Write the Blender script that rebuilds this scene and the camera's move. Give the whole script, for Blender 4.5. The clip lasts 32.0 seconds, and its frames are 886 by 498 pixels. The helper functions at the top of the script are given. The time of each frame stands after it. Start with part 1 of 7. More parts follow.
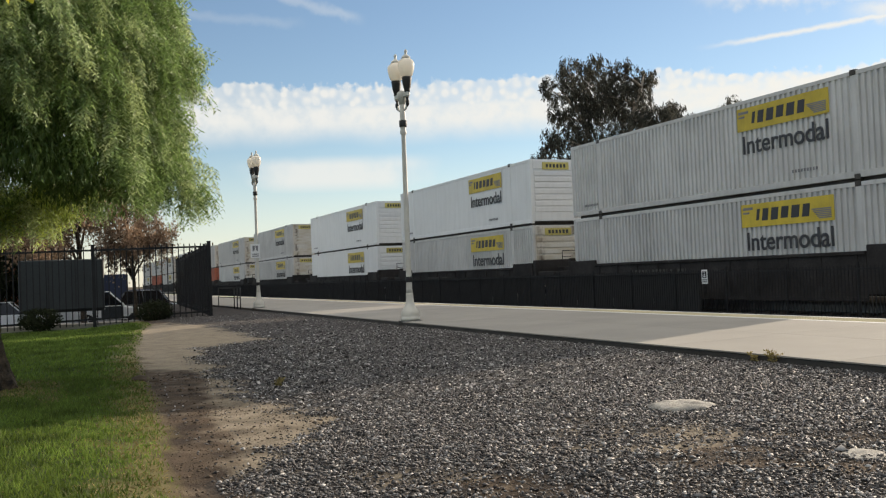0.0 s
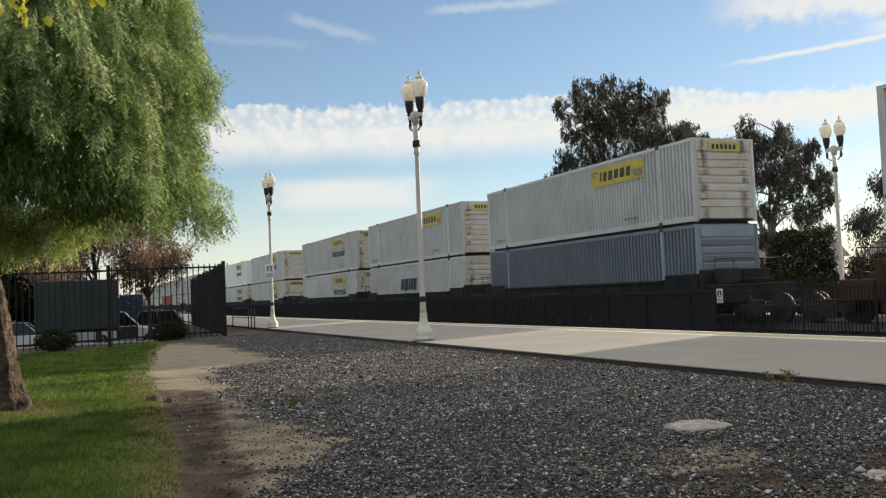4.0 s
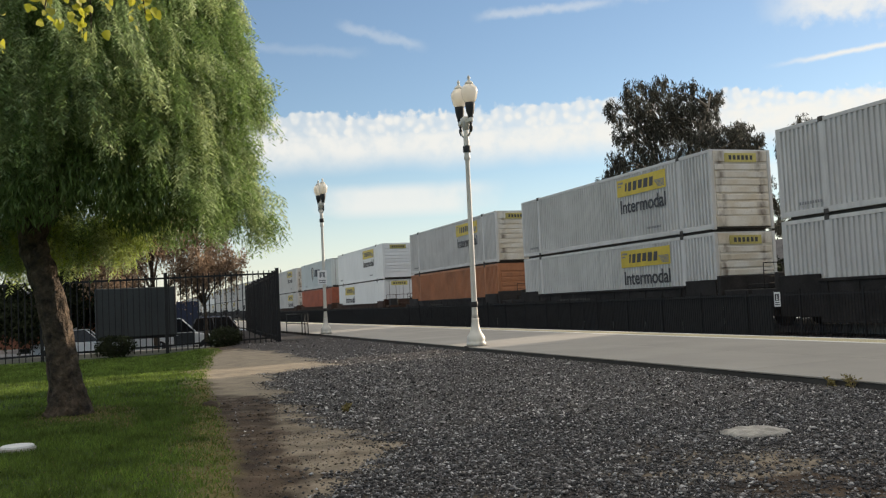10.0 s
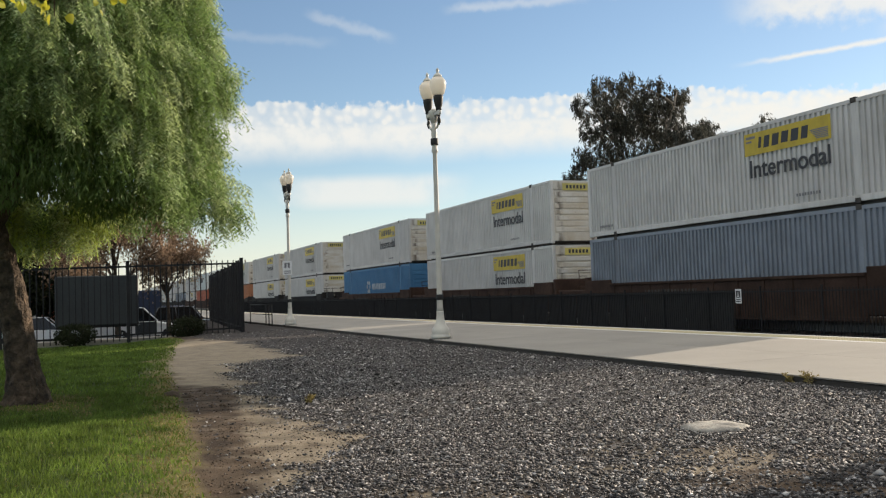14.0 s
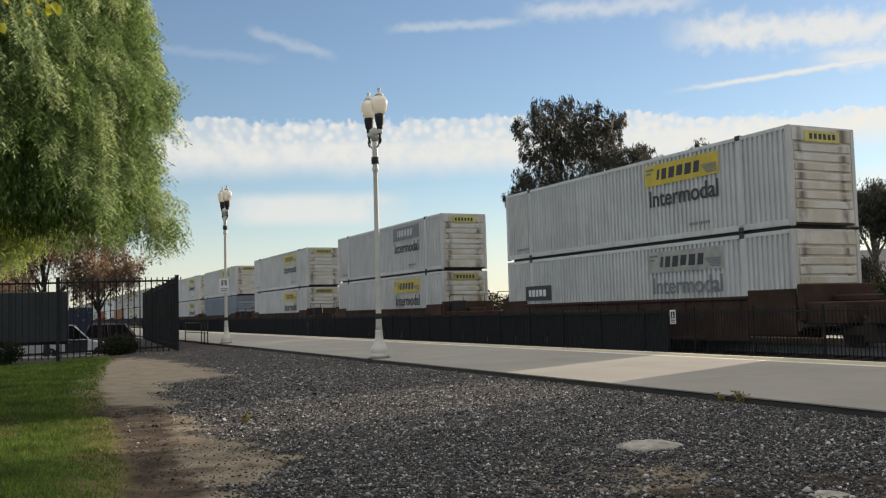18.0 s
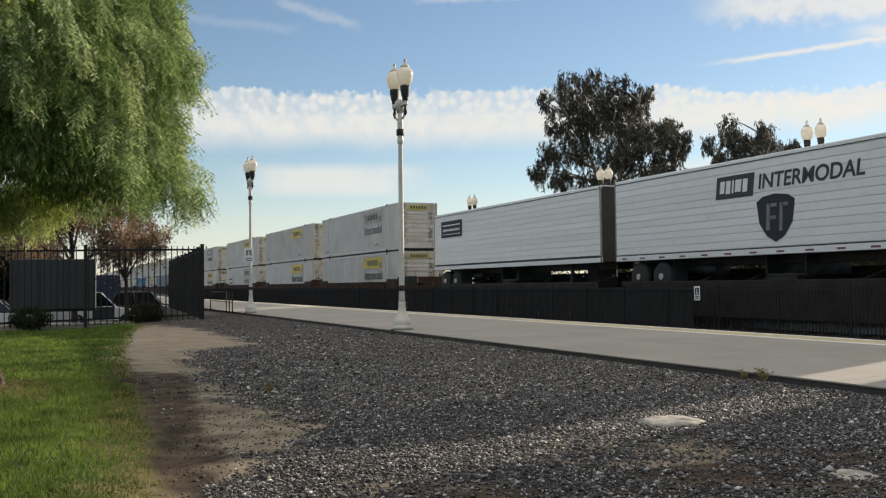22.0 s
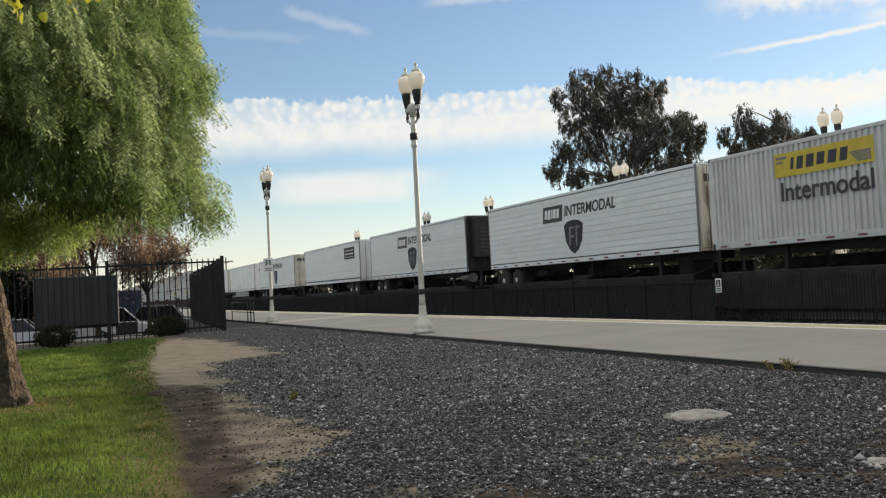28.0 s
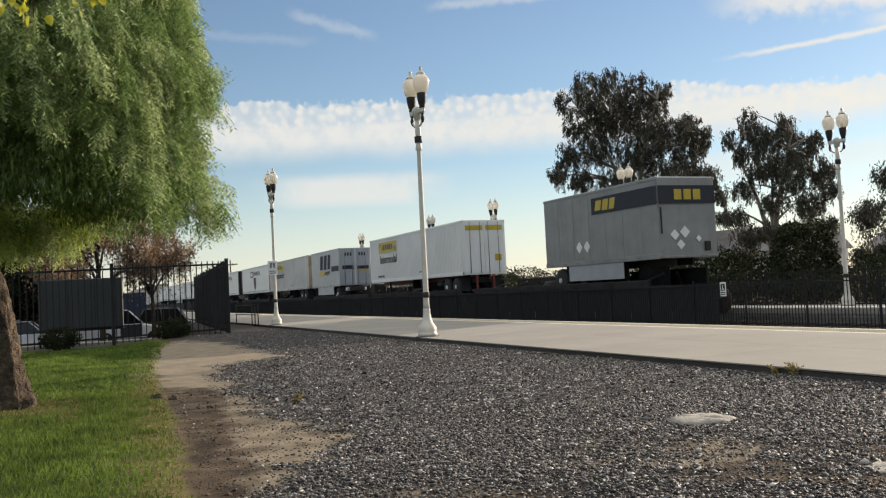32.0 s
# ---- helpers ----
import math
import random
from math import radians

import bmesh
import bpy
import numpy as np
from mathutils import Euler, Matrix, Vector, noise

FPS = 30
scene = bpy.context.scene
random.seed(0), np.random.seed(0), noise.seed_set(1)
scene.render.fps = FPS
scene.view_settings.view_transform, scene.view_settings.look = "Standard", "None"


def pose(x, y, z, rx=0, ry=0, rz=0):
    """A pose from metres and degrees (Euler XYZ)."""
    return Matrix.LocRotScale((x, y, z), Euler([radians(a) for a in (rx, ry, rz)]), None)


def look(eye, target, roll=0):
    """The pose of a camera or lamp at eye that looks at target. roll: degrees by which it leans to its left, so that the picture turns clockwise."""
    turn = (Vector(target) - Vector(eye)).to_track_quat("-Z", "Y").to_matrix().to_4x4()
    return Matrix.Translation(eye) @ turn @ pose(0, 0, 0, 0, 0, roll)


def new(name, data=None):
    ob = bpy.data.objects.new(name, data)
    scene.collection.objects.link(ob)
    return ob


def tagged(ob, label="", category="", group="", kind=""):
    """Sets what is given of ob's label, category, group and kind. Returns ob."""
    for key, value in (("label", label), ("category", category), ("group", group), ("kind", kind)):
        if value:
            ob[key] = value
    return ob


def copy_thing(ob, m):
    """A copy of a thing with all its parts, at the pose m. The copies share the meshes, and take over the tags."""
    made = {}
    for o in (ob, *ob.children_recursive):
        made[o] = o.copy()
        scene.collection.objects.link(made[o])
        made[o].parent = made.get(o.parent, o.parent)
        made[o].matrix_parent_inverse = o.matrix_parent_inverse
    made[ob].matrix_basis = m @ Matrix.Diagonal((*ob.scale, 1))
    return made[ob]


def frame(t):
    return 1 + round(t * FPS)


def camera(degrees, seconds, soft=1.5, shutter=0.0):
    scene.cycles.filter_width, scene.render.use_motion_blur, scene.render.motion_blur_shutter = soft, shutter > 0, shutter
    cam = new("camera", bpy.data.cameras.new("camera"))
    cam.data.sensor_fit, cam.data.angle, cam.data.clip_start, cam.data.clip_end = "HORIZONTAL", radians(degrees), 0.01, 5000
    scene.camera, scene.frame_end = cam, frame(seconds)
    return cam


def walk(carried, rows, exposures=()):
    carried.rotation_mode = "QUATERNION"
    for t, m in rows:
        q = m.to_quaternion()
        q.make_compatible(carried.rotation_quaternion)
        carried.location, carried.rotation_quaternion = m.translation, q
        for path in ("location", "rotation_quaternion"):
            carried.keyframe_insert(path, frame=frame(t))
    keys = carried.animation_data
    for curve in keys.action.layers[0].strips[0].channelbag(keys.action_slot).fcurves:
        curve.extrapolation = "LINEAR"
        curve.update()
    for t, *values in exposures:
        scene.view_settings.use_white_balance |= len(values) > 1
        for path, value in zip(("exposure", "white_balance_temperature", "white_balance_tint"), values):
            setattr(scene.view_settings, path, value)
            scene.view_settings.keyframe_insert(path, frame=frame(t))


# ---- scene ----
cam = camera(52.0, 32.0, soft=1.25)
# seconds, yaw, tilt, lean
PATH = [
    (0, 66.605, 91.617, 2.244),
    (0.5, 67.517, 91.578, 2.129),
    (1, 68.506, 92.300, 1.465),
    (1.5, 68.596, 92.974, 1.142),
    (2, 67.239, 92.925, 1.325),
    (2.5, 66.369, 92.902, 2.008),
    (4.5, 67.956, 93.150, 2.433),
    (5, 68.496, 93.747, 2.263),
    (5.5, 69.782, 93.702, 2.178),
    (6, 70.328, 93.266, 2.236),
    (6.5, 70.018, 93.398, 2.561),
    (7, 69.931, 93.351, 2.886),
    (7.5, 69.854, 93.539, 3.216),
    (8, 69.562, 93.652, 3.365),
    (8.5, 69.280, 93.583, 3.235),
    (9, 69.228, 93.542, 3.256),
    (9.5, 70.183, 93.612, 3.197),
    (10, 70.727, 93.364, 2.681),
    (10.5, 69.891, 93.467, 2.297),
    (11, 69.109, 93.417, 2.617),
    (11.5, 68.479, 93.171, 2.696),
    (12, 68.059, 93.250, 2.428),
    (12.5, 68.053, 93.001, 2.182),
    (13, 68.802, 93.121, 2.059),
    (13.5, 68.972, 92.927, 1.945),
    (14, 68.540, 92.814, 1.911),
    (14.5, 67.992, 92.869, 1.829),
    (16.5, 64.777, 92.236, 1.465),
    (17, 64.323, 92.155, 1.555),
    (17.5, 63.801, 93.088, 1.738),
    (18, 64.714, 93.903, 1.568),
    (18.5, 65.732, 93.373, 1.419),
    (19, 66.448, 93.145, 1.232),
    (19.5, 66.437, 92.704, 0.798),
    (20, 66.425, 92.406, 0.696),
    (20.5, 66.567, 92.418, 0.847),
    (21, 66.634, 92.443, 0.932),
    (21.5, 66.502, 92.404, 0.859),
    (22, 66.168, 92.214, 0.704),
    (22.5, 66.018, 91.965, 0.738),
    (23, 66.197, 92.123, 0.569),
    (23.5, 66.158, 92.118, 0.230),
    (24, 66.369, 91.871, 0.152),
    (24.5, 66.823, 92.060, 0.422),
    (25, 67.676, 92.529, 1.135),
    (25.5, 68.733, 92.477, 1.582),
    (27.5, 67.496, 92.335, 2.617),
    (28, 67.408, 92.410, 2.937),
    (28.5, 66.869, 92.628, 3.234),
    (29, 66.204, 92.643, 3.353),
    (29.5, 65.758, 92.774, 3.489),
    (30, 65.753, 92.998, 3.585),
    (30.5, 66.214, 93.159, 3.466),
    (31, 66.867, 92.960, 2.977),
    (31.5, 67.423, 92.899, 2.704),
    (32, 67.670, 92.621, 2.816),
]
# seconds, stops
EXPOSURE = [(0, 1.02), (1, 1.1), (2, 1.09), (5, 1.0), (6, 1.05), (14, 1.05), (18, 0.92), (24, 0.96), (26, 1.0), (28, 1.07), (30, 0.92), (32, 0.94)]
EYE = (0.0, 0.0, 1.25)
walk(cam, [(t, pose(*EYE, a, b, c)) for t, c, a, b in PATH], EXPOSURE)

# ---- world and sun ----
SUN_DIR = Vector((-0.287, 0.958, 0.0)).normalized()
SUN_ELEV = radians(13.95)
sun_vec = Vector((SUN_DIR.x * math.cos(SUN_ELEV), SUN_DIR.y * math.cos(SUN_ELEV), math.sin(SUN_ELEV)))


def nodes_of(tree):
    tree.nodes.clear()
    return tree.nodes, tree.links


def make_world():
    w = bpy.data.worlds.new("sky")
    scene.world = w
    w.use_nodes = True
    n, l = nodes_of(w.node_tree)
    out = n.new("ShaderNodeOutputWorld")
    bg = n.new("ShaderNodeBackground")
    sky = n.new("ShaderNodeTexSky")
    sky.sky_type = "NISHITA"
    sky.sun_disc = False
    sky.sun_elevation = radians(22.0)
    sky.sun_rotation = math.atan2(SUN_DIR.x, SUN_DIR.y)
    sky.air_density, sky.dust_density, sky.ozone_density = 1.0, 0.15, 1.6
    tc = n.new("ShaderNodeTexCoord")
    sep = n.new("ShaderNodeSeparateXYZ")
    l.new(tc.outputs["Generated"], sep.inputs[0])

    def m(op, a, b=None, c=None, clamp=False):
        q = n.new("ShaderNodeMath")
        q.operation, q.use_clamp = op, clamp
        for i, v in enumerate((a, b, c)):
            if v is None:
                continue
            if isinstance(v, (int, float)):
                q.inputs[i].default_value = v
            else:
                l.new(v, q.inputs[i])
        return q.outputs[0]

    def ramp(v, a, b, lo=0.0, hi=1.0):
        q = n.new("ShaderNodeMapRange")
        q.interpolation_type = "SMOOTHSTEP"
        l.new(v, q.inputs[0])
        for i, x in enumerate((a, b, lo, hi)):
            q.inputs[i + 1].default_value = x
        return q.outputs[0]

    def noise_at(vec, scale, detail, rough=0.55, dist=0.0):
        q = n.new("ShaderNodeTexNoise")
        q.inputs["Scale"].default_value, q.inputs["Detail"].default_value = scale, detail
        q.inputs["Roughness"].default_value, q.inputs["Distortion"].default_value = rough, dist
        l.new(vec, q.inputs["Vector"])
        return q.outputs["Fac"]

    z = m("MAXIMUM", sep.outputs[2], 0.02)
    comb = n.new("ShaderNodeCombineXYZ")
    l.new(m("DIVIDE", sep.outputs[0], z), comb.inputs[0])
    l.new(m("DIVIDE", sep.outputs[1], z), comb.inputs[1])
    plane = comb.outputs[0]
    # bank of small rippled cloud, 9 to 12 degrees up
    elev = m("MULTIPLY", m("ARCSINE", sep.outputs[2]), 57.2958)
    az = m("ARCTAN2", sep.outputs[1], sep.outputs[0])
    av = n.new("ShaderNodeCombineXYZ")
    l.new(m("MULTIPLY", az, 60.0), av.inputs[0])
    l.new(elev, av.inputs[1])
    n1 = noise_at(av.outputs[0], 0.9, 4.0)
    n2 = noise_at(av.outputs[0], 0.16, 2.0)
    wob = m("ADD", elev, m("MULTIPLY_ADD", n1, 1.5, -0.75))
    wob = m("ADD", wob, m("MULTIPLY_ADD", n2, 1.2, -0.6))
    azd = m("MULTIPLY", az, 57.2958)
    wob = m("ADD", wob, m("MULTIPLY", m("MAXIMUM", m("SUBTRACT", 147.0, azd), 0.0), 0.075))
    puff = n.new("ShaderNodeTexVoronoi")
    puff.inputs["Scale"].default_value = 2.0
    puff.feature = "SMOOTH_F1"
    l.new(av.outputs[0], puff.inputs["Vector"])
    wob = m("ADD", wob, m("MULTIPLY_ADD", puff.outputs["Distance"], 0.55, -0.2))
    band = m("MULTIPLY", ramp(m("ADD", elev, m("MULTIPLY_ADD", n2, 1.4, -0.7)), 7.9, 9.9), ramp(wob, 12.2, 11.88))
    band = m("MULTIPLY", band, m("MULTIPLY", ramp(n1, 0.25, 0.62, 0.72, 1.0), m("MAXIMUM", ramp(puff.outputs["Distance"], 0.6, 0.2, 0.6, 1.0), ramp(elev, 11.4, 10.4))))
    # fainter patches low down
    n3 = noise_at(av.outputs[0], 0.11, 5.0)
    side = m("MAXIMUM", m("MULTIPLY", ramp(azd, 155.5, 159.5), ramp(azd, 172.0, 166.0)), ramp(azd, 150.0, 140.0, 0.0, 0.6))
    low = m("MULTIPLY", m("MULTIPLY", ramp(elev, 5.0, 6.2), ramp(elev, 7.9, 7.0)), m("MULTIPLY", ramp(n3, 0.34, 0.55, 0.2, 0.8), side))
    # high thin streaks
    stretch = n.new("ShaderNodeMapping")
    stretch.inputs["Scale"].default_value = (0.55, 2.6, 1.0)
    stretch.inputs["Rotation"].default_value = (0, 0, radians(20))
    l.new(plane, stretch.inputs[0])

    def streak(a0, e0, a1, e1, wide, power):
        """A thin long cloud between two bearings and heights."""
        ln = math.hypot(a1 - a0, e1 - e0)
        ux, uy = (a1 - a0) / ln, (e1 - e0) / ln
        dx, dy = m("SUBTRACT", azd, a0), m("SUBTRACT", elev, e0)
        along = m("DIVIDE", m("ADD", m("MULTIPLY", dx, ux), m("MULTIPLY", dy, uy)), ln)
        off = m("ABSOLUTE", m("ADD", m("SUBTRACT", m("MULTIPLY", dx, uy), m("MULTIPLY", dy, ux)), m("MULTIPLY_ADD", n1, wide * 1.6, -wide * 0.8)))
        body = m("MULTIPLY", ramp(off, wide, 0.0), m("MULTIPLY", ramp(along, -0.1, 0.15), ramp(along, 1.1, 0.8)))
        return m("MULTIPLY", body, power)

    lines = streak(139.0, 13.02, 121.0, 13.95, 0.24, 0.8)
    for q in ((166.5, 17.4, 161.2, 15.9, 0.5, 0.24), (157.5, 17.6, 149.0, 17.8, 0.45, 0.34), (149.0, 18.3, 138.0, 18.1, 0.8, 0.45), (139.5, 16.3, 122.0, 14.7, 1.5, 0.75), (131.5, 13.9, 120.0, 13.2, 0.9, 0.7), (173.0, 16.2, 165.0, 15.7, 0.45, 0.12), (150.0, 20.0, 128.0, 18.5, 1.1, 0.45)):
        lines = m("MAXIMUM", lines, streak(*q))
    n4 = noise_at(stretch.outputs[0], 0.75, 6.0, 0.6, 0.4)
    high = m("MAXIMUM", lines, m("MULTIPLY", ramp(n4, 0.60, 0.78, 0.0, 0.4), ramp(elev, 17.0, 21.0)))
    cover = m("MAXIMUM", m("MAXIMUM", m("MULTIPLY", band, 0.93), low), high)
    haze = ramp(elev, 9.0, 0.0, 0.0, 0.5)
    cover = m("MAXIMUM", cover, haze)
    # unseen broken cloud higher up and behind the viewer, added as fill light
    n5 = noise_at(plane, 0.9, 4.0)
    over = m("MULTIPLY", ramp(n5, 0.30, 0.62, 0.35, 1.0), ramp(elev, 21.0, 34.0))
    cover = m("MAXIMUM", cover, over)
    # cloud is brighter towards the sun
    dot = n.new("ShaderNodeVectorMath")
    dot.operation = "DOT_PRODUCT"
    l.new(tc.outputs["Generated"], dot.inputs[0])
    dot.inputs[1].default_value = sun_vec
    glow = m("POWER", m("MAXIMUM", dot.outputs["Value"], 0.0), 6.0)
    cl = n.new("ShaderNodeMix")
    cl.data_type = "RGBA"
    l.new(glow, cl.inputs[0])
    cl.inputs[6].default_value = (7.3, 7.2, 6.8, 1)
    cl.inputs[7].default_value = (8.4, 7.8, 6.7, 1)
    mix = n.new("ShaderNodeMix")
    mix.data_type = "RGBA"
    l.new(cover, mix.inputs[0])
    l.new(sky.outputs[0], mix.inputs[6])
    # the unseen overhead cloud is set brightest, to lift the shaded ground
    hi = n.new("ShaderNodeMix")
    hi.data_type = "RGBA"
    l.new(ramp(elev, 26.0, 45.0), hi.inputs[0])
    l.new(cl.outputs[2], hi.inputs[6])
    hi.inputs[7].default_value = (11.0, 10.4, 9.4, 1)
    l.new(hi.outputs[2], mix.inputs[7])
    l.new(mix.outputs[2], bg.inputs[0])
    bg.inputs[1].default_value = 0.06
    l.new(bg.outputs[0], out.inputs[0])


make_world()
sun = new("sun", bpy.data.lights.new("sun", "SUN"))
sun.data.energy, sun.data.angle, sun.data.color = 3.25, radians(0.5), (1.0, 0.84, 0.66)
sun.matrix_world = look(sun_vec * 200.0, (0, 0, 0))


# ---- materials ----
def material(name, base, rough=0.6, metal=0.0, vary=0.12, scale=6.0, fine=60.0, bump=0.1, tone=None, streak=0.0,
             island=0.0, each=0.0, spec=0.5, through_light=0.0, dist=0.01):
    """A surface with broad and fine variation; streak: dirt that runs down; island / each: variation from piece to piece."""
    mt = bpy.data.materials.new(name)
    mt.use_nodes = True
    n, l = nodes_of(mt.node_tree)
    out = n.new("ShaderNodeOutputMaterial")
    b = n.new("ShaderNodeBsdfPrincipled")
    tc = n.new("ShaderNodeTexCoord")
    info = n.new("ShaderNodeObjectInfo")
    off = n.new("ShaderNodeVectorMath")
    off.operation = "MULTIPLY_ADD"
    l.new(info.outputs["Random"], off.inputs[0])
    off.inputs[1].default_value = (37, 19, 53)
    l.new(tc.outputs["Object"], off.inputs[2])

    def tex(sc, detail, vec):
        q = n.new("ShaderNodeTexNoise")
        q.inputs["Scale"].default_value, q.inputs["Detail"].default_value = sc, detail
        q.inputs["Roughness"].default_value = 0.6
        l.new(vec, q.inputs["Vector"])
        return q.outputs["Fac"]

    def mixc(fac, a, c):
        q = n.new("ShaderNodeMix")
        q.data_type = "RGBA"
        if isinstance(fac, float):
            q.inputs[0].default_value = fac
        else:
            l.new(fac, q.inputs[0])
        for i, v in ((6, a), (7, c)):
            if isinstance(v, tuple):
                q.inputs[i].default_value = (*v[:3], 1)
            else:
                l.new(v, q.inputs[i])
        return q.outputs[2]

    def rng(v, a, c, lo, hi):
        q = n.new("ShaderNodeMapRange")
        l.new(v, q.inputs[0])
        for i, x in enumerate((a, c, lo, hi)):
            q.inputs[i + 1].default_value = x
        return q.outputs[0]

    broad, small = tex(scale, 4.0, off.outputs[0]), tex(fine, 3.0, off.outputs[0])
    dark = tuple(c * (1 - 2.2 * vary) if vary < 0.42 else c * 0.1 for c in base)
    lite = tuple(min(1.0, c * (1 + 1.2 * vary)) for c in base)
    col = mixc(rng(broad, 0.3, 0.7, 0.0, 1.0), dark if tone is None else tone, lite)
    col = mixc(rng(small, 0.35, 0.7, 0.0, 0.5 * min(1.0, vary * 4)), col, dark)
    if streak > 0:
        mp = n.new("ShaderNodeMapping")
        mp.inputs["Scale"].default_value = (3.0, 3.0, 0.25)
        l.new(off.outputs[0], mp.inputs[0])
        s1 = tex(1.6, 5.0, mp.outputs[0])
        col = mixc(rng(s1, 0.48, 0.75, 0.0, streak), col, (0.10, 0.075, 0.055))
    for amount, source in ((island, "island"), (each, "each")):
        if amount > 0:
            if source == "island":
                g = n.new("ShaderNodeNewGeometry")
                v = g.outputs["Random Per Island"]
            else:
                v = info.outputs["Random"]
            hs = n.new("ShaderNodeHueSaturation")
            l.new(rng(v, 0, 1, 1 - amount, 1 + amount), hs.inputs["Value"])
            l.new(col, hs.inputs["Color"])
            col = hs.outputs[0]
    l.new(col, b.inputs["Base Color"])
    l.new(rng(small, 0.3, 0.7, max(0.02, rough - 0.08), min(1.0, rough + 0.08)), b.inputs["Roughness"])
    b.inputs["Metallic"].default_value = metal
    b.inputs["Specular IOR Level"].default_value = spec
    if bump > 0:
        bp = n.new("ShaderNodeBump")
        bp.inputs["Strength"].default_value, bp.inputs["Distance"].default_value = bump, dist
        l.new(small, bp.inputs["Height"])
        l.new(bp.outputs[0], b.inputs["Normal"])
    if through_light > 0:
        tr = n.new("ShaderNodeBsdfTranslucent")
        l.new(col, tr.inputs[0])
        mx = n.new("ShaderNodeMixShader")
        mx.inputs[0].default_value = through_light
        l.new(b.outputs[0], mx.inputs[1])
        l.new(tr.outputs[0], mx.inputs[2])
        l.new(mx.outputs[0], out.inputs[0])
    else:
        l.new(b.outputs[0], out.inputs[0])
    return mt


def end_steel():
    """Off-white end wall with brown runs below the fittings on both sides and a rusty haze."""
    mt = bpy.data.materials.new("grimy white steel end")
    mt.use_nodes = True
    n, l = nodes_of(mt.node_tree)
    out, b = n.new("ShaderNodeOutputMaterial"), n.new("ShaderNodeBsdfPrincipled")
    tc, info, sep = n.new("ShaderNodeTexCoord"), n.new("ShaderNodeObjectInfo"), n.new("ShaderNodeSeparateXYZ")
    l.new(tc.outputs["Object"], sep.inputs[0])

    def calc(op, a, c):
        q = n.new("ShaderNodeMath")
        q.operation = op
        for i, v in enumerate((a, c)):
            if isinstance(v, float):
                q.inputs[i].default_value = v
            else:
                l.new(v, q.inputs[i])
        return q.outputs[0]

    def rng(v, a, c, lo, hi):
        q = n.new("ShaderNodeMapRange")
        l.new(v, q.inputs[0])
        for i, x in enumerate((a, c, lo, hi)):
            q.inputs[i + 1].default_value = x
        return q.outputs[0]

    def tex(sc, stretch):
        mp, off, q = n.new("ShaderNodeMapping"), n.new("ShaderNodeVectorMath"), n.new("ShaderNodeTexNoise")
        off.operation = "MULTIPLY_ADD"
        l.new(info.outputs["Random"], off.inputs[0])
        off.inputs[1].default_value = (31, 0, 17)
        l.new(tc.outputs["Object"], off.inputs[2])
        mp.inputs["Scale"].default_value = stretch
        l.new(off.outputs[0], mp.inputs[0])
        q.inputs["Scale"].default_value, q.inputs["Detail"].default_value = sc, 5.0
        l.new(mp.outputs[0], q.inputs["Vector"])
        return q.outputs["Fac"]

    def mixc(fac, a, c):
        q = n.new("ShaderNodeMix")
        q.data_type = "RGBA"
        l.new(fac, q.inputs[0])
        for i, v in ((6, a), (7, c)):
            if isinstance(v, tuple):
                q.inputs[i].default_value = (*v, 1)
            else:
                l.new(v, q.inputs[i])
        return q.outputs[2]

    haze, blot, small = tex(0.9, (1, 1, 1)), tex(2.2, (1, 1, 0.45)), tex(18.0, (1, 1, 1))
    col = mixc(rng(haze, 0.38, 0.68, 0.0, 1.0), (0.63, 0.61, 0.56), (0.50, 0.44, 0.34))
    col = mixc(rng(small, 0.55, 0.75, 0.0, 0.35), col, (0.22, 0.15, 0.09))
    sides = calc("MAXIMUM", rng(calc("ABSOLUTE", calc("SUBTRACT", sep.outputs[1], 0.42), 0.0), 0.02, 0.26, 1.0, 0.0), rng(calc("ABSOLUTE", calc("SUBTRACT", sep.outputs[1], 2.12), 0.0), 0.02, 0.26, 1.0, 0.0))
    col = mixc(calc("MULTIPLY", sides, rng(blot, 0.44, 0.60, 0.0, 0.85)), col, (0.095, 0.065, 0.045))
    l.new(col, b.inputs["Base Color"])
    b.inputs["Roughness"].default_value = 0.62
    l.new(b.outputs[0], out.inputs[0])
    return mt


M = {}
M["box_white"] = material("white painted steel", (0.56, 0.555, 0.54), 0.5, vary=0.07, scale=0.6, fine=14, bump=0.03, streak=0.22, each=0.08)
M["box_bright"] = material("clean white panel", (0.72, 0.73, 0.73), 0.4, vary=0.03, scale=0.5, fine=20, bump=0.02, streak=0.08, each=0.04)
M["box_grime"] = end_steel()
M["box_rusty"] = material("cream steel end with rust", (0.46, 0.40, 0.30), 0.7, vary=0.25, scale=1.6, fine=16, bump=0.08, tone=(0.16, 0.085, 0.045), streak=0.6)
M["box_pale"] = material("pale grey-green steel", (0.55, 0.60, 0.60), 0.5, vary=0.05, scale=0.6, fine=14, bump=0.03, streak=0.15)
M["box_orange"] = material("orange container paint", (0.36, 0.10, 0.052), 0.6, vary=0.14, scale=0.8, fine=16, bump=0.04, streak=0.2, each=0.2)
M["box_tan"] = material("weathered tan-orange container paint", (0.40, 0.165, 0.075), 0.65, vary=0.14, scale=0.8, fine=16, bump=0.04, streak=0.25)
M["box_blue"] = material("blue container paint", (0.045, 0.17, 0.33), 0.55, vary=0.08, scale=0.8, fine=16, bump=0.03, streak=0.12)
M["box_grey"] = material("slate grey container paint", (0.20, 0.23, 0.275), 0.55, vary=0.10, scale=0.8, fine=16, bump=0.03, streak=0.12, each=0.3)
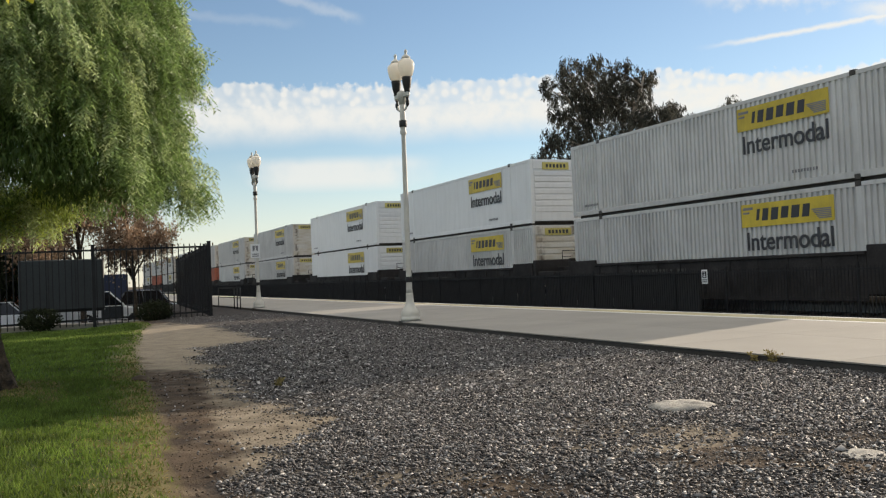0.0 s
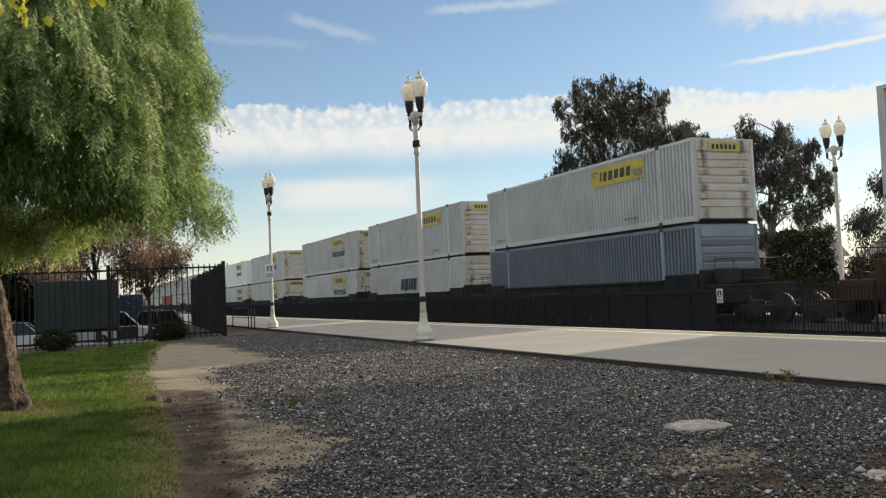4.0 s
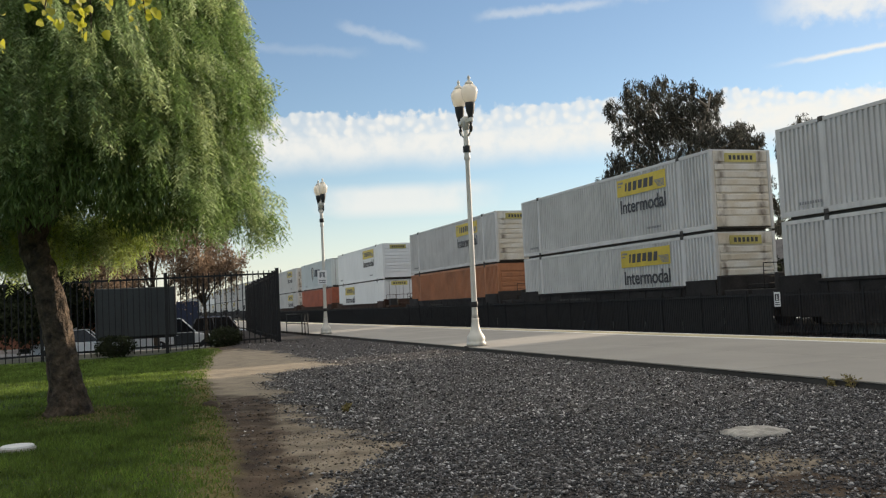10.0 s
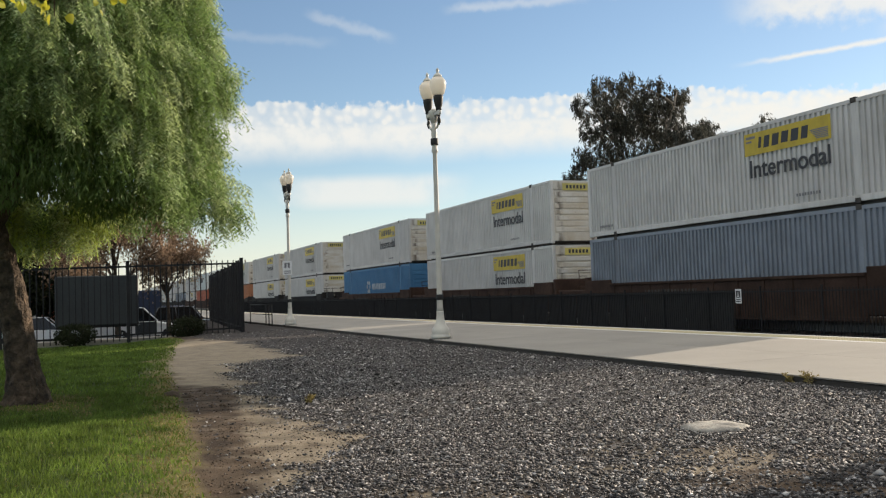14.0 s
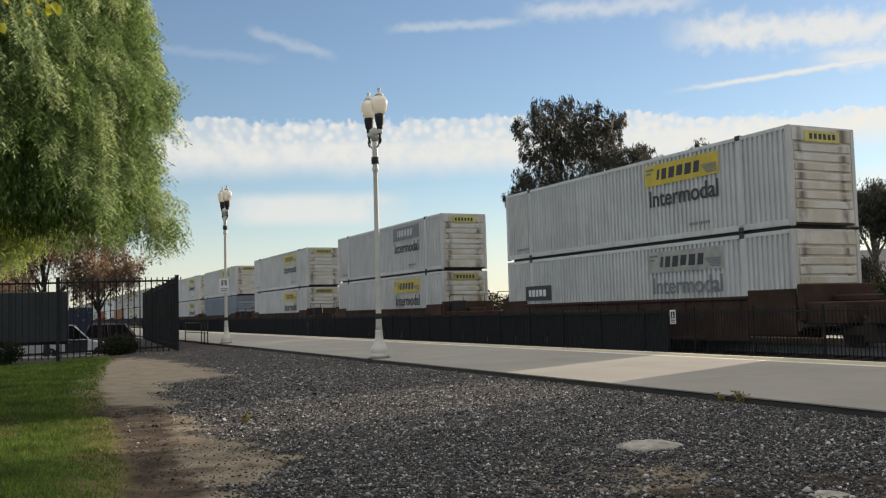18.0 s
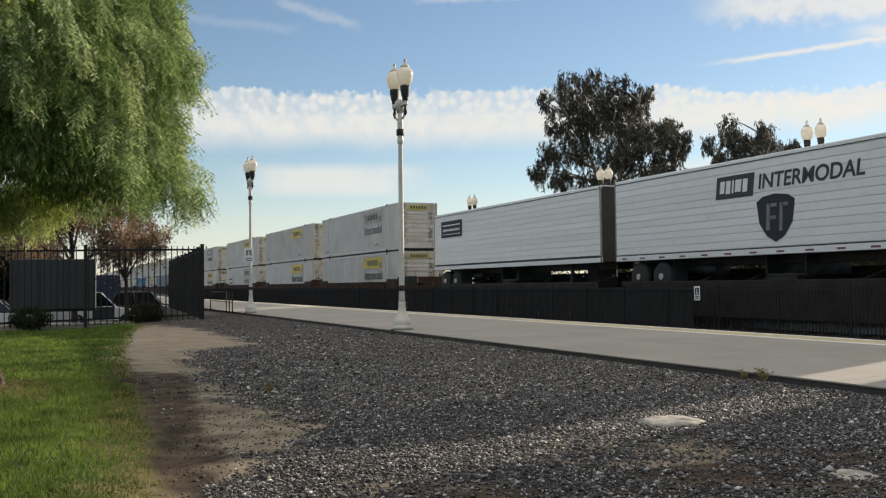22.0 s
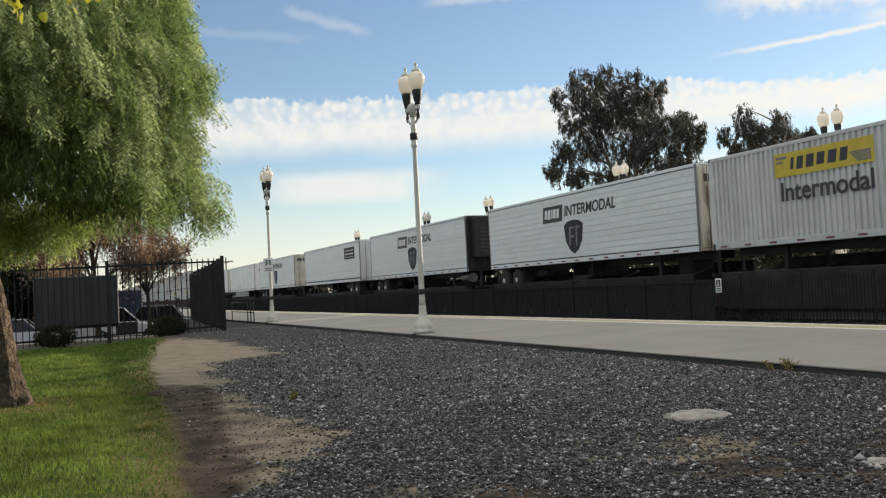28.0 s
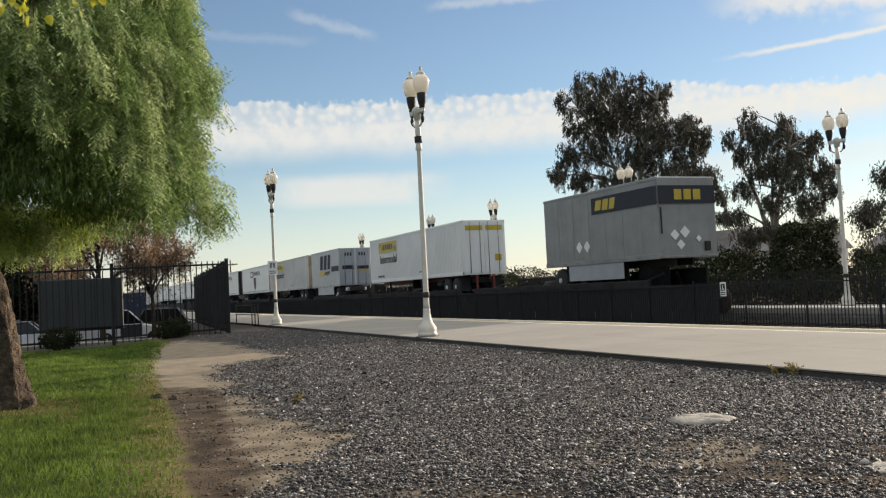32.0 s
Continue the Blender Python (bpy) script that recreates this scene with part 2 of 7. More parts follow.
M["seam"] = material("dark seam grime and gap fill", (0.06, 0.055, 0.05), 0.8, vary=0.2, scale=3, bump=0.05)
M["yellow"] = material("yellow sign vinyl", (0.56, 0.42, 0.035), 0.45, vary=0.08, scale=2, fine=30, bump=0.0, streak=0.15, each=0.12)
M["ink"] = material("black sign vinyl", (0.035, 0.035, 0.04), 0.5, vary=0.1, scale=3, bump=0.0)
M["ink_grey"] = material("faded grey vinyl", (0.20, 0.20, 0.21), 0.6, vary=0.15, scale=3, bump=0.0)
M["board_faded"] = material("sun-bleached sign vinyl", (0.40, 0.39, 0.35), 0.6, vary=0.15, scale=2, fine=20, bump=0.0, streak=0.2)
M["board_end"] = material("bleached yellow sign vinyl", (0.52, 0.45, 0.13), 0.55, vary=0.12, scale=2, fine=30, bump=0.0, streak=0.25, each=0.3)
M["print_pale"] = material("weathered pale print", (0.36, 0.42, 0.48), 0.6, vary=0.2, scale=3, bump=0.0)
M["navy"] = material("dark navy vinyl", (0.014, 0.016, 0.026), 0.6, vary=0.1, scale=3, bump=0.0)
M["car_black"] = material("black freight car paint", (0.034, 0.031, 0.030), 0.8, spec=0.2, vary=0.25, scale=1.2, fine=18, bump=0.08, each=0.2)
M["car_brown"] = material("brown freight car paint", (0.062, 0.036, 0.026), 0.8, spec=0.2, vary=0.22, scale=1.2, fine=18, bump=0.08, each=0.2)
M["steel"] = material("bare steel", (0.25, 0.24, 0.23), 0.4, metal=0.8, vary=0.15, scale=4, bump=0.05)
M["rust"] = material("rusty steel", (0.045, 0.030, 0.022), 0.75, metal=0.2, vary=0.25, scale=4, bump=0.1)
M["tyre"] = material("tyre rubber", (0.022, 0.022, 0.023), 0.85, vary=0.15, scale=8, bump=0.1)
M["rim"] = material("aluminium rim", (0.55, 0.55, 0.55), 0.35, metal=0.7, vary=0.1, scale=6, bump=0.02)
M["alu"] = material("brushed aluminium panel", (0.37, 0.395, 0.43), 0.38, metal=0.35, vary=0.06, scale=1, fine=24, bump=0.02, streak=0.12)
M["alu_dull"] = material("dull weathered aluminium panel", (0.27, 0.27, 0.265), 0.5, metal=0.3, vary=0.08, scale=1, fine=24, bump=0.02, streak=0.2)
M["red"] = material("red chassis paint", (0.32, 0.03, 0.03), 0.5, vary=0.12, scale=3, bump=0.03)
M["chassis_red"] = material("dull red chassis paint", (0.17, 0.028, 0.024), 0.6, vary=0.2, scale=3, bump=0.04)
M["fence"] = material("black fence paint", (0.022, 0.022, 0.023), 0.7, spec=0.2, vary=0.15, scale=3, bump=0.02)
M["lamp_white"] = material("cream painted lamp post", (0.58, 0.56, 0.50), 0.5, vary=0.06, scale=3, fine=40, bump=0.03, streak=0.12)
M["lamp_black"] = material("dark lamp fitting", (0.025, 0.025, 0.025), 0.55, spec=0.3, vary=0.15, scale=4, bump=0.03)
M["concrete"] = material("platform concrete", (0.28, 0.262, 0.232), 0.85, vary=0.07, scale=0.5, fine=40, bump=0.12, streak=0.0)
# near-black so that the shadow on the platform's near face is in the colour
M["kerb"] = material("stained concrete darkened for shade", (0.06, 0.055, 0.05), 0.9, vary=0.15, scale=1.5, fine=40, bump=0.15)
M["tactile"] = material("yellow tactile paving", (0.50, 0.44, 0.28), 0.8, vary=0.1, scale=1.5, fine=40, bump=0.1, each=0.06)
M["white_line"] = material("white platform line", (0.68, 0.67, 0.64), 0.8, vary=0.1, scale=1.5, fine=30, bump=0.05)
M["ballast"] = material("dark track ballast", (0.035, 0.032, 0.030), 0.95, vary=0.25, scale=2.0, fine=25, bump=0.8, dist=0.05)
M["bark"] = material("rough brown bark", (0.135, 0.095, 0.062), 0.95, vary=0.43, scale=7, fine=22, bump=1.0, dist=0.10)
M["bark_pale"] = material("pale smooth bark", (0.30, 0.26, 0.21), 0.9, vary=0.2, scale=3, fine=20, bump=0.3)
M["gum_leaf"] = material("gum tree leaf", (0.072, 0.070, 0.052), 0.75, vary=0.25, scale=0.4, fine=3, bump=0.0, island=0.5, through_light=0.2)
M["dry_leaf"] = material("dry brown leaf", (0.33, 0.225, 0.145), 0.7, vary=0.2, scale=1, fine=8, bump=0.0, island=0.5, through_light=0.45)
M["yellow_leaf"] = material("yellowing leaf", (0.52, 0.50, 0.045), 0.5, vary=0.15, scale=6, fine=30, bump=0.0, island=0.3, through_light=0.45)
M["shrub_leaf"] = material("shrub leaf", (0.030, 0.036, 0.016), 0.85, vary=0.2, scale=2, fine=9, bump=0.0, island=0.4, spec=0.15, through_light=0.08)
M["grass"] = material("lawn grass blade", (0.15, 0.218, 0.039), 0.7, vary=0.30, scale=1.3, fine=7, bump=0.0, island=0.35, through_light=0.5, spec=0.25)
M["sign_white"] = material("white sign face", (0.75, 0.75, 0.74), 0.45, vary=0.05, scale=6, bump=0.0)


def glass_globe():
    mt = bpy.data.materials.new("milky glass globe")
    mt.use_nodes = True
    n, l = nodes_of(mt.node_tree)
    out, b = n.new("ShaderNodeOutputMaterial"), n.new("ShaderNodeBsdfPrincipled")
    tx, tr, mx = n.new("ShaderNodeTexNoise"), n.new("ShaderNodeBsdfTranslucent"), n.new("ShaderNodeMixShader")
    rp = n.new("ShaderNodeMapRange")
    tx.inputs["Scale"].default_value = 9.0
    l.new(tx.outputs["Fac"], rp.inputs[0])
    rp.inputs[3].default_value, rp.inputs[4].default_value = 0.1, 0.3
    l.new(rp.outputs[0], b.inputs["Roughness"])
    b.inputs["Base Color"].default_value = (0.86, 0.83, 0.76, 1)
    tr.inputs[0].default_value = (0.9, 0.86, 0.78, 1)
    mx.inputs[0].default_value = 0.45
    l.new(b.outputs[0], mx.inputs[1])
    l.new(tr.outputs[0], mx.inputs[2])
    l.new(mx.outputs[0], out.inputs[0])
    return mt


M["globe"] = glass_globe()


def stone_material():
    mt = bpy.data.materials.new("crushed grey stone")
    mt.use_nodes = True
    n, l = nodes_of(mt.node_tree)
    out, b = n.new("ShaderNodeOutputMaterial"), n.new("ShaderNodeBsdfPrincipled")
    g, cr, tc, tx, mx = n.new("ShaderNodeNewGeometry"), n.new("ShaderNodeValToRGB"), n.new("ShaderNodeTexCoord"), n.new("ShaderNodeTexNoise"), n.new("ShaderNodeMix")
    e = cr.color_ramp.elements
    e[0].position, e[0].color = 0.0, (0.013, 0.012, 0.012, 1)
    e[1].position, e[1].color = 1.0, (0.78, 0.75, 0.72, 1)
    for p, c in ((0.35, (0.055, 0.051, 0.050, 1)), (0.6, (0.120, 0.107, 0.100, 1)), (0.86, (0.235, 0.222, 0.213, 1))):
        q = e.new(p)
        q.color = c
    l.new(g.outputs["Random Per Island"], cr.inputs[0])
    tx.inputs["Scale"].default_value = 60.0
    l.new(tc.outputs["Object"], tx.inputs["Vector"])
    mx.data_type, mx.blend_type = "RGBA", "MULTIPLY"
    mx.inputs[0].default_value = 0.5
    l.new(cr.outputs[0], mx.inputs[6])
    l.new(tx.outputs["Fac"], mx.inputs[7])
    l.new(mx.outputs[2], b.inputs["Base Color"])
    b.inputs["Roughness"].default_value = 0.62
    l.new(b.outputs[0], out.inputs[0])
    return mt


M["stone"] = stone_material()


def toned_leaf(name, ramp, rough, through_light):
    """A leaf whose green comes from its tassel's tone, with light through the blade."""
    mt = bpy.data.materials.new(name)
    mt.use_nodes = True
    n, l = nodes_of(mt.node_tree)
    out, b = n.new("ShaderNodeOutputMaterial"), n.new("ShaderNodeBsdfPrincipled")
    at, cr, g, hs, mr = n.new("ShaderNodeAttribute"), n.new("ShaderNodeValToRGB"), n.new("ShaderNodeNewGeometry"), n.new("ShaderNodeHueSaturation"), n.new("ShaderNodeMapRange")
    at.attribute_name = "tone"
    l.new(at.outputs["Fac"], cr.inputs[0])
    e = cr.color_ramp.elements
    e[0].position, e[0].color = ramp[0][0], (*ramp[0][1], 1)
    e[1].position, e[1].color = ramp[-1][0], (*ramp[-1][1], 1)
    for p, c in ramp[1:-1]:
        e.new(p).color = (*c, 1)
    l.new(g.outputs["Random Per Island"], mr.inputs[0])
    mr.inputs[3].default_value, mr.inputs[4].default_value = 0.65, 1.35
    l.new(mr.outputs[0], hs.inputs["Value"])
    l.new(cr.outputs[0], hs.inputs["Color"])
    l.new(hs.outputs[0], b.inputs["Base Color"])
    b.inputs["Roughness"].default_value = rough
    b.inputs["Specular IOR Level"].default_value = 0.35
    tr, mx = n.new("ShaderNodeBsdfTranslucent"), n.new("ShaderNodeMixShader")
    l.new(hs.outputs[0], tr.inputs[0])
    mx.inputs[0].default_value = through_light
    l.new(b.outputs[0], mx.inputs[1])
    l.new(tr.outputs[0], mx.inputs[2])
    l.new(mx.outputs[0], out.inputs[0])
    return mt


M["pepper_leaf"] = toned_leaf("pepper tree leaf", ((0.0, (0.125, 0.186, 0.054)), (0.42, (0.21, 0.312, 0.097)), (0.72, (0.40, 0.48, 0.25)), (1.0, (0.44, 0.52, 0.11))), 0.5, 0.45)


def car_glass():
    mt = bpy.data.materials.new("dark tinted glass")
    mt.use_nodes = True
    b = mt.node_tree.nodes["Principled BSDF"]
    b.inputs["Base Color"].default_value = (0.01, 0.012, 0.014, 1)
    b.inputs["Roughness"].default_value = 0.05
    b.inputs["IOR"].default_value = 1.5
    return mt


M["glass"] = car_glass()


# ---- mesh tools ----
class Shape:
    """Collects faces for one mesh."""

    def __init__(self):
        self.v, self.f, self.smooth = [], [], []

    def add(self, verts, faces, smooth=False):
        k = len(self.v)
        self.v.extend(tuple(p) for p in verts)
        self.f.extend(tuple(i + k for i in f) for f in faces)
        self.smooth.extend([smooth] * len(faces))
        return self

    def box(self, x0, x1, y0, y1, z0, z1, c=0.0, m=None):
        """A block with edges cut back by c."""
        cx, cy, cz = (x0 + x1) / 2, (y0 + y1) / 2, (z0 + z1) / 2
        hx, hy, hz = (x1 - x0) / 2, (y1 - y0) / 2, (z1 - z0) / 2
        if c <= 0:
            vs = [(cx + a * hx, cy + b * hy, cz + d * hz) for a in (-1, 1) for b in (-1, 1) for d in (-1, 1)]
            fs = [(0, 1, 3, 2), (4, 6, 7, 5), (0, 4, 5, 1), (2, 3, 7, 6), (0, 2, 6, 4), (1, 5, 7, 3)]
        else:
            bmt = bmesh.new()
            bmesh.ops.create_cube(bmt, size=1.0)
            for q in bmt.verts:
                q.co = Vector((cx + q.co.x * 2 * hx, cy + q.co.y * 2 * hy, cz + q.co.z * 2 * hz))
            bmesh.ops.bevel(bmt, geom=bmt.edges[:], offset=min(c, hx * 0.9, hy * 0.9, hz * 0.9), segments=1, affect="EDGES")
            bmt.verts.index_update()
            vs = [tuple(q.co) for q in bmt.verts]
            fs = [tuple(q.index for q in f.verts) for f in bmt.faces]
            bmt.free()
        if m is not None:
            vs = [tuple(m @ Vector(p)) for p in vs]
        return self.add(vs, fs)

    def rod(self, a, b, r0, r1=None, n=8, caps=True, smooth=True):
        a, b = Vector(a), Vector(b)
        r1 = r0 if r1 is None else r1
        d = (b - a).normalized()
        u = d.cross(Vector((0, 0, 1)) if abs(d.z) < 0.9 else Vector((1, 0, 0))).normalized()
        w = d.cross(u)
        vs, fs = [], []
        for p, r in ((a, r0), (b, r1)):
            for i in range(n):
                t = 2 * math.pi * i / n
                vs.append(p + u * (r * math.cos(t)) + w * (r * math.sin(t)))
        for i in range(n):
            j = (i + 1) % n
            fs.append((i, j, n + j, n + i))
        self.add(vs, fs, smooth)
        if caps:
            k = len(self.v) - 2 * n
            self.f += [tuple(k + i for i in reversed(range(n))), tuple(k + n + i for i in range(n))]
            self.smooth += [False, False]
        return self

    def lathe(self, profile, n=20, at=(0, 0, 0), smooth=True, flutes=0.0):
        """Turn (radius, height) pairs about the upright axis through at."""
        vs, fs = [], []
        for r, z in profile:
            for i in range(n):
                t = 2 * math.pi * i / n
                q = r * (1 - (flutes if i % 2 else 0))
                vs.append((at[0] + q * math.cos(t), at[1] + q * math.sin(t), at[2] + z))
        for k in range(len(profile) - 1):
            for i in range(n):
                j = (i + 1) % n
                fs.append((k * n + i, k * n + j, (k + 1) * n + j, (k + 1) * n + i))
        fs.append(tuple(reversed(range(n))))
        fs.append(tuple((len(profile) - 1) * n + i for i in range(n)))
        return self.add(vs, fs, smooth)

    def sweep(self, pts, radii, n=8):
        """A tapering tube along points."""
        pts = [Vector(p) for p in pts]
        vs, fs = [], []
        for k, p in enumerate(pts):
            d = (pts[min(k + 1, len(pts) - 1)] - pts[max(k - 1, 0)]).normalized()
            u = d.cross(Vector((0.3, 1, 0.1))).normalized()
            w = d.cross(u)
            for i in range(n):
                t = 2 * math.pi * i / n
                vs.append(p + u * (radii[k] * math.cos(t)) + w * (radii[k] * math.sin(t)))
        for k in range(len(pts) - 1):
            for i in range(n):
                j = (i + 1) % n
                fs.append((k * n + i, k * n + j, (k + 1) * n + j, (k + 1) * n + i))
        fs.append(tuple(reversed(range(n))))
        fs.append(tuple((len(pts) - 1) * n + i for i in range(n)))
        return self.add(vs, fs, True)

    def mesh(self, name, mat):
        me = bpy.data.meshes.new(name)
        me.from_pydata(self.v, [], self.f)
        me.polygons.foreach_set("use_smooth", self.smooth)
        me.materials.append(mat)
        me.update()
        return me


def part(name, shape, mat, parent, label=""):
    """One mesh object under a thing or a part."""
    me = shape if isinstance(shape, bpy.types.Mesh) else shape.mesh(name, mat)
    ob = new(name, me)
    ob.parent = parent
    if label:
        ob["label"] = label
    return ob


def thing(name, label, category, m=None, group="", kind=""):
    ob = new(name)
    ob.empty_display_size = 0.3
    if m is not None:
        ob.matrix_basis = m
    return tagged(ob, label, category, group, kind)


def solid(name, shape, mat, label, category="", group="", kind="", m=None):
    """A thing that is one mesh."""
    ob = new(name, shape if isinstance(shape, bpy.types.Mesh) else shape.mesh(name, mat))
    if m is not None:
        ob.matrix_basis = m
    return tagged(ob, label, category, group, kind)


def big_mesh(name, verts, faces_n, mat, n_per=4):
    """A mesh from arrays; every face has n_per corners in order."""
    me = bpy.data.meshes.new(name)
    nv, nf = len(verts), len(faces_n)
    me.vertices.add(nv)
    me.vertices.foreach_set("co", np.asarray(verts, dtype=np.float32).ravel())
    me.loops.add(nf * n_per)
    me.loops.foreach_set("vertex_index", np.asarray(faces_n, dtype=np.int32).ravel())
    me.polygons.add(nf)
    me.polygons.foreach_set("loop_start", np.arange(0, nf * n_per, n_per, dtype=np.int32))
    me.polygons.foreach_set("loop_total", np.full(nf, n_per, dtype=np.int32))
    me.materials.append(mat)
    me.update(calc_edges=True)
    return me


def lettering(text, height, mat, spacing=1.0, shear=0.0, bold=0.0):
    """A mesh of the word, standing in the x-z plane and facing -y, its left foot at the origin."""
    cu = bpy.data.curves.new("word", "FONT")
    cu.body, cu.size, cu.extrude, cu.shear, cu.space_character, cu.offset = text, height, 0.004, shear, spacing, bold
    ob = bpy.data.objects.new("word", cu)
    me = bpy.data.meshes.new_from_object(ob)
    bpy.data.objects.remove(ob)
    me.transform(Euler((radians(90), 0, 0)).to_matrix().to_4x4())
    me.materials.clear()
    me.materials.append(mat)
    return me


# ---- ground ----
PLAT_Z, PLAT_NEAR, PLAT_FAR, PLAT_RISE = 0.13, 7.95, 12.95, 0.08


def lawn_edge(x):
    return np.interp(x, (-34.0, -28.6, -22.4, -18.2, -12.8, -10.4, -8.0, -6.8, -6.2, -4.0, 4.0), (3.5, 2.5, 1.9, 1.47, 1.12, 1.0, 0.84, 0.73, 0.66, 0.55, 0.5))


def smooth(a, b, v):
    t = np.clip((v - a) / (b - a), 0, 1)
    return t * t * (3 - 2 * t)


def wobble(x, y, s):
    return (np.sin(x * 1.7 * s + 1.3) * np.cos(y * 2.1 * s + 0.4) + 0.6 * np.sin(x * 3.9 * s - y * 3.1 * s) + 0.4 * np.cos(x * 7.3 * s + y * 6.1 * s)) / 2.0


def land_height(x, y):
    h = -0.24 * smooth(-20, -32, x) * smooth(4.5, 0.5, y)
    h = h + 0.03 * smooth(6.9, 7.85, y) - 0.42 * smooth(8.2, 9.4, y)
    h = h - 1.75 * smooth(-36.45, -36.8, x) * smooth(5.6, 5.2, y)
    h = h + 0.028 * lawn_share(x, y) * (y < 8)
    return h + 0.012 * wobble(x, y, 0.8) * smooth(8, 7, y)


def lawn_share(x, y):
    e = lawn_edge(np.maximum(x, -32)) + 0.05 * wobble(x, y, 1.6) + 0.04 * wobble(y, x, 5.0)
    return smooth(0.07, -0.10, y - e) * (x > -36.3)


def worn_share(x, y):
    """Dry, thin turf along the lawn's edge and round the tree's foot."""
    inside = lawn_edge(np.maximum(x, -32)) - y + 0.30 * wobble(x, y, 1.1) + 0.18 * wobble(y, x, 3.7)
    foot = 1.25 - np.hypot((x + 12.5) / 1.3, (y + 0.55) / 0.75) + 0.4 * wobble(x, y, 2.2)
    strip = 0.8 - np.abs(y + 0.04 * (x + 12.0)) / 0.32 - np.abs(x + 11.8) / 2.4 + 0.4 * wobble(x, y, 2.0)
    return np.maximum(smooth(0.75, 0.05, inside), np.maximum(smooth(0.0, 0.9, foot), 0.8 * smooth(0.0, 0.6, strip)))


def dirt_edge(x):
    """Where the bare dirt along the lawn gives way to gravel."""
    return np.interp(x, (-35.0, -31.5, -28.5, -22.7, -19.5, -18.3, -15.1, -11.0, -8.8, -7.3, -6.7, -6.1, -5.0, -3.0), (3.4, 3.6, 4.0, 4.15, 4.1, 2.6, 2.1, 1.85, 1.95, 2.1, 1.45, 1.1, 0.9, 0.9))


def dirt_share(x, y):
    w = 0.32 * wobble(x, y, 1.3) + 0.15 * wobble(y, x, 4.0)
    strip = (dirt_edge(x) - y) / 0.8 + 0.30 + 1.3 * w
    w2 = 0.9 * wobble(x, y, 2.3) + 0.5 * wobble(y, x, 5.5)
    spots = 0.6 - 0.5 * np.hypot((x + 5.0) / 1.5, (y - 4.1) / 0.9) + 0.45 * w2
    spots = np.maximum(spots, 0.5 - 0.5 * np.hypot((x + 4.2) / 1.2, (y - 5.3) / 0.8) + 0.45 * w2)
    near = 0.6 - 0.6 * np.hypot((x + 4.3) / 1.7, (y - 2.2) / 0.9) + 0.4 * w2
    return np.maximum(smooth(-0.25, 0.55, strip), 0.8 * smooth(0.0, 0.6, np.maximum(spots, near)))


def pale_share(x, y):
    w = 0.3 * wobble(x, y, 1.1) + 0.2 * wobble(y, x, 3.5)
    tongue = 1.5 - np.hypot((x + 21.5) / 8.5, (y - 3.0 + 0.02 * (x + 18.0)) / 1.7) + 0.7 * w
    rim = np.interp(x, (-14.0, -12.6, -9.2, -7.0, -6.0, -4.0), (1.75, 1.72, 1.36, 1.15, 0.95, 0.9))
    patch = (y - rim) / 0.30 + 0.9 * w - 0.25 * smooth(-10.5, -13.5, x)
    return smooth(0.0, 0.6, np.maximum(tongue * (x < -13.4), patch * (x >= -13.4) * (x < -5.0))) * (1 + 0.7 * smooth(-12.8, -14.2, x))


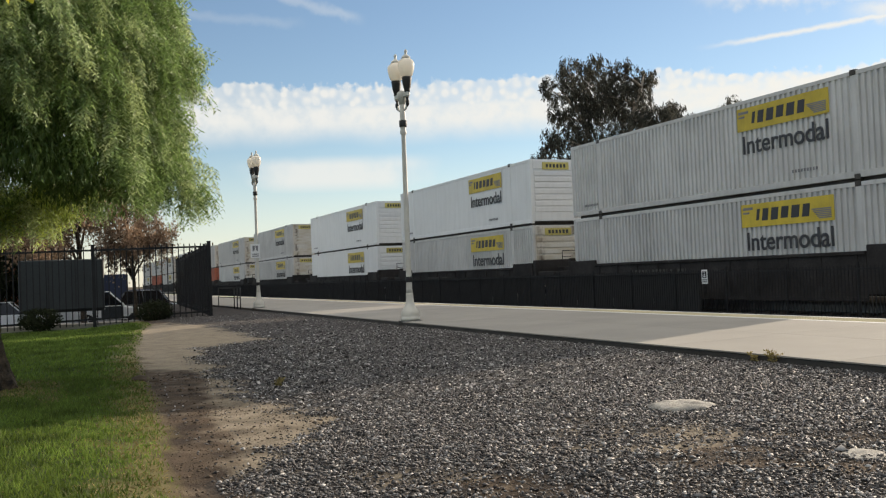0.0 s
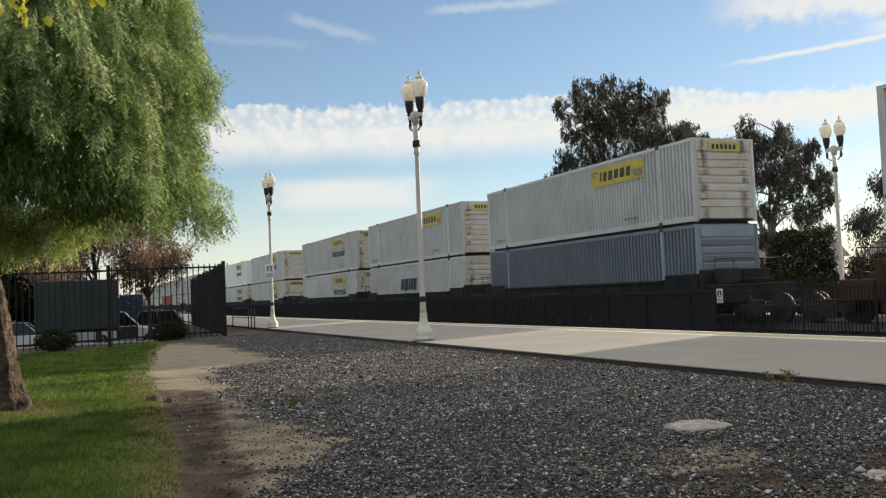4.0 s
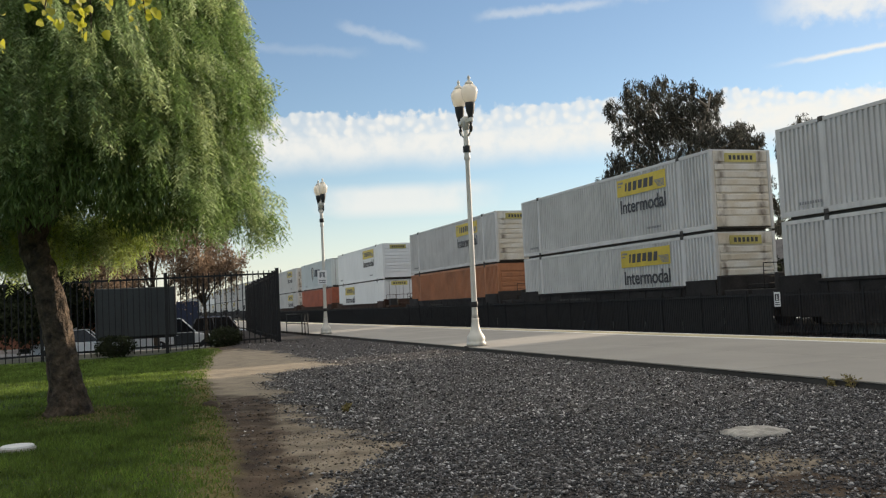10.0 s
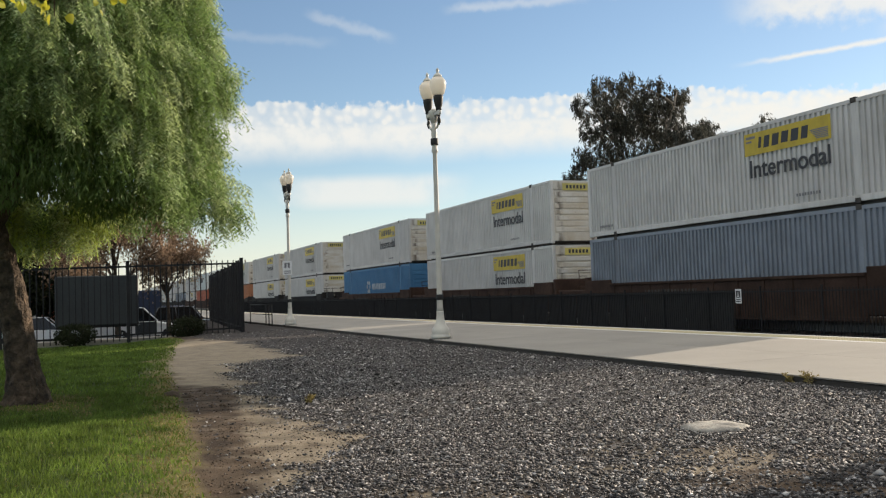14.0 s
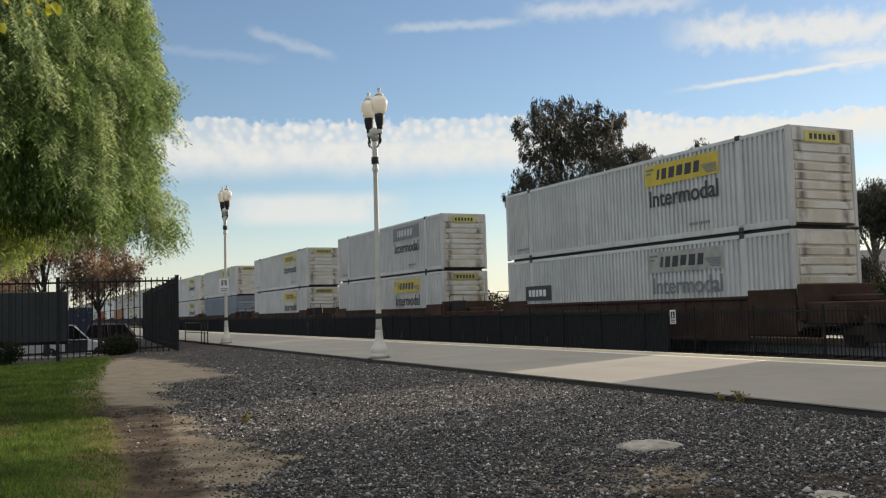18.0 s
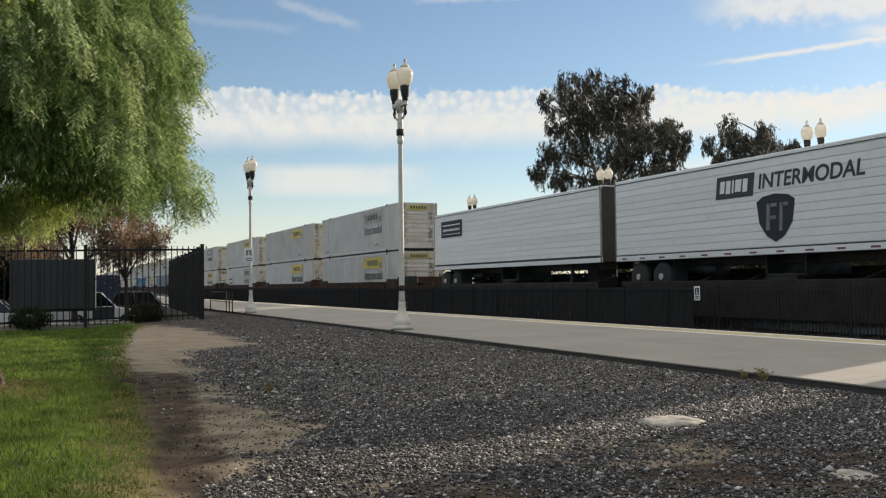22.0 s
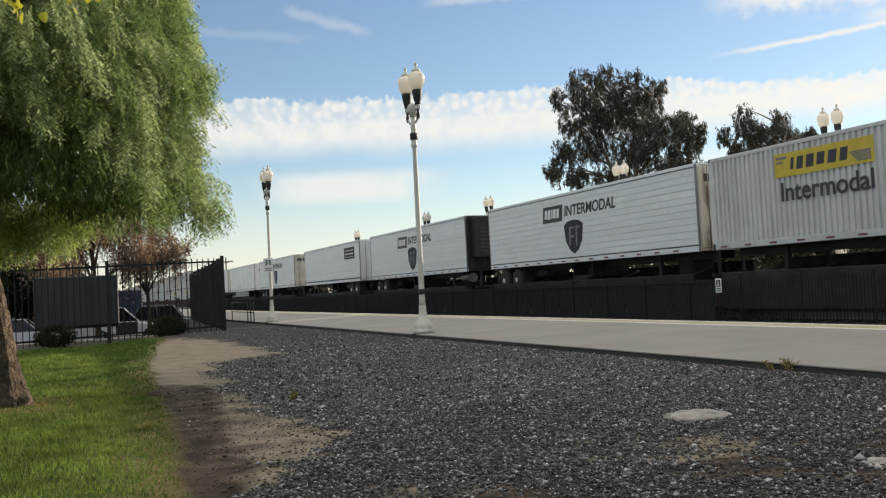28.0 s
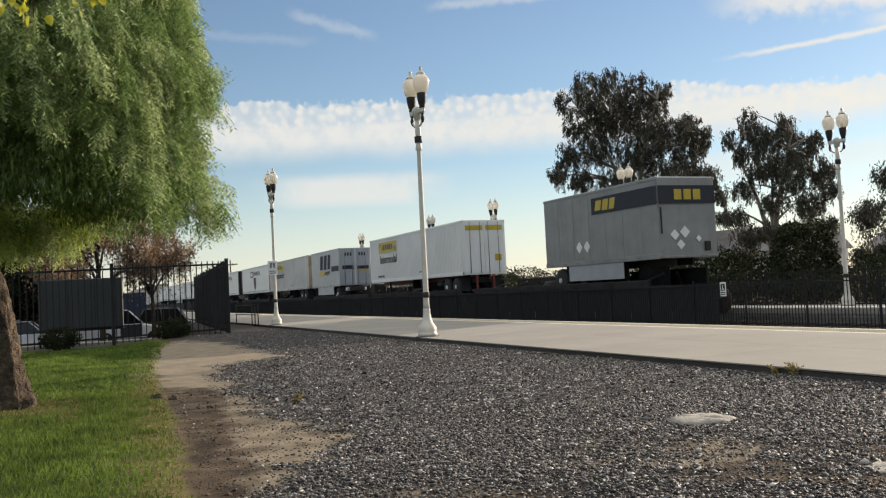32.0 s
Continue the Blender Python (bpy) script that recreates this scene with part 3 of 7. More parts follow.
def ground_material():
    mt = bpy.data.materials.new("yard ground")
    mt.use_nodes = True
    n, l = nodes_of(mt.node_tree)
    out, b = n.new("ShaderNodeOutputMaterial"), n.new("ShaderNodeBsdfPrincipled")
    tc = n.new("ShaderNodeTexCoord")

    def tex(sc, det):
        q = n.new("ShaderNodeTexNoise")
        q.inputs["Scale"].default_value, q.inputs["Detail"].default_value = sc, det
        l.new(tc.outputs["Object"], q.inputs["Vector"])
        return q.outputs["Fac"]

    def two(fac, a, c, lo=0.3, hi=0.7):
        r = n.new("ShaderNodeMapRange")
        l.new(fac, r.inputs[0])
        r.inputs[1].default_value, r.inputs[2].default_value = lo, hi
        q = n.new("ShaderNodeMix")
        q.data_type = "RGBA"
        l.new(r.outputs[0], q.inputs[0])
        for i, v in ((6, a), (7, c)):
            if isinstance(v, tuple):
                q.inputs[i].default_value = (*v, 1)
            else:
                l.new(v, q.inputs[i])
        return q.outputs[2]

    def share(name):
        q = n.new("ShaderNodeAttribute")
        q.attribute_name = name
        return q.outputs["Fac"]

    broad, mid, fine = tex(0.35, 3), tex(2.6, 12), tex(45.0, 4)
    gravel = two(fine, (0.018, 0.016, 0.016), (0.085, 0.075, 0.070))
    dirt = two(mid, (0.034, 0.023, 0.015), (0.105, 0.074, 0.048), 0.36, 0.66)
    pale = two(mid, (0.205, 0.17, 0.125), (0.30, 0.25, 0.183), 0.3, 0.66)
    ragged = tex(3.2, 10)

    def torn(name, amount):
        """A share whose edge is broken up by noise."""
        q = n.new("ShaderNodeMath")
        q.operation = "MULTIPLY_ADD"
        l.new(ragged, q.inputs[0])
        q.inputs[1].default_value = amount
        l.new(share(name), q.inputs[2])
        return q.outputs[0]

    soil = two(torn("pale", 2.6), dirt, pale, 1.45, 2.5)
    soil = two(fine, (0.075, 0.056, 0.04), soil, 0.26, 0.42)
    # dark under-colour stands for the shade between the grass blades
    lawn = two(mid, (0.026, 0.048, 0.010), (0.06, 0.095, 0.02))
    lawn = two(broad, lawn, (0.07, 0.085, 0.025), 0.5, 0.8)
    lawn = two(torn("worn", 0.8), lawn, (0.17, 0.145, 0.06), 0.6, 1.5)
    col = two(torn("dirt", 1.4), gravel, soil, 0.75, 1.5)
    col = two(share("lawn"), col, lawn, 0.0, 1.0)
    l.new(col, b.inputs["Base Color"])
    b.inputs["Roughness"].default_value = 0.95
    b.inputs["Specular IOR Level"].default_value = 0.2
    bp = n.new("ShaderNodeBump")
    bp.inputs["Strength"].default_value, bp.inputs["Distance"].default_value = 0.6, 0.02
    l.new(fine, bp.inputs["Height"])
    lumps = n.new("ShaderNodeBump")
    lumps.inputs["Strength"].default_value, lumps.inputs["Distance"].default_value = 0.35, 0.05
    l.new(mid, lumps.inputs["Height"])
    l.new(bp.outputs[0], lumps.inputs["Normal"])
    l.new(lumps.outputs[0], b.inputs["Normal"])
    l.new(b.outputs[0], out.inputs[0])
    return mt


def axis(fine0, fine1, step, far):
    a = [fine0]
    g = step
    while a[-1] > -far:
        g *= 1.6
        a.append(a[-1] - g)
    b = [fine1]
    g = step
    while b[-1] < far:
        g *= 1.6
        b.append(b[-1] + g)
    return np.array(sorted(a[1:]) + list(np.arange(fine0, fine1 + 1e-6, step)) + b[1:])


def make_ground():
    xs, ys = axis(-38.0, 1.0, 0.125, 2600.0), axis(-7.0, 9.0, 0.125, 2600.0)
    X, Y = np.meshgrid(xs, ys, indexing="ij")
    Z = land_height(X, Y)
    v = np.stack([X, Y, Z], -1).reshape(-1, 3)
    i = np.arange(len(xs) * len(ys)).reshape(len(xs), len(ys))
    f = np.stack([i[:-1, :-1], i[1:, :-1], i[1:, 1:], i[:-1, 1:]], -1).reshape(-1, 4)
    me = big_mesh("ground", v, f, ground_material())
    inside = ((X > -60) & (Y < 8.5)).ravel()
    far_side = smooth(26.0, 30.0, Y).ravel()
    for name, fn in (("lawn", lawn_share), ("dirt", dirt_share), ("pale", pale_share), ("worn", worn_share)):
        at = me.attributes.new(name, "FLOAT", "POINT")
        val = fn(X, Y).ravel() * inside
        if name == "dirt":
            val = np.maximum(val, far_side)
        at.data.foreach_set("value", val.astype(np.float32))
    tagged(new("ground", me), "yard of dark gravel, bare dirt and mown lawn", "ground", kind="structure")


make_ground()


# ---- platforms ----
def tilted(shape, y0, rise):
    """Lift the shape's far side: the slab drains away from the track."""
    shape.v = [(x, y, z + rise * (y - y0)) for x, y, z in shape.v]
    return shape


SLOPE = PLAT_RISE / (PLAT_FAR - PLAT_NEAR)
near_platform = thing("platform_1", "grey concrete station platform with a pale tactile edge", "platform", kind="structure")
# near face takes the concrete darkened for shadow
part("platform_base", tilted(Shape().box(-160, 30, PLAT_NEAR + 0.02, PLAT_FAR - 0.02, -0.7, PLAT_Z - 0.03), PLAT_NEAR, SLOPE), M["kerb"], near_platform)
far_platform = thing("platform_2", "grey concrete platform across the tracks", "platform", kind="structure")
part("platform_base", Shape().box(-160, 30, 22.75, 25.3, -0.7, 0.06), M["concrete"], far_platform)
# white edge line widened to stand for the sunlit platform top
part("edge_strip", Shape().box(-160, 30, 22.75, 23.35, 0.06, 0.10, 0.01), M["white_line"], far_platform)


# ---- tracks ----
def track(y, name):
    bed = Shape()
    prof = [(-2.3, -0.55), (-1.6, -0.28), (1.6, -0.28), (2.3, -0.55)]
    vs = [(x, y + a, b) for x in (-600.0, 120.0) for a, b in prof]
    bed.add(vs, [(i, i + 1, i + 5, i + 4) for i in range(3)])
    t = thing(name, "steel rails on sleepers in dark ballast", "track", kind="structure")
    part("ballast_bed", bed, M["ballast"], t)
    sl = Shape()
    for i in range(300):
        x = -170 + 0.6 * i
        sl.box(x, x + 0.22, y - 1.3, y + 1.3, -0.30, -0.215)
    part("sleepers", sl, M["rust"], t)["kind"] = "stuff"
    for d in (-0.7525, 0.7525):
        r = Shape().box(-600, 120, y + d - 0.035, y + d + 0.035, -0.075, RAIL_TOP).box(-600, 120, y + d - 0.01, y + d + 0.01, -0.19, -0.075).box(-600, 120, y + d - 0.07, y + d + 0.07, -0.215, -0.19)
        part("rail", r, M["steel"], t)


RAIL_TOP = -0.03
track(14.65, "track_1")
track(20.89, "track_2")


# ---- fences ----
def picket_fence(name, a, b, z0, height, pitch, label, post_every=2.4, bar=0.018, post=0.05, tip=0.0, z1=None, kind="structure", rails=(0.06, 0.94), rail=0.02):
    """Upright bars between two rails from a to b. The bars within the first stretch are pieces of their own."""
    fe = thing(name, label, "fence", kind=kind)
    a, b = Vector((*a, z0)), Vector((*b, z0 if z1 is None else z1))
    d = b - a
    length = math.hypot(d.x, d.y)
    ang = math.atan2(d.y, d.x)
    slope = d.z / length
    fe.matrix_basis = Matrix.Translation(a) @ Matrix.Rotation(ang, 4, "Z")
    bm_ = Shape().box(-bar / 2, bar / 2, -bar / 2, bar / 2, 0.02, height + tip)
    pm = bm_.mesh("picket", M["fence"])
    pq = Shape().box(-post / 2, post / 2, -post / 2, post / 2, -0.15, height + 0.06, 0.006).box(-post * 0.62, post * 0.62, -post * 0.62, post * 0.62, height + 0.06, height + 0.08, 0.004)
    qm = pq.mesh("post", M["fence"])
    n = int(length / pitch)
    rest = Shape()
    for i in range(n):
        x = (i + 0.5) * pitch
        if x % post_every < pitch * 0.5:
            continue
        if i < 300:
            ob = part("picket", pm, None, fe)
            ob.location = (x, 0, slope * x)
        else:
            rest.box(x - bar / 2, x + bar / 2, -bar / 2, bar / 2, 0.02 + slope * x, height + tip + slope * x)
    if rest.v:
        part("far_pickets", rest, M["fence"], fe)["kind"] = "stuff"
    k = int(length / post_every) + 1
    for i in range(k + 1):
        x = min(i * post_every, length)
        ob = part("post", qm, None, fe)
        ob.location = (x, 0, slope * x)
    for r in rails:
        s = Shape().box(0, length, -0.02, 0.02, height * r - rail, height * r + rail)
        s.v = [(p[0], p[1], p[2] + slope * p[0]) for p in s.v]
        part("rail", s, M["fence"], fe)
    return fe


picket_fence("fence_1", (5.0, 18.4), (-150.0, 18.4), -0.30, 1.38, 0.115, "low black steel picket fence between the tracks")
picket_fence("fence_2", (-36.3, 5.75), (-34.6, -9.0), -0.05, 2.9, 0.215, "tall black steel picket fence round a car park", post_every=4.3, z1=-0.30, bar=0.034, post=0.12, rails=(0.08, 0.955), rail=0.035)
picket_fence("fence_3", (-36.4, 5.78), (-60.0, 7.45), -0.05, 2.9, 0.125, "tall black steel picket fence along the platform", z1=-0.05, bar=0.034, post=0.09, rails=(0.08, 0.955), rail=0.035)


# ---- the train ----
TRAIN_Y, TRACK_Y = 19.59, 20.89
LONG, WIDE, TALL = 16.15, 2.60, 2.85
LOWER_Z, UPPER_Z = 0.42, 3.36


def gone(t):
    """Metres that the train has run at t seconds."""
    return 18.05 * t - 0.004 * t * t


def corrugated(x0, x1, z0, z1, y_out, y_in, pitch=0.205):
    s = Shape()
    xs = []
    n = max(1, round((x1 - x0) / pitch))
    p = (x1 - x0) / n
    for i in range(n):
        a = x0 + i * p
        xs += [(a, y_out), (a + 0.42 * p, y_out), (a + 0.50 * p, y_in), (a + 0.92 * p, y_in)]
    xs.append((x1, y_out))
    vs = [(x, y, z) for x, y in xs for z in (z0, z1)]
    fs = [(2 * i, 2 * i + 2, 2 * i + 3, 2 * i + 1) for i in range(len(xs) - 1)]
    return s.add(vs, fs)


def mirrored(shape):
    """The same on the container's other side."""
    s = Shape()
    return s.add([(x, WIDE - y, z) for x, y, z in shape.v], [tuple(reversed(f)) for f in shape.f])


def container_meshes(key, side, end, smooth_side=False):
    k = {}
    a, b = 1.98, LONG - 1.98
    walls = Shape()
    for x0, x1 in ((0.14, a - 0.09), (a + 0.09, b - 0.09), (b + 0.09, LONG - 0.14)):
        if smooth_side:
            w = corrugated(x0, x1, 0.2, TALL - 0.12, 0.018, 0.026, 0.6)
            walls.add(w.v, w.f)
        else:
            w = corrugated(x0, x1, 0.2, TALL - 0.12, 0.006, 0.062)
            walls.add(w.v, w.f)
    k["side_wall"] = walls.mesh("side_wall", side)
    k["far_wall"] = mirrored(walls).mesh("side_wall", side)
    post = Shape().box(-0.09, 0.09, 0.0, 0.07, 0.0, TALL, 0.012)
    k["casting"] = Shape().box(-0.10, 0.10, -0.015, 0.12, -0.03, 0.12, 0.01).mesh("casting", M["seam"])
    k["lift_post"] = post.mesh("lift_post", side)
    corner = Shape().box(0, 0.14, 0, 0.14, 0, TALL, 0.015)
    k["corner_post"] = corner.mesh("corner_post", side)
    k["top_rail"] = Shape().box(0.14, LONG - 0.14, 0.004, 0.06, TALL - 0.12, TALL - 0.005, 0.008).mesh("top_rail", side)
    k["bottom_rail"] = Shape().box(0.14, LONG - 0.14, 0.0, 0.08, 0.02, 0.2, 0.01).mesh("bottom_rail", side)
    k["roof"] = Shape().box(0.05, LONG - 0.05, 0.05, WIDE - 0.05, TALL - 0.04, TALL + 0.004).mesh("roof", side)
    # added dark block that stops light showing through the gap between stacked boxes
    k["under_sill"] = Shape().box(0.3, LONG - 0.3, 0.16, WIDE - 0.16, -0.085, 0.06).mesh("under_sill", M["seam"])
    k["floor"] = Shape().box(0.05, LONG - 0.05, 0.09, WIDE - 0.09, 0.05, 0.14).mesh("floor", M["seam"])
    # nose wall with level ribs
    nose = Shape().box(LONG - 0.07, LONG - 0.035, 0.14, WIDE - 0.14, 0.1, TALL - 0.05)
    k["end_wall"] = nose.mesh("end_wall", end)
    k["end_rib"] = Shape().box(LONG - 0.036, LONG - 0.004, 0.2, WIDE - 0.2, 0, 0.205, 0.02).mesh("end_rib", end)
    k["end_head"] = Shape().box(LONG - 0.036, LONG - 0.006, 0.15, WIDE - 0.15, 2.42, TALL - 0.05, 0.01).mesh("end_head", end)
    k["end_sill"] = Shape().box(LONG - 0.036, LONG - 0.006, 0.15, WIDE - 0.15, 0.1, 0.47, 0.01).mesh("end_sill", end)
    k["front_wall"] = Shape().box(0.03, 0.07, 0.14, WIDE - 0.14, 0.1, TALL - 0.05).mesh("front_wall", end)
    # doors, where that end faces back
    leaf = Shape().box(LONG - 0.07, LONG - 0.03, 0.15, WIDE / 2 - 0.01, 0.16, TALL - 0.1, 0.01)
    for i in range(4):
        leaf.box(LONG - 0.03, LONG - 0.012, 0.2, WIDE / 2 - 0.06, 0.3 + i * 0.6, 0.78 + i * 0.6, 0.01)
    k["door"] = leaf.mesh("door", end)
    k["door2"] = mirrored(leaf).mesh("door", end)
    bars = Shape()
    for y in (0.45, 1.0, 1.6, 2.15):
        bars.rod((LONG + 0.015, y, 0.12), (LONG + 0.015, y, TALL - 0.08), 0.02, n=6)
    k["lock_rod"] = bars.mesh("lock_rod", M["steel"])
    return k


KITS = {
    "white": container_meshes("white", M["box_white"], M["box_grime"]),
    "bright": container_meshes("bright", M["box_bright"], M["box_bright"], True),
    "pale": container_meshes("pale", M["box_pale"], M["box_pale"]),
    "orange": container_meshes("orange", M["box_orange"], M["box_orange"]),
    "tan": container_meshes("tan", M["box_tan"], M["box_tan"]),
    "blue": container_meshes("blue", M["box_blue"], M["box_blue"]),
    "grey": container_meshes("grey", M["box_grey"], M["box_grey"]),
}
WORDS = {}


def word(text, height, mat, **kw):
    key = (text, height, mat.name, tuple(sorted(kw.items())))
    if key not in WORDS:
        WORDS[key] = lettering(text, height, mat, **kw)
    return WORDS[key]


def flat(s, x0, x1, z0, z1, y=-0.012, t=0.008, lean=0.0):
    """A thin plate on the near side; lean: how far its top leans to the right."""
    vs = [(x0, y, z0), (x1, y, z0), (x1 + lean, y, z1), (x0 + lean, y, z1)]
    vs += [(p[0], y + t, p[2]) for p in vs]
    return s.add(vs, [(0, 1, 2, 3), (7, 6, 5, 4), (0, 4, 5, 1), (1, 5, 6, 2), (2, 6, 7, 3), (3, 7, 4, 0)])


def name_bars(x, z, h, widths, gap=0.14, lean=0.06):
    """A maker's name as plain slanted blocks, one for each letter."""
    s = Shape()
    for i, w in enumerate(widths):
        flat(s, x, x + w, z + (0.0 if i % 3 else 0.06 * h), z + h, lean=lean)
        x += w + gap
    return s


SIGNS = {}


def sign_meshes():
    # the hauler's yellow board, a dark swoosh and strokes
    SIGNS["board"] = flat(Shape(), 0, 3.6, 0, 0.70).mesh("name_board", M["yellow"])
    swoosh = Shape()
    flat(swoosh, 0.08, 0.5, 0.52, 0.60, y=-0.017)
    flat(swoosh, 0.08, 0.34, 0.40, 0.46, y=-0.017)
    for i in range(6):
        flat(swoosh, 3.05 - 0.05 * i, 3.5, 0.08 + 0.05 * i, 0.115 + 0.05 * i, y=-0.017)
    SIGNS["swoosh"] = swoosh.mesh("swoosh", M["ink_grey"])
    b = name_bars(0.62, 0.17, 0.36, (0.12, 0.24, 0.28, 0.28, 0.3, 0.26), gap=0.12)
    b.v = [(x, y - 0.005, z) for x, y, z in b.v]
    SIGNS["strokes"] = b.mesh("name_block", M["ink"])
    SIGNS["board_dark"] = flat(Shape(), 0, 3.6, 0, 0.70).mesh("name_board", M["ink_grey"])
    SIGNS["board_faded"] = flat(Shape(), 0, 3.6, 0, 0.70).mesh("name_board", M["board_faded"])
    pale = name_bars(0.62, 0.17, 0.36, (0.12, 0.24, 0.28, 0.28, 0.3, 0.26), gap=0.12)
    pale.v = [(x, y - 0.005, z) for x, y, z in pale.v]
    SIGNS["strokes_pale"] = pale.mesh("name_block", M["box_white"])
    end = Shape().box(LONG + 0.002, LONG + 0.012, 0.62, 1.98, 2.40, 2.72)
    SIGNS["end_board"] = end.mesh("end_board", M["board_end"])
    es = Shape()
    for i in range(6):
        es.box(LONG + 0.012, LONG + 0.018, 0.80 + 0.18 * i, 0.91 + 0.18 * i, 2.48, 2.64)
    SIGNS["end_strokes"] = es.mesh("end_strokes", M["ink"])
    codes = Shape()
    for i in range(9):
        flat(codes, 0.11 * i, 0.11 * i + 0.06, 0, 0.09)
    SIGNS["code_bars"] = codes.mesh("code_bars", M["ink_grey"])
    # slanted five-stroke name
    SIGNS["slant_name"] = name_bars(0, 0, 0.72, (0.5, 0.66, 0.2, 0.44, 0.5), gap=0.10, lean=0.22).mesh("slanted_name", M["navy"])
    def half_shield(points, y):
        q = len(points)
        return Shape().add([(x, y, z) for x, z in points] + [(x, y + 0.01, z) for x, z in points], [tuple(range(q))] + [(i, q + i, q + (i + 1) % q, (i + 1) % q) for i in range(q)])

    SIGNS["badge_dark"] = half_shield([(0.0, 1.30), (0.0, 0.62), (0.16, 0.25), (0.55, -0.10), (0.94, 0.25), (1.10, 0.62), (1.10, 1.30), (0.55, 1.42)][::-1], -0.012).mesh("badge", M["navy"])
    pale = half_shield([(0.58, 1.32), (0.58, 0.05), (0.88, 0.32), (1.0, 0.64), (1.0, 1.22)][::-1], -0.018)
    flat(pale, 0.16, 0.30, 0.50, 1.15, y=-0.018, lean=0.2)
    SIGNS["badge_pale"] = pale.mesh("badge_half", M["box_grime"])
    ring = Shape()
    for i in range(6):
        t = math.pi * i / 3
        ring.rod((0.5 + 0.34 * math.cos(t), -0.02, 0.5 + 0.34 * math.sin(t)), (0.5 + 0.34 * math.cos(t), 0.0, 0.5 + 0.34 * math.sin(t)), 0.15, n=8, smooth=False)
    SIGNS["rosette"] = ring.mesh("rosette", M["print_pale"])
    SIGNS["pale_name"] = name_bars(0, 0, 0.42, (0.28, 0.26, 0.1, 0.28, 0.28, 0.26, 0.1, 0.28, 0.3, 0.26), gap=0.09, lean=0.05).mesh("name_block", M["print_pale"])
    SIGNS["small_dark"] = flat(Shape(), 0, 2.0, 0, 0.6).mesh("dark_board", M["ink"])
    SIGNS["small_strokes"] = name_bars(0.25, 0.16, 0.28, (0.2, 0.22, 0.18, 0.22, 0.2), gap=0.08, lean=0.0).mesh("name_block", M["sign_white"])
    SIGNS["small_strokes"].transform(Matrix.Translation((0, -0.006, 0)))


sign_meshes()


def put(name, mesh, parent, x=0.0, y=0.0, z=0.0, label=""):
    ob = part(name, mesh, None, parent, label)
    ob.location = (x, y, z)
    return ob


def hauler_sign(c, x, z, dark=False, faded=False, text=True, board=True):
    if board:
        b = put("name_board", SIGNS["board_faded" if faded else "board_dark" if dark else "board"], c, x, 0, z + 0.86, "sun-bleached name board" if faded else "" if dark else "yellow name board")
        put("name_block", SIGNS["strokes_pale" if dark and not faded else "strokes"], b)["kind"] = "stuff"
        if faded or not dark:
            put("swoosh", SIGNS["swoosh"], b)["kind"] = "stuff"
    if text:
        put("lettering", word("Intermodal", 0.78, M["ink_grey" if faded else "ink"], spacing=0.99, bold=0.010), c, x + 0.16, -0.012, z + 0.16)


COLOUR_WORDS = {"white": "white corrugated", "bright": "bright white smooth-sided", "pale": "pale grey-green corrugated",
                "orange": "faded orange corrugated", "tan": "weathered tan-orange corrugated", "blue": "blue corrugated", "grey": "slate grey corrugated"}
moving = []


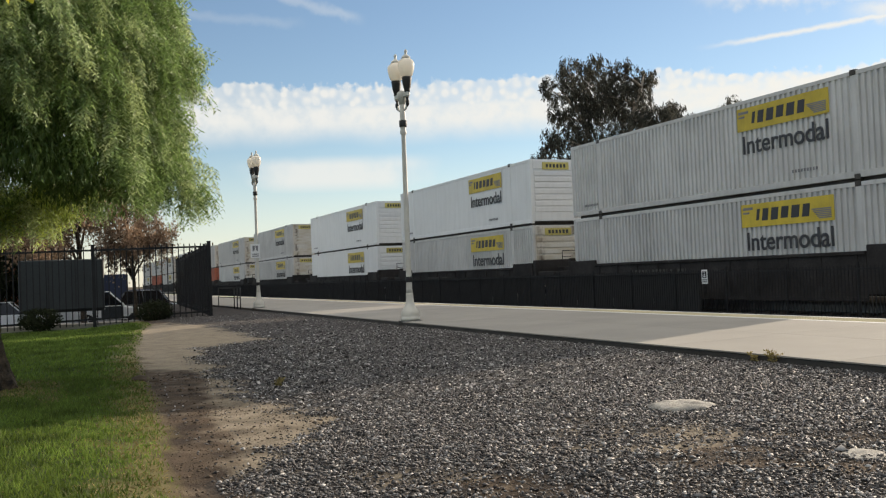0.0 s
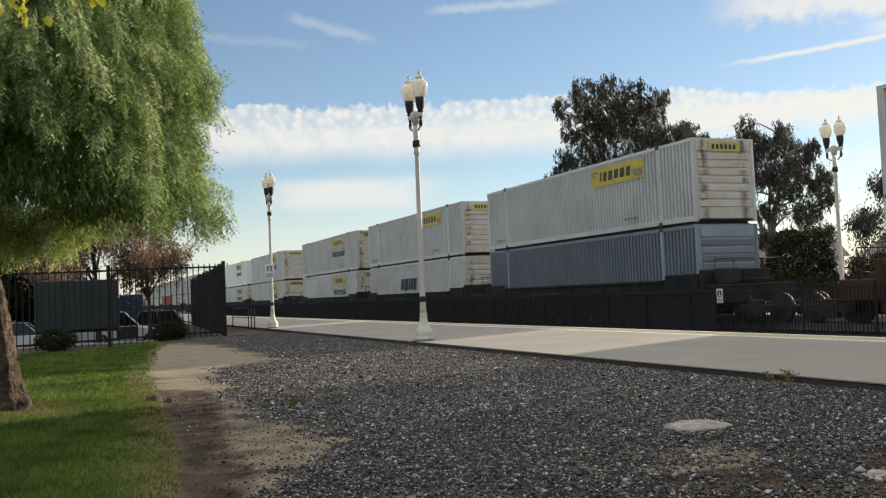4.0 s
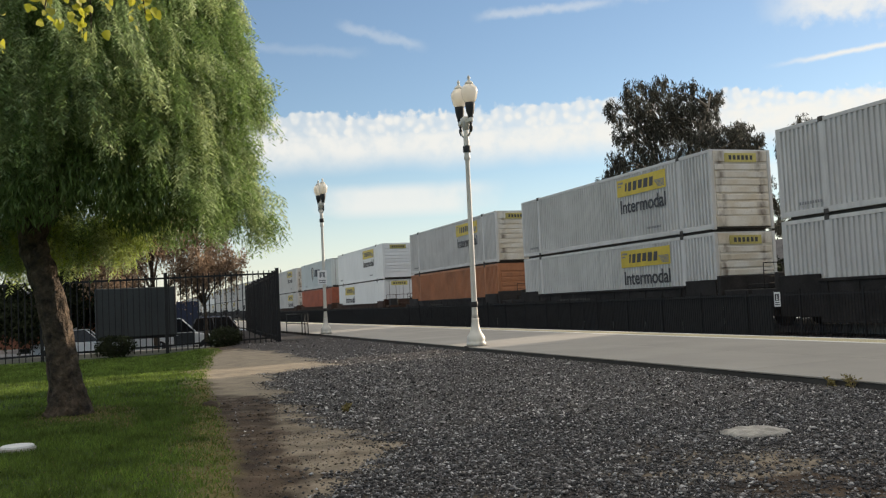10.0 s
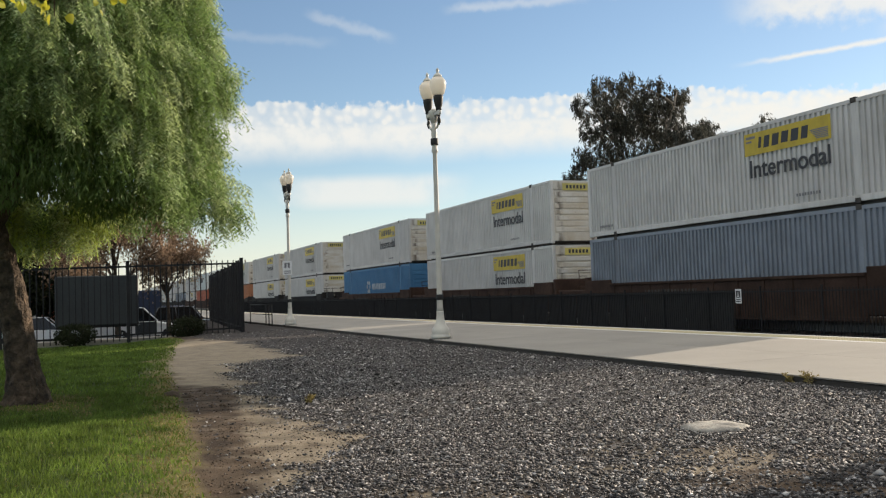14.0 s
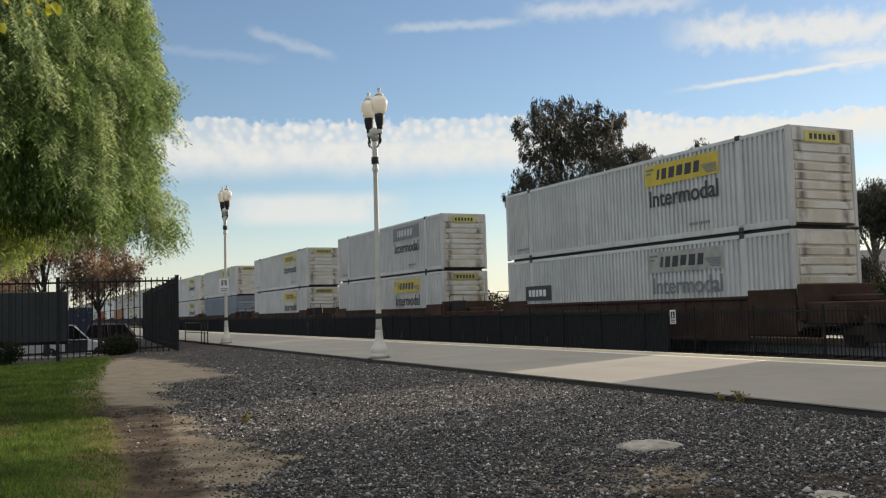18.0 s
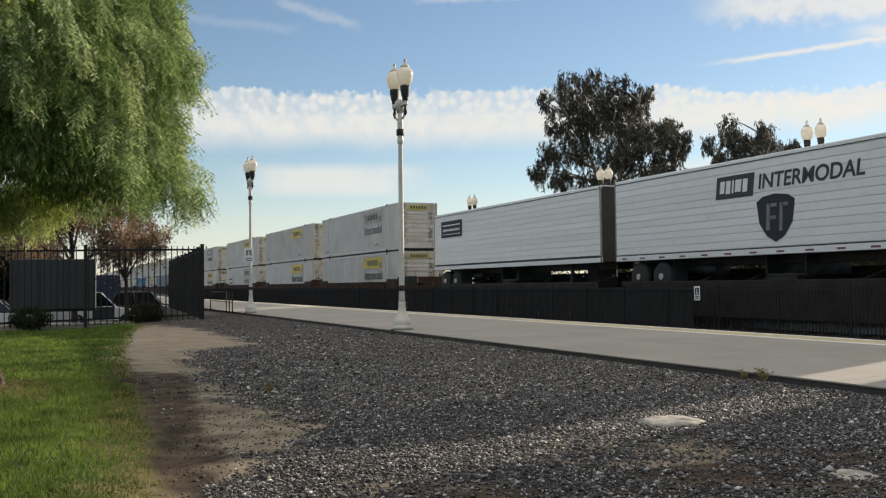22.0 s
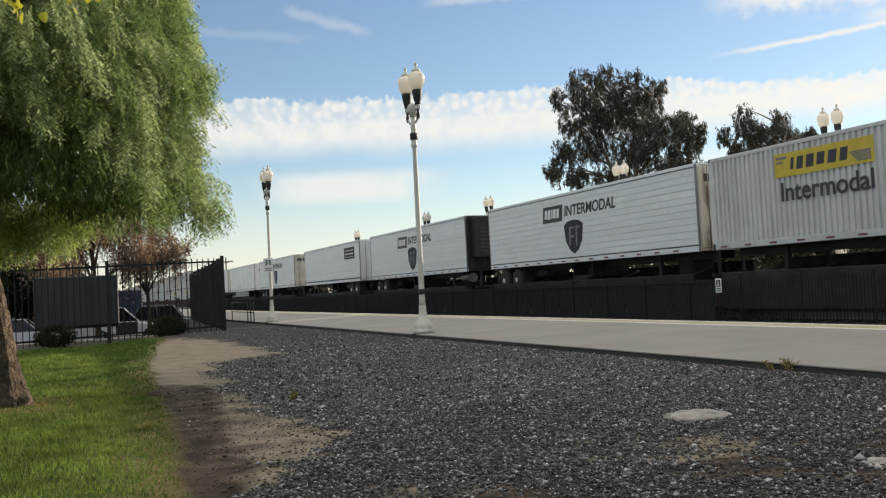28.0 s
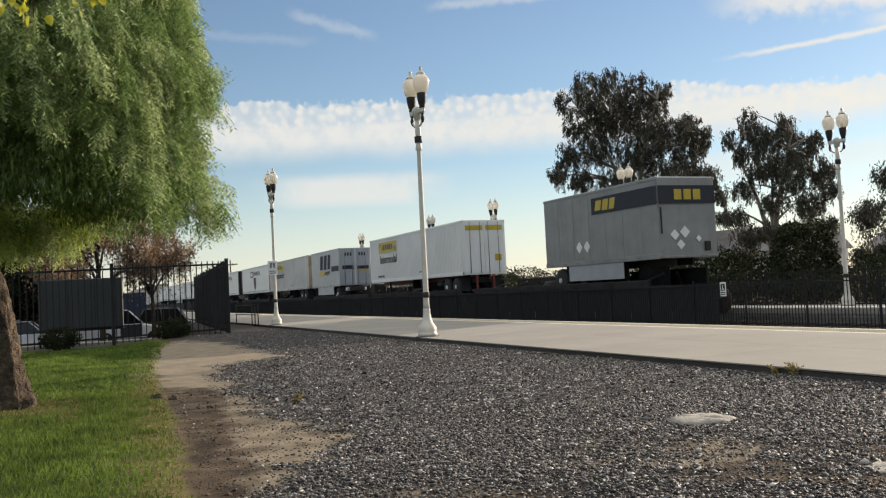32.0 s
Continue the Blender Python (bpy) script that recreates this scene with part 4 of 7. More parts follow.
def container(kind, x0, z, label, sign=None, end="nose", group="containers on the train"):
    k = KITS[kind]
    c = thing("shipping_container", label, "container", pose(x0, TRAIN_Y, z), group)
    put("side_wall", k["side_wall"], c)
    put("side_wall", k["far_wall"], c)
    for x in (1.98, LONG - 1.98):
        lp = put("lift_post", k["lift_post"], c, x)
        put("casting", k["casting"], lp)
        put("casting", k["casting"], lp, 0, 0, TALL - 0.09)
    for x, y in ((0, 0), (LONG - 0.14, 0), (0, WIDE - 0.14), (LONG - 0.14, WIDE - 0.14)):
        put("corner_post", k["corner_post"], c, x, y)
    for y in (0, WIDE - 0.08):
        put("top_rail", k["top_rail"], c, 0, y)
        put("bottom_rail", k["bottom_rail"], c, 0, y)
    put("roof", k["roof"], c)
    put("floor", k["floor"], c)
    if z > 2.0:
        put("under_sill", k["under_sill"], c)
    put("front_wall", k["front_wall"], c)
    if end == "nose":
        put("end_wall", k["end_wall"], c)
        put("end_head", k["end_head"], c)
        put("end_sill", k["end_sill"], c)
        for i in range(7):
            put("end_rib", k["end_rib"], c, 0, 0, 0.50 + i * 0.27)
    else:
        put("door", k["door"], c)
        put("door", k["door2"], c)
        put("lock_rod", k["lock_rod"], c)
    if sign in ("yellow", "plain", "dark", "faded", "leftlow"):
        b = put("end_board", SIGNS["end_board"], c)
        put("end_strokes", SIGNS["end_strokes"], b)
    if sign == "yellow":
        hauler_sign(c, 9.75, 1.04)
    elif sign == "plain":
        hauler_sign(c, 9.75, 1.04, text=False)
    elif sign == "dark":
        hauler_sign(c, 9.75, 1.04, dark=True)
    elif sign == "faded":
        hauler_sign(c, 9.75, 1.04, dark=True, faded=True)
    elif sign == "leftlow":
        hauler_sign(c, 2.7, 1.04)
    elif sign == "slant":
        put("slanted_name", SIGNS["slant_name"], c, 6.2, 0, 1.2)
    elif sign == "badge":
        bd = put("badge", SIGNS["badge_dark"], c, 6.1, 0, 0.95)
        put("badge_half", SIGNS["badge_pale"], bd)
        put("slanted_name", SIGNS["slant_name"], c, 7.7, 0, 1.3)
    elif sign == "rosette":
        put("rosette", SIGNS["rosette"], c, 6.4, -0.005, 1.0)
        put("name_block", SIGNS["pale_name"], c, 7.7, 0, 1.3)
    elif sign == "mark":
        put("small_name", SIGNS["small_dark"], c, 1.5, 0, 1.15)
        put("name_block", SIGNS["small_strokes"], c, 1.5, 0, 1.15)
        hauler_sign(c, 9.75, 1.04, dark=True, faded=True)
    if kind != "orange":
        put("code_bars", SIGNS["code_bars"], c, 0.9 if sign != "badge" else 2.4, 0.0, 0.34)["kind"] = "stuff"
        put("code_bars", SIGNS["code_bars"], c, 11.9, 0.0, 0.40)["kind"] = "stuff"
    moving.append((c, x0, z, TRAIN_Y))
    return c


def bogie_meshes():
    s = Shape()
    for y in (-1.02, 1.02):
        s.box(-0.95, 0.95, y - 0.08, y + 0.08, -0.12, 0.12, 0.02)
        s.box(-0.35, 0.35, y - 0.09, y + 0.09, -0.28, 0.26, 0.02)
    s.box(-0.2, 0.2, -1.0, 1.0, -0.1, 0.2, 0.02)
    return s.mesh("bogie", M["rust"])


BOGIE = bogie_meshes()
WHEELS = Shape()
for yy in (-0.72, 0.72):
    WHEELS.rod((0, yy - 0.07, 0), (0, yy + 0.07, 0), 0.46, n=20)
WHEELS.rod((0, -0.95, 0), (0, 0.95, 0), 0.08)
WHEELS = WHEELS.mesh("wheelset", M["rust"])
RAIL_Z = -0.03


def bogie(parent, x):
    b = put("bogie", BOGIE, parent, x, 0, RAIL_Z + 0.46)
    put("wheelset", WHEELS, b, -0.85)
    put("wheelset", WHEELS, b, 0.85)


def well_meshes(mat):
    k = {}
    side = Shape().box(1.7, LONG - 1.7, -1.48, -1.40, 0.14, 1.42, 0.015)
    side.box(1.7, LONG - 1.7, -1.53, -1.40, 1.34, 1.44, 0.015).box(1.7, LONG - 1.7, -1.52, -1.40, 0.12, 0.24, 0.015)
    n = 11
    for i in range(n):
        x = 2.0 + i * (LONG - 4.0) / (n - 1)
        side.box(x - 0.05, x + 0.05, -1.515, -1.47, 0.24, 1.34, 0.01)
    side.box(-0.1, 1.7, -1.46, -1.38, 0.30, 1.58, 0.015).box(LONG - 1.7, LONG + 0.1, -1.46, -1.38, 0.30, 1.60, 0.015)
    k["side_sill"] = side.mesh("side_sill", mat)
    other = Shape().add([(x, -y, z) for x, y, z in side.v], [tuple(reversed(f)) for f in side.f])
    k["side_sill2"] = other.mesh("side_sill", mat)
    k["well_floor"] = Shape().box(0.2, LONG - 0.2, -1.4, 1.4, 0.30, 0.40).mesh("well_floor", mat)
    e = Shape().box(-1.65, -0.12, -1.30, 1.30, 0.62, 1.22, 0.03).box(-0.35, -0.12, -1.42, 1.42, 0.70, 1.72, 0.03)
    e.box(-1.5, -0.4, -0.35, 0.35, 1.22, 1.40, 0.03)
    k["end_platform"] = e.mesh("end_platform", mat)
    r = Shape()
    for y in (-1.36, -0.6, 0.6, 1.36):
        r.rod((-0.9, y, 1.2), (-0.9, y, 2.05), 0.018, n=6)
    r.rod((-0.9, -1.36, 2.05), (-0.9, 1.36, 2.05), 0.018, n=6)
    for i in range(3):
        r.rod((-0.9, -1.36, 1.4 + 0.2 * i), (-0.9, -0.95, 1.4 + 0.2 * i), 0.014, n=6)
    k["end_rail"] = r.mesh("end_rail", mat)
    bars = Shape()
    for i in range(16):
        w = 0.12 if i % 5 else 0.05
        bars.box(4.2 + i * 0.2, 4.2 + i * 0.2 + w, -1.53, -1.525, 0.92, 1.14)
    k["number_block"] = bars.mesh("number_block", M["seam"])
    bx = Shape().box(LONG + 0.5, LONG + 1.1, -1.1, -0.5, 1.22, 1.75, 0.03)
    k["brake_box"] = bx.mesh("brake_box", M["lamp_black"])
    return k


WELLS = {"black": well_meshes(M["car_black"]), "brown": well_meshes(M["car_brown"])}


def well_car(colour, x0, first, last):
    k = WELLS[colour]
    w = thing("well_car", f"{colour} steel well car carrying stacked containers", "freight car", pose(x0, TRACK_Y, 0), "well cars of the train")
    put("side_sill", k["side_sill"], w)
    put("side_sill", k["side_sill2"], w)
    put("well_floor", k["well_floor"], w)
    put("end_platform", k["end_platform"], w)
    e2 = part("end_platform", k["end_platform"], None, w)
    e2.matrix_basis = pose(LONG, 0, 0, 0, 0, 180)
    put("number_block", k["number_block"], w)["kind"] = "stuff"
    bogie(w, -1.65 if not first else -2.3)
    if last:
        bogie(w, LONG + 2.3)
        rr = part("end_rail", k["end_rail"], None, w)
        rr.matrix_basis = pose(LONG, 0, 0, 0, 0, 180)
        put("brake_box", k["brake_box"], w)
    put("end_rail", k["end_rail"], w)
    moving.append((w, x0, 0.0, TRACK_Y))


# left end at 0 s, upper box, its sign, lower box, its sign, car colour, first and last unit of a set
STACKS = [
    (-217.6, "white", "yellow", "white", "yellow", "black", 1, 0), (-198.2, "white", "yellow", "orange", None, "black", 0, 0), (-178.7, "white", "yellow", "white", "yellow", "black", 0, 1),
    (-155.1, "white", "yellow", "white", "yellow", "black", 1, 0), (-135.7, "white", "plain", "orange", None, "black", 0, 0), (-116.2, "white", "yellow", "white", "yellow", "black", 0, 1),
    (-94.5, "white", "yellow", "white", "yellow", "black", 1, 0), (-72.0, "bright", "yellow", "bright", "yellow", "black", 0, 0), (-51.3, "bright", "yellow", "white", "yellow", "black", 0, 0),
    (-31.7, "white", "yellow", "white", "yellow", "black", 0, 1),
    (-7.5, "white", "yellow", "white", "yellow", "black", 1, 0), (11.8, "white", "plain", "white", "slant", "black", 0, 0), (31.2, "white", "plain", "grey", None, "black", 0, 1),
    (54.9, "white", "yellow", "white", "yellow", "brown", 1, 0), (74.4, "pale", "badge", "orange", None, "brown", 0, 0), (93.8, "bright", "yellow", "bright", "leftlow", "brown", 0, 1),
    (117.4, "white", "yellow", "tan", None, "black", 1, 0), (137.1, "white", "yellow", "white", "yellow", "black", 0, 0), (156.7, "white", "yellow", "white", "yellow", "black", 0, 1),
    (180.2, "white", "yellow", "blue", "rosette", "brown", 1, 0), (199.6, "white", "yellow", "white", "yellow", "brown", 0, 0), (219.0, "white", "yellow", "grey", None, "brown", 0, 1),
    (242.7, "white", "yellow", "white", "yellow", "brown", 1, 1), (266.0, "white", "dark", "white", "yellow", "brown", 1, 1),
    (288.9, "white", "yellow", "white", "mark", "brown", 1, 0), (309.0, "white", "plain", "white", "yellow", "brown", 0, 0), (328.1, "white", "faded", "white", "yellow", "brown", 0, 1),
]
SIGN_WORDS = {None: "", "yellow": ", yellow name board", "plain": ", yellow name board alone", "dark": ", dark name board",
              "faded": ", faded name board", "leftlow": ", forward name board", "slant": ", slanted dark name", "badge": ", shield badge",
              "rosette": ", white rosette", "mark": ", small dark board"}
for x0, up, us, lo, ls, col, first, last in STACKS:
    well_car(col, x0, first, last)
    container(lo, x0, LOWER_Z, f"{COLOUR_WORDS[lo]} container in a well car{SIGN_WORDS[ls]}", ls, "doors" if ls == "leftlow" else "nose")
    container(up, x0, UPPER_Z, f"{COLOUR_WORDS[up]} container stacked on another{SIGN_WORDS[us]}", us, "doors" if us == "badge" else "nose")


# ---- road trailers on spine cars ----
T_LOW, T_TOP = 2.0, 4.97


def spine_car(x0, length):
    w = thing("spine_car", "black steel spine car carrying a road trailer", "freight car", pose(x0, TRACK_Y, 0), "spine cars of the train")
    part("spine_beam", Shape().box(-0.6, length + 0.6, -0.3, 0.3, 0.55, 1.0, 0.03), M["car_black"], w)
    for x in (3.0, length - 3.4, length - 1.6):
        part("cross_arm", Shape().box(x - 0.2, x + 0.2, -1.25, 1.25, 0.6, 0.92, 0.03), M["car_black"], w)
    part("hitch", Shape().box(length - 2.3, length - 1.5, -0.5, 0.5, 1.0, 1.95, 0.08), M["car_black"], w)
    # deck edges; the far one is raised to block bright background under the trailers
    side = Shape().box(0.4, length - 0.4, -1.35, -1.25, 0.10, 1.26, 0.02).box(0.4, length - 0.4, 1.25, 1.35, 0.10, 1.66, 0.02)
    part("deck_edge", side, M["car_black"], w)
    for i in range(int(length / 2.2)):
        x = 1.4 + 2.2 * i
        for sgn in (-1, 1):
            part("brace", Shape().rod((x, 1.2 * sgn, 0.95), (x + 0.9, 0.3 * sgn, 1.5), 0.05, n=6), M["car_black"], w)
    part("air_tank", Shape().rod((length * 0.45, -0.75, 1.2), (length * 0.45 + 1.3, -0.75, 1.2), 0.26, n=14), M["car_black"], w)
    bogie(w, -0.2)
    bogie(w, length + 0.2)
    moving.append((w, x0, 0.0, TRACK_Y))


def road_wheels(parent, x):
    ax = part("axle", Shape().rod((x, 0.1, 1.42), (x, 2.5, 1.42), 0.07), M["lamp_black"], parent)
    for y0 in (0.08, 0.38, 1.94, 2.24):
        s = Shape()
        s.lathe([(0.30, 0.0), (0.47, 0.02), (0.51, 0.08), (0.51, 0.20), (0.47, 0.26), (0.30, 0.28)], 20)
        s.v = [(x + p[0], y0 + p[2], 1.42 + p[1]) for p in s.v]
        tyre = part("tyre", s, M["tyre"], ax)
        if y0 == 0.08:
            h = Shape().rod((x, 0.10, 1.42), (x, 0.16, 1.42), 0.29, n=16).rod((x, 0.04, 1.42), (x, 0.10, 1.42), 0.11, n=10)
            part("rim", h, M["rim"], ax)


def trailer(x0, length, look_of, back_right, label, name="road_trailer", dark_end=False, cooler=0.0):
    """A boxed road trailer. back_right: its doors and wheels are at the right end."""
    tr = thing(name, label, "trailer", pose(x0, TRAIN_Y, 0), "road trailers on the train")
    body = {"prime": M["box_bright"], "wide": M["box_bright"], "skirt": M["box_bright"], "freight": M["alu"], "aged": M["alu_dull"], "box": M["box_white"], "chassis": M["box_bright"]}[look_of]
    end = {"prime": M["box_grime"], "box": M["box_rusty"], "aged": M["alu_dull"], "freight": M["alu"]}.get(look_of, M["box_bright"])
    if dark_end:
        end = M["lamp_black"]
    wall = Shape()
    if look_of in ("box", "chassis"):
        w = corrugated(0.14, length - 0.14, T_LOW + 0.2, T_TOP - 0.12, 0.006, 0.062)
        wall.add(w.v, w.f)
        wall.box(0, 0.14, 0, 0.14, T_LOW, T_TOP, 0.01).box(length - 0.14, length, 0, 0.14, T_LOW, T_TOP, 0.01)
    else:
        wall.box(0.03, length - 0.03, 0.02, 0.06, T_LOW + 0.18, T_TOP - 0.1)
        if look_of in ("wide", "prime"):
            pm = Shape().box(0.06, length - 0.06, 0.002, 0.02, 0, 0.20, 0.004).mesh("side_panel", body)
            for i in range(11):
                put("side_panel", pm, tr, 0, 0, T_LOW + 0.24 + 0.235 * i)
        else:
            step = {"prime": 0.6, "chassis": 2.4}.get(look_of, 1.22)
            pm = Shape().box(0, step - (0.015 if look_of == "prime" else 0.035), 0.008, 0.02, T_LOW + 0.2, T_TOP - 0.12, 0.004).mesh("side_panel", body)
            for i in range(int((length - 0.1) / step)):
                put("side_panel", pm, tr, 0.08 + step * i)
    part("side_wall", wall, body, tr)
    far = Shape().box(0.03, length - 0.03, WIDE - 0.06, WIDE - 0.02, T_LOW + 0.18, T_TOP - 0.1)
    part("side_wall", far, body, tr)
    for y in (0, WIDE - 0.08):
        part("top_rail", Shape().box(0, length, y, y + 0.08, T_TOP - 0.12, T_TOP, 0.015), body, tr)
        part("bottom_rail", Shape().box(0, length, y, y + 0.08, T_LOW, T_LOW + 0.2, 0.015), body, tr)
    part("roof", Shape().box(0.04, length - 0.04, 0.05, WIDE - 0.05, T_TOP - 0.05, T_TOP + 0.006), M["box_bright"], tr)
    if look_of in ("prime", "wide", "skirt"):
        seam = Shape().box(0.02, length - 0.02, -0.004, 0.01, T_LOW + 0.19, T_LOW + 0.225).box(0.02, length - 0.02, -0.004, 0.01, T_TOP - 0.135, T_TOP - 0.115)
        part("panel_seam", seam, M["seam"], tr)
        for x in (0.0, length - 0.07):
            part("corner_trim", Shape().box(x, x + 0.07, -0.006, 0.05, T_LOW + 0.01, T_TOP - 0.01, 0.006), M["ink_grey"] if look_of == "prime" else M["steel"], tr)
    part("floor", Shape().box(0.04, length - 0.04, 0.06, WIDE - 0.06, T_LOW + 0.03, T_LOW + 0.12), M["seam"], tr)
    part("front_wall", Shape().box(0.0, 0.05, 0.08, WIDE - 0.08, T_LOW + 0.02, T_TOP - 0.02, 0.01), body, tr)
    e = Shape().box(length - 0.06, length - 0.02, 0.06, WIDE - 0.06, T_LOW + 0.02, T_TOP - 0.03, 0.01)
    part("end_wall", e, end, tr)
    if back_right or look_of == "prime":
        for y in (0.1, WIDE / 2 + 0.01):
            d = Shape().box(length - 0.02, length + 0.015, y, y + WIDE / 2 - 0.12, T_LOW + 0.12, T_TOP - 0.1, 0.012)
            part("door", d, end, tr)
        rods = Shape()
        for y in (0.45, 1.05, 1.55, 2.15):
            rods.rod((length + 0.035, y, T_LOW + 0.1), (length + 0.035, y, T_TOP - 0.08), 0.018, n=6)
        part("lock_rod", rods, M["steel"], tr)
        ug = Shape().box(length - 0.1, length + 0.02, 0.5, 2.1, 1.12, 1.24, 0.015)
        ug.box(length - 0.08, length, 0.75, 0.85, 1.2, 2.0).box(length - 0.08, length, 1.75, 1.85, 1.2, 2.0)
        part("bumper_bar", ug, M["chassis_red"] if look_of == "chassis" else M["lamp_black"], tr)
    if cooler > 0:
        unit = part("cooling_unit", Shape().box(length + 0.016, length + cooler, 0.3, WIDE - 0.3, T_LOW + 0.7, T_TOP - 0.12, 0.05), M["lamp_black"], tr, "black refrigeration unit")
        for i in range(7):
            part("grille_slat", Shape().box(length + cooler, length + cooler + 0.02, 0.5, WIDE - 0.5, T_LOW + 1.0 + 0.2 * i, T_LOW + 1.08 + 0.2 * i), M["seam"], unit)
        part("fuel_tank", Shape().rod((length - 1.6, 0.55, T_LOW - 0.3), (length - 0.5, 0.55, T_LOW - 0.3), 0.26, n=14), M["steel"], tr)
    wx = (length - 2.6, length - 1.3) if back_right else (1.3, 2.6)
    if length < 10:
        wx = (length - 0.95,) if back_right else (1.1,)
    for x in wx:
        road_wheels(tr, x)
    lx = 2.8 if back_right else length - 2.8
    legs = Shape()
    for y in (0.45, 2.1):
        legs.box(lx - 0.07, lx + 0.07, y - 0.06, y + 0.06, 1.12, T_LOW, 0.01)
    part("landing_leg", legs, M["lamp_black"], tr)
    bx = sum(wx) / len(wx)
    part("slider_frame", Shape().box(bx - 1.5, bx + 1.5, 0.75, 1.85, T_LOW - 0.42, T_LOW - 0.1, 0.03), M["lamp_black"], tr)
    for y in (0.1, 1.95):
        part("mud_flap", Shape().box(max(wx) + 0.62, max(wx) + 0.64, y, y + 0.6, 1.16, T_LOW - 0.05), M["tyre"], tr)
    part("air_tank", Shape().rod((bx + (2.0 if not back_right else -3.0), 0.6, T_LOW - 0.35), (bx + (3.0 if not back_right else -2.0), 0.6, T_LOW - 0.35), 0.17, n=12), M["lamp_black"], tr)
    if length > 10:
        mid = length / 2
        rack = Shape().box(mid - 0.8, mid + 0.8, 0.35, 0.42, T_LOW - 0.62, T_LOW - 0.55).box(mid - 0.8, mid - 0.74, 0.35, 2.1, T_LOW - 0.6, T_LOW).box(mid + 0.74, mid + 0.8, 0.35, 2.1, T_LOW - 0.6, T_LOW)
        part("spare_wheel_rack", rack, M["lamp_black"], tr)
        part("spare_wheel", Shape().rod((mid, 1.2, T_LOW - 0.55), (mid, 1.2, T_LOW - 0.28), 0.5, n=18), M["tyre"], tr)
    fr = Shape().box(0.3, length - 0.3, 0.85, 0.95, T_LOW - 0.24, T_LOW + 0.03).box(0.3, length - 0.3, 1.65, 1.75, T_LOW - 0.24, T_LOW + 0.03)
    part("under_frame", fr, M["chassis_red"] if look_of == "chassis" else M["lamp_black"], tr)
    if look_of in ("skirt", "freight", "aged"):
        x1, x2 = (3.2, length - 3.4) if length > 10 else (1.9, length - 2.0)
        if not back_right:
            x1, x2 = (3.3, length - 4.2) if length > 10 else (1.9, length - 2.4)
        part("side_skirt", Shape().box(x1, x2, 0.04, 0.07, 1.36, T_LOW + 0.02, 0.01), M["alu_dull"] if look_of == "skirt" else M["alu"], tr)
    marks = Shape()
    for i in range(int(length / 1.1)):
        flat(marks, 0.4 + 1.1 * i, 0.4 + 1.1 * i + 0.3, T_LOW + 0.06, T_LOW + 0.11)
    if look_of != "chassis":
        part("reflective_strip", marks, M["ink_grey"] if look_of in ("aged", "freight", "skirt") else M["sign_white"] if look_of == "wide" else M["chassis_red"], tr)["kind"] = "stuff"
    if look_of == "prime":
        put("lettering", word("INTERMODAL", 0.62, M["ink"], shear=0.15, bold=0.012), tr, 7.4, -0.004, T_LOW + 1.98)
        blk = Shape()
        flat(blk, 5.55, 7.2, T_LOW + 1.80, T_LOW + 2.50, lean=0.1)
        b = part("name_board", blk, M["ink"], tr)
        st = name_bars(5.75, T_LOW + 1.95, 0.4, (0.2, 0.2, 0.07, 0.26, 0.2), gap=0.07)
        st.v = [(p[0], p[1] - 0.006, p[2]) for p in st.v]
        part("name_block", st, M["sign_white"], b)["kind"] = "stuff"
        sh = Shape()
        zz = T_LOW + 0.42
        pts = [(7.35, zz + 1.15), (7.6, zz + 1.3), (8.1, zz + 1.36), (8.6, zz + 1.3), (8.85, zz + 1.15), (8.75, zz + 0.5), (8.45, zz + 0.12), (8.1, zz - 0.06), (7.75, zz + 0.12), (7.45, zz + 0.5)]
        sh.add([(p[0], -0.012, p[1]) for p in pts] + [(p[0], 0.0, p[1]) for p in pts], [tuple(range(10))] + [(i, 10 + i, 10 + (i + 1) % 10, (i + 1) % 10) for i in range(10)])
        s2 = part("shield", sh, M["navy"], tr, "dark shield badge")
        inner = Shape()
        flat(inner, 7.72, 7.86, zz + 0.3, zz + 1.08, y=-0.016, lean=0.05)
        flat(inner, 7.86, 8.12, zz + 0.62, zz + 0.72, y=-0.016)
        flat(inner, 7.86, 8.16, zz + 0.98, zz + 1.08, y=-0.016)
        flat(inner, 8.24, 8.36, zz + 0.26, zz + 1.08, y=-0.016, lean=0.05)
        flat(inner, 8.36, 8.6, zz + 0.98, zz + 1.08, y=-0.016)
        part("shield_mark", inner, M["ink_grey"], s2)
        bd = Shape()
        for i in range(4):
            bd.box(length + 0.016, length + 0.022, 0.3 + 0.5 * i, 0.7 + 0.5 * i, T_TOP - 0.62, T_TOP - 0.36)
        part("end_board", bd, M["ink"], tr)
    elif look_of == "wide":
        a = 1.0 if not back_right else 12.3
        bb = Shape()
        flat(bb, a, a + 2.6, T_LOW + 1.7, T_LOW + 2.55)
        b = part("name_board", bb, M["navy"], tr, "dark navy name board")
        ll = Shape()
        flat(ll, a + 0.2, a + 2.4, T_LOW + 2.3, T_LOW + 2.36, y=-0.018)
        for i in range(14):
            flat(ll, a + 0.25 + 0.15 * i, a + 0.35 + 0.15 * i, T_LOW + 2.02, T_LOW + 2.14, y=-0.018)
        flat(ll, a + 0.2, a + 2.4, T_LOW + 1.84, T_LOW + 1.87, y=-0.018)
        part("name_block", ll, M["sign_white"], b)["kind"] = "stuff"
        ln = Shape()
        flat(ln, 0.05, length - 0.05, T_LOW + 0.22, T_LOW + 0.28)
        part("pin_stripe", ln, M["navy"], tr)
    elif look_of == "freight":
        st = Shape()
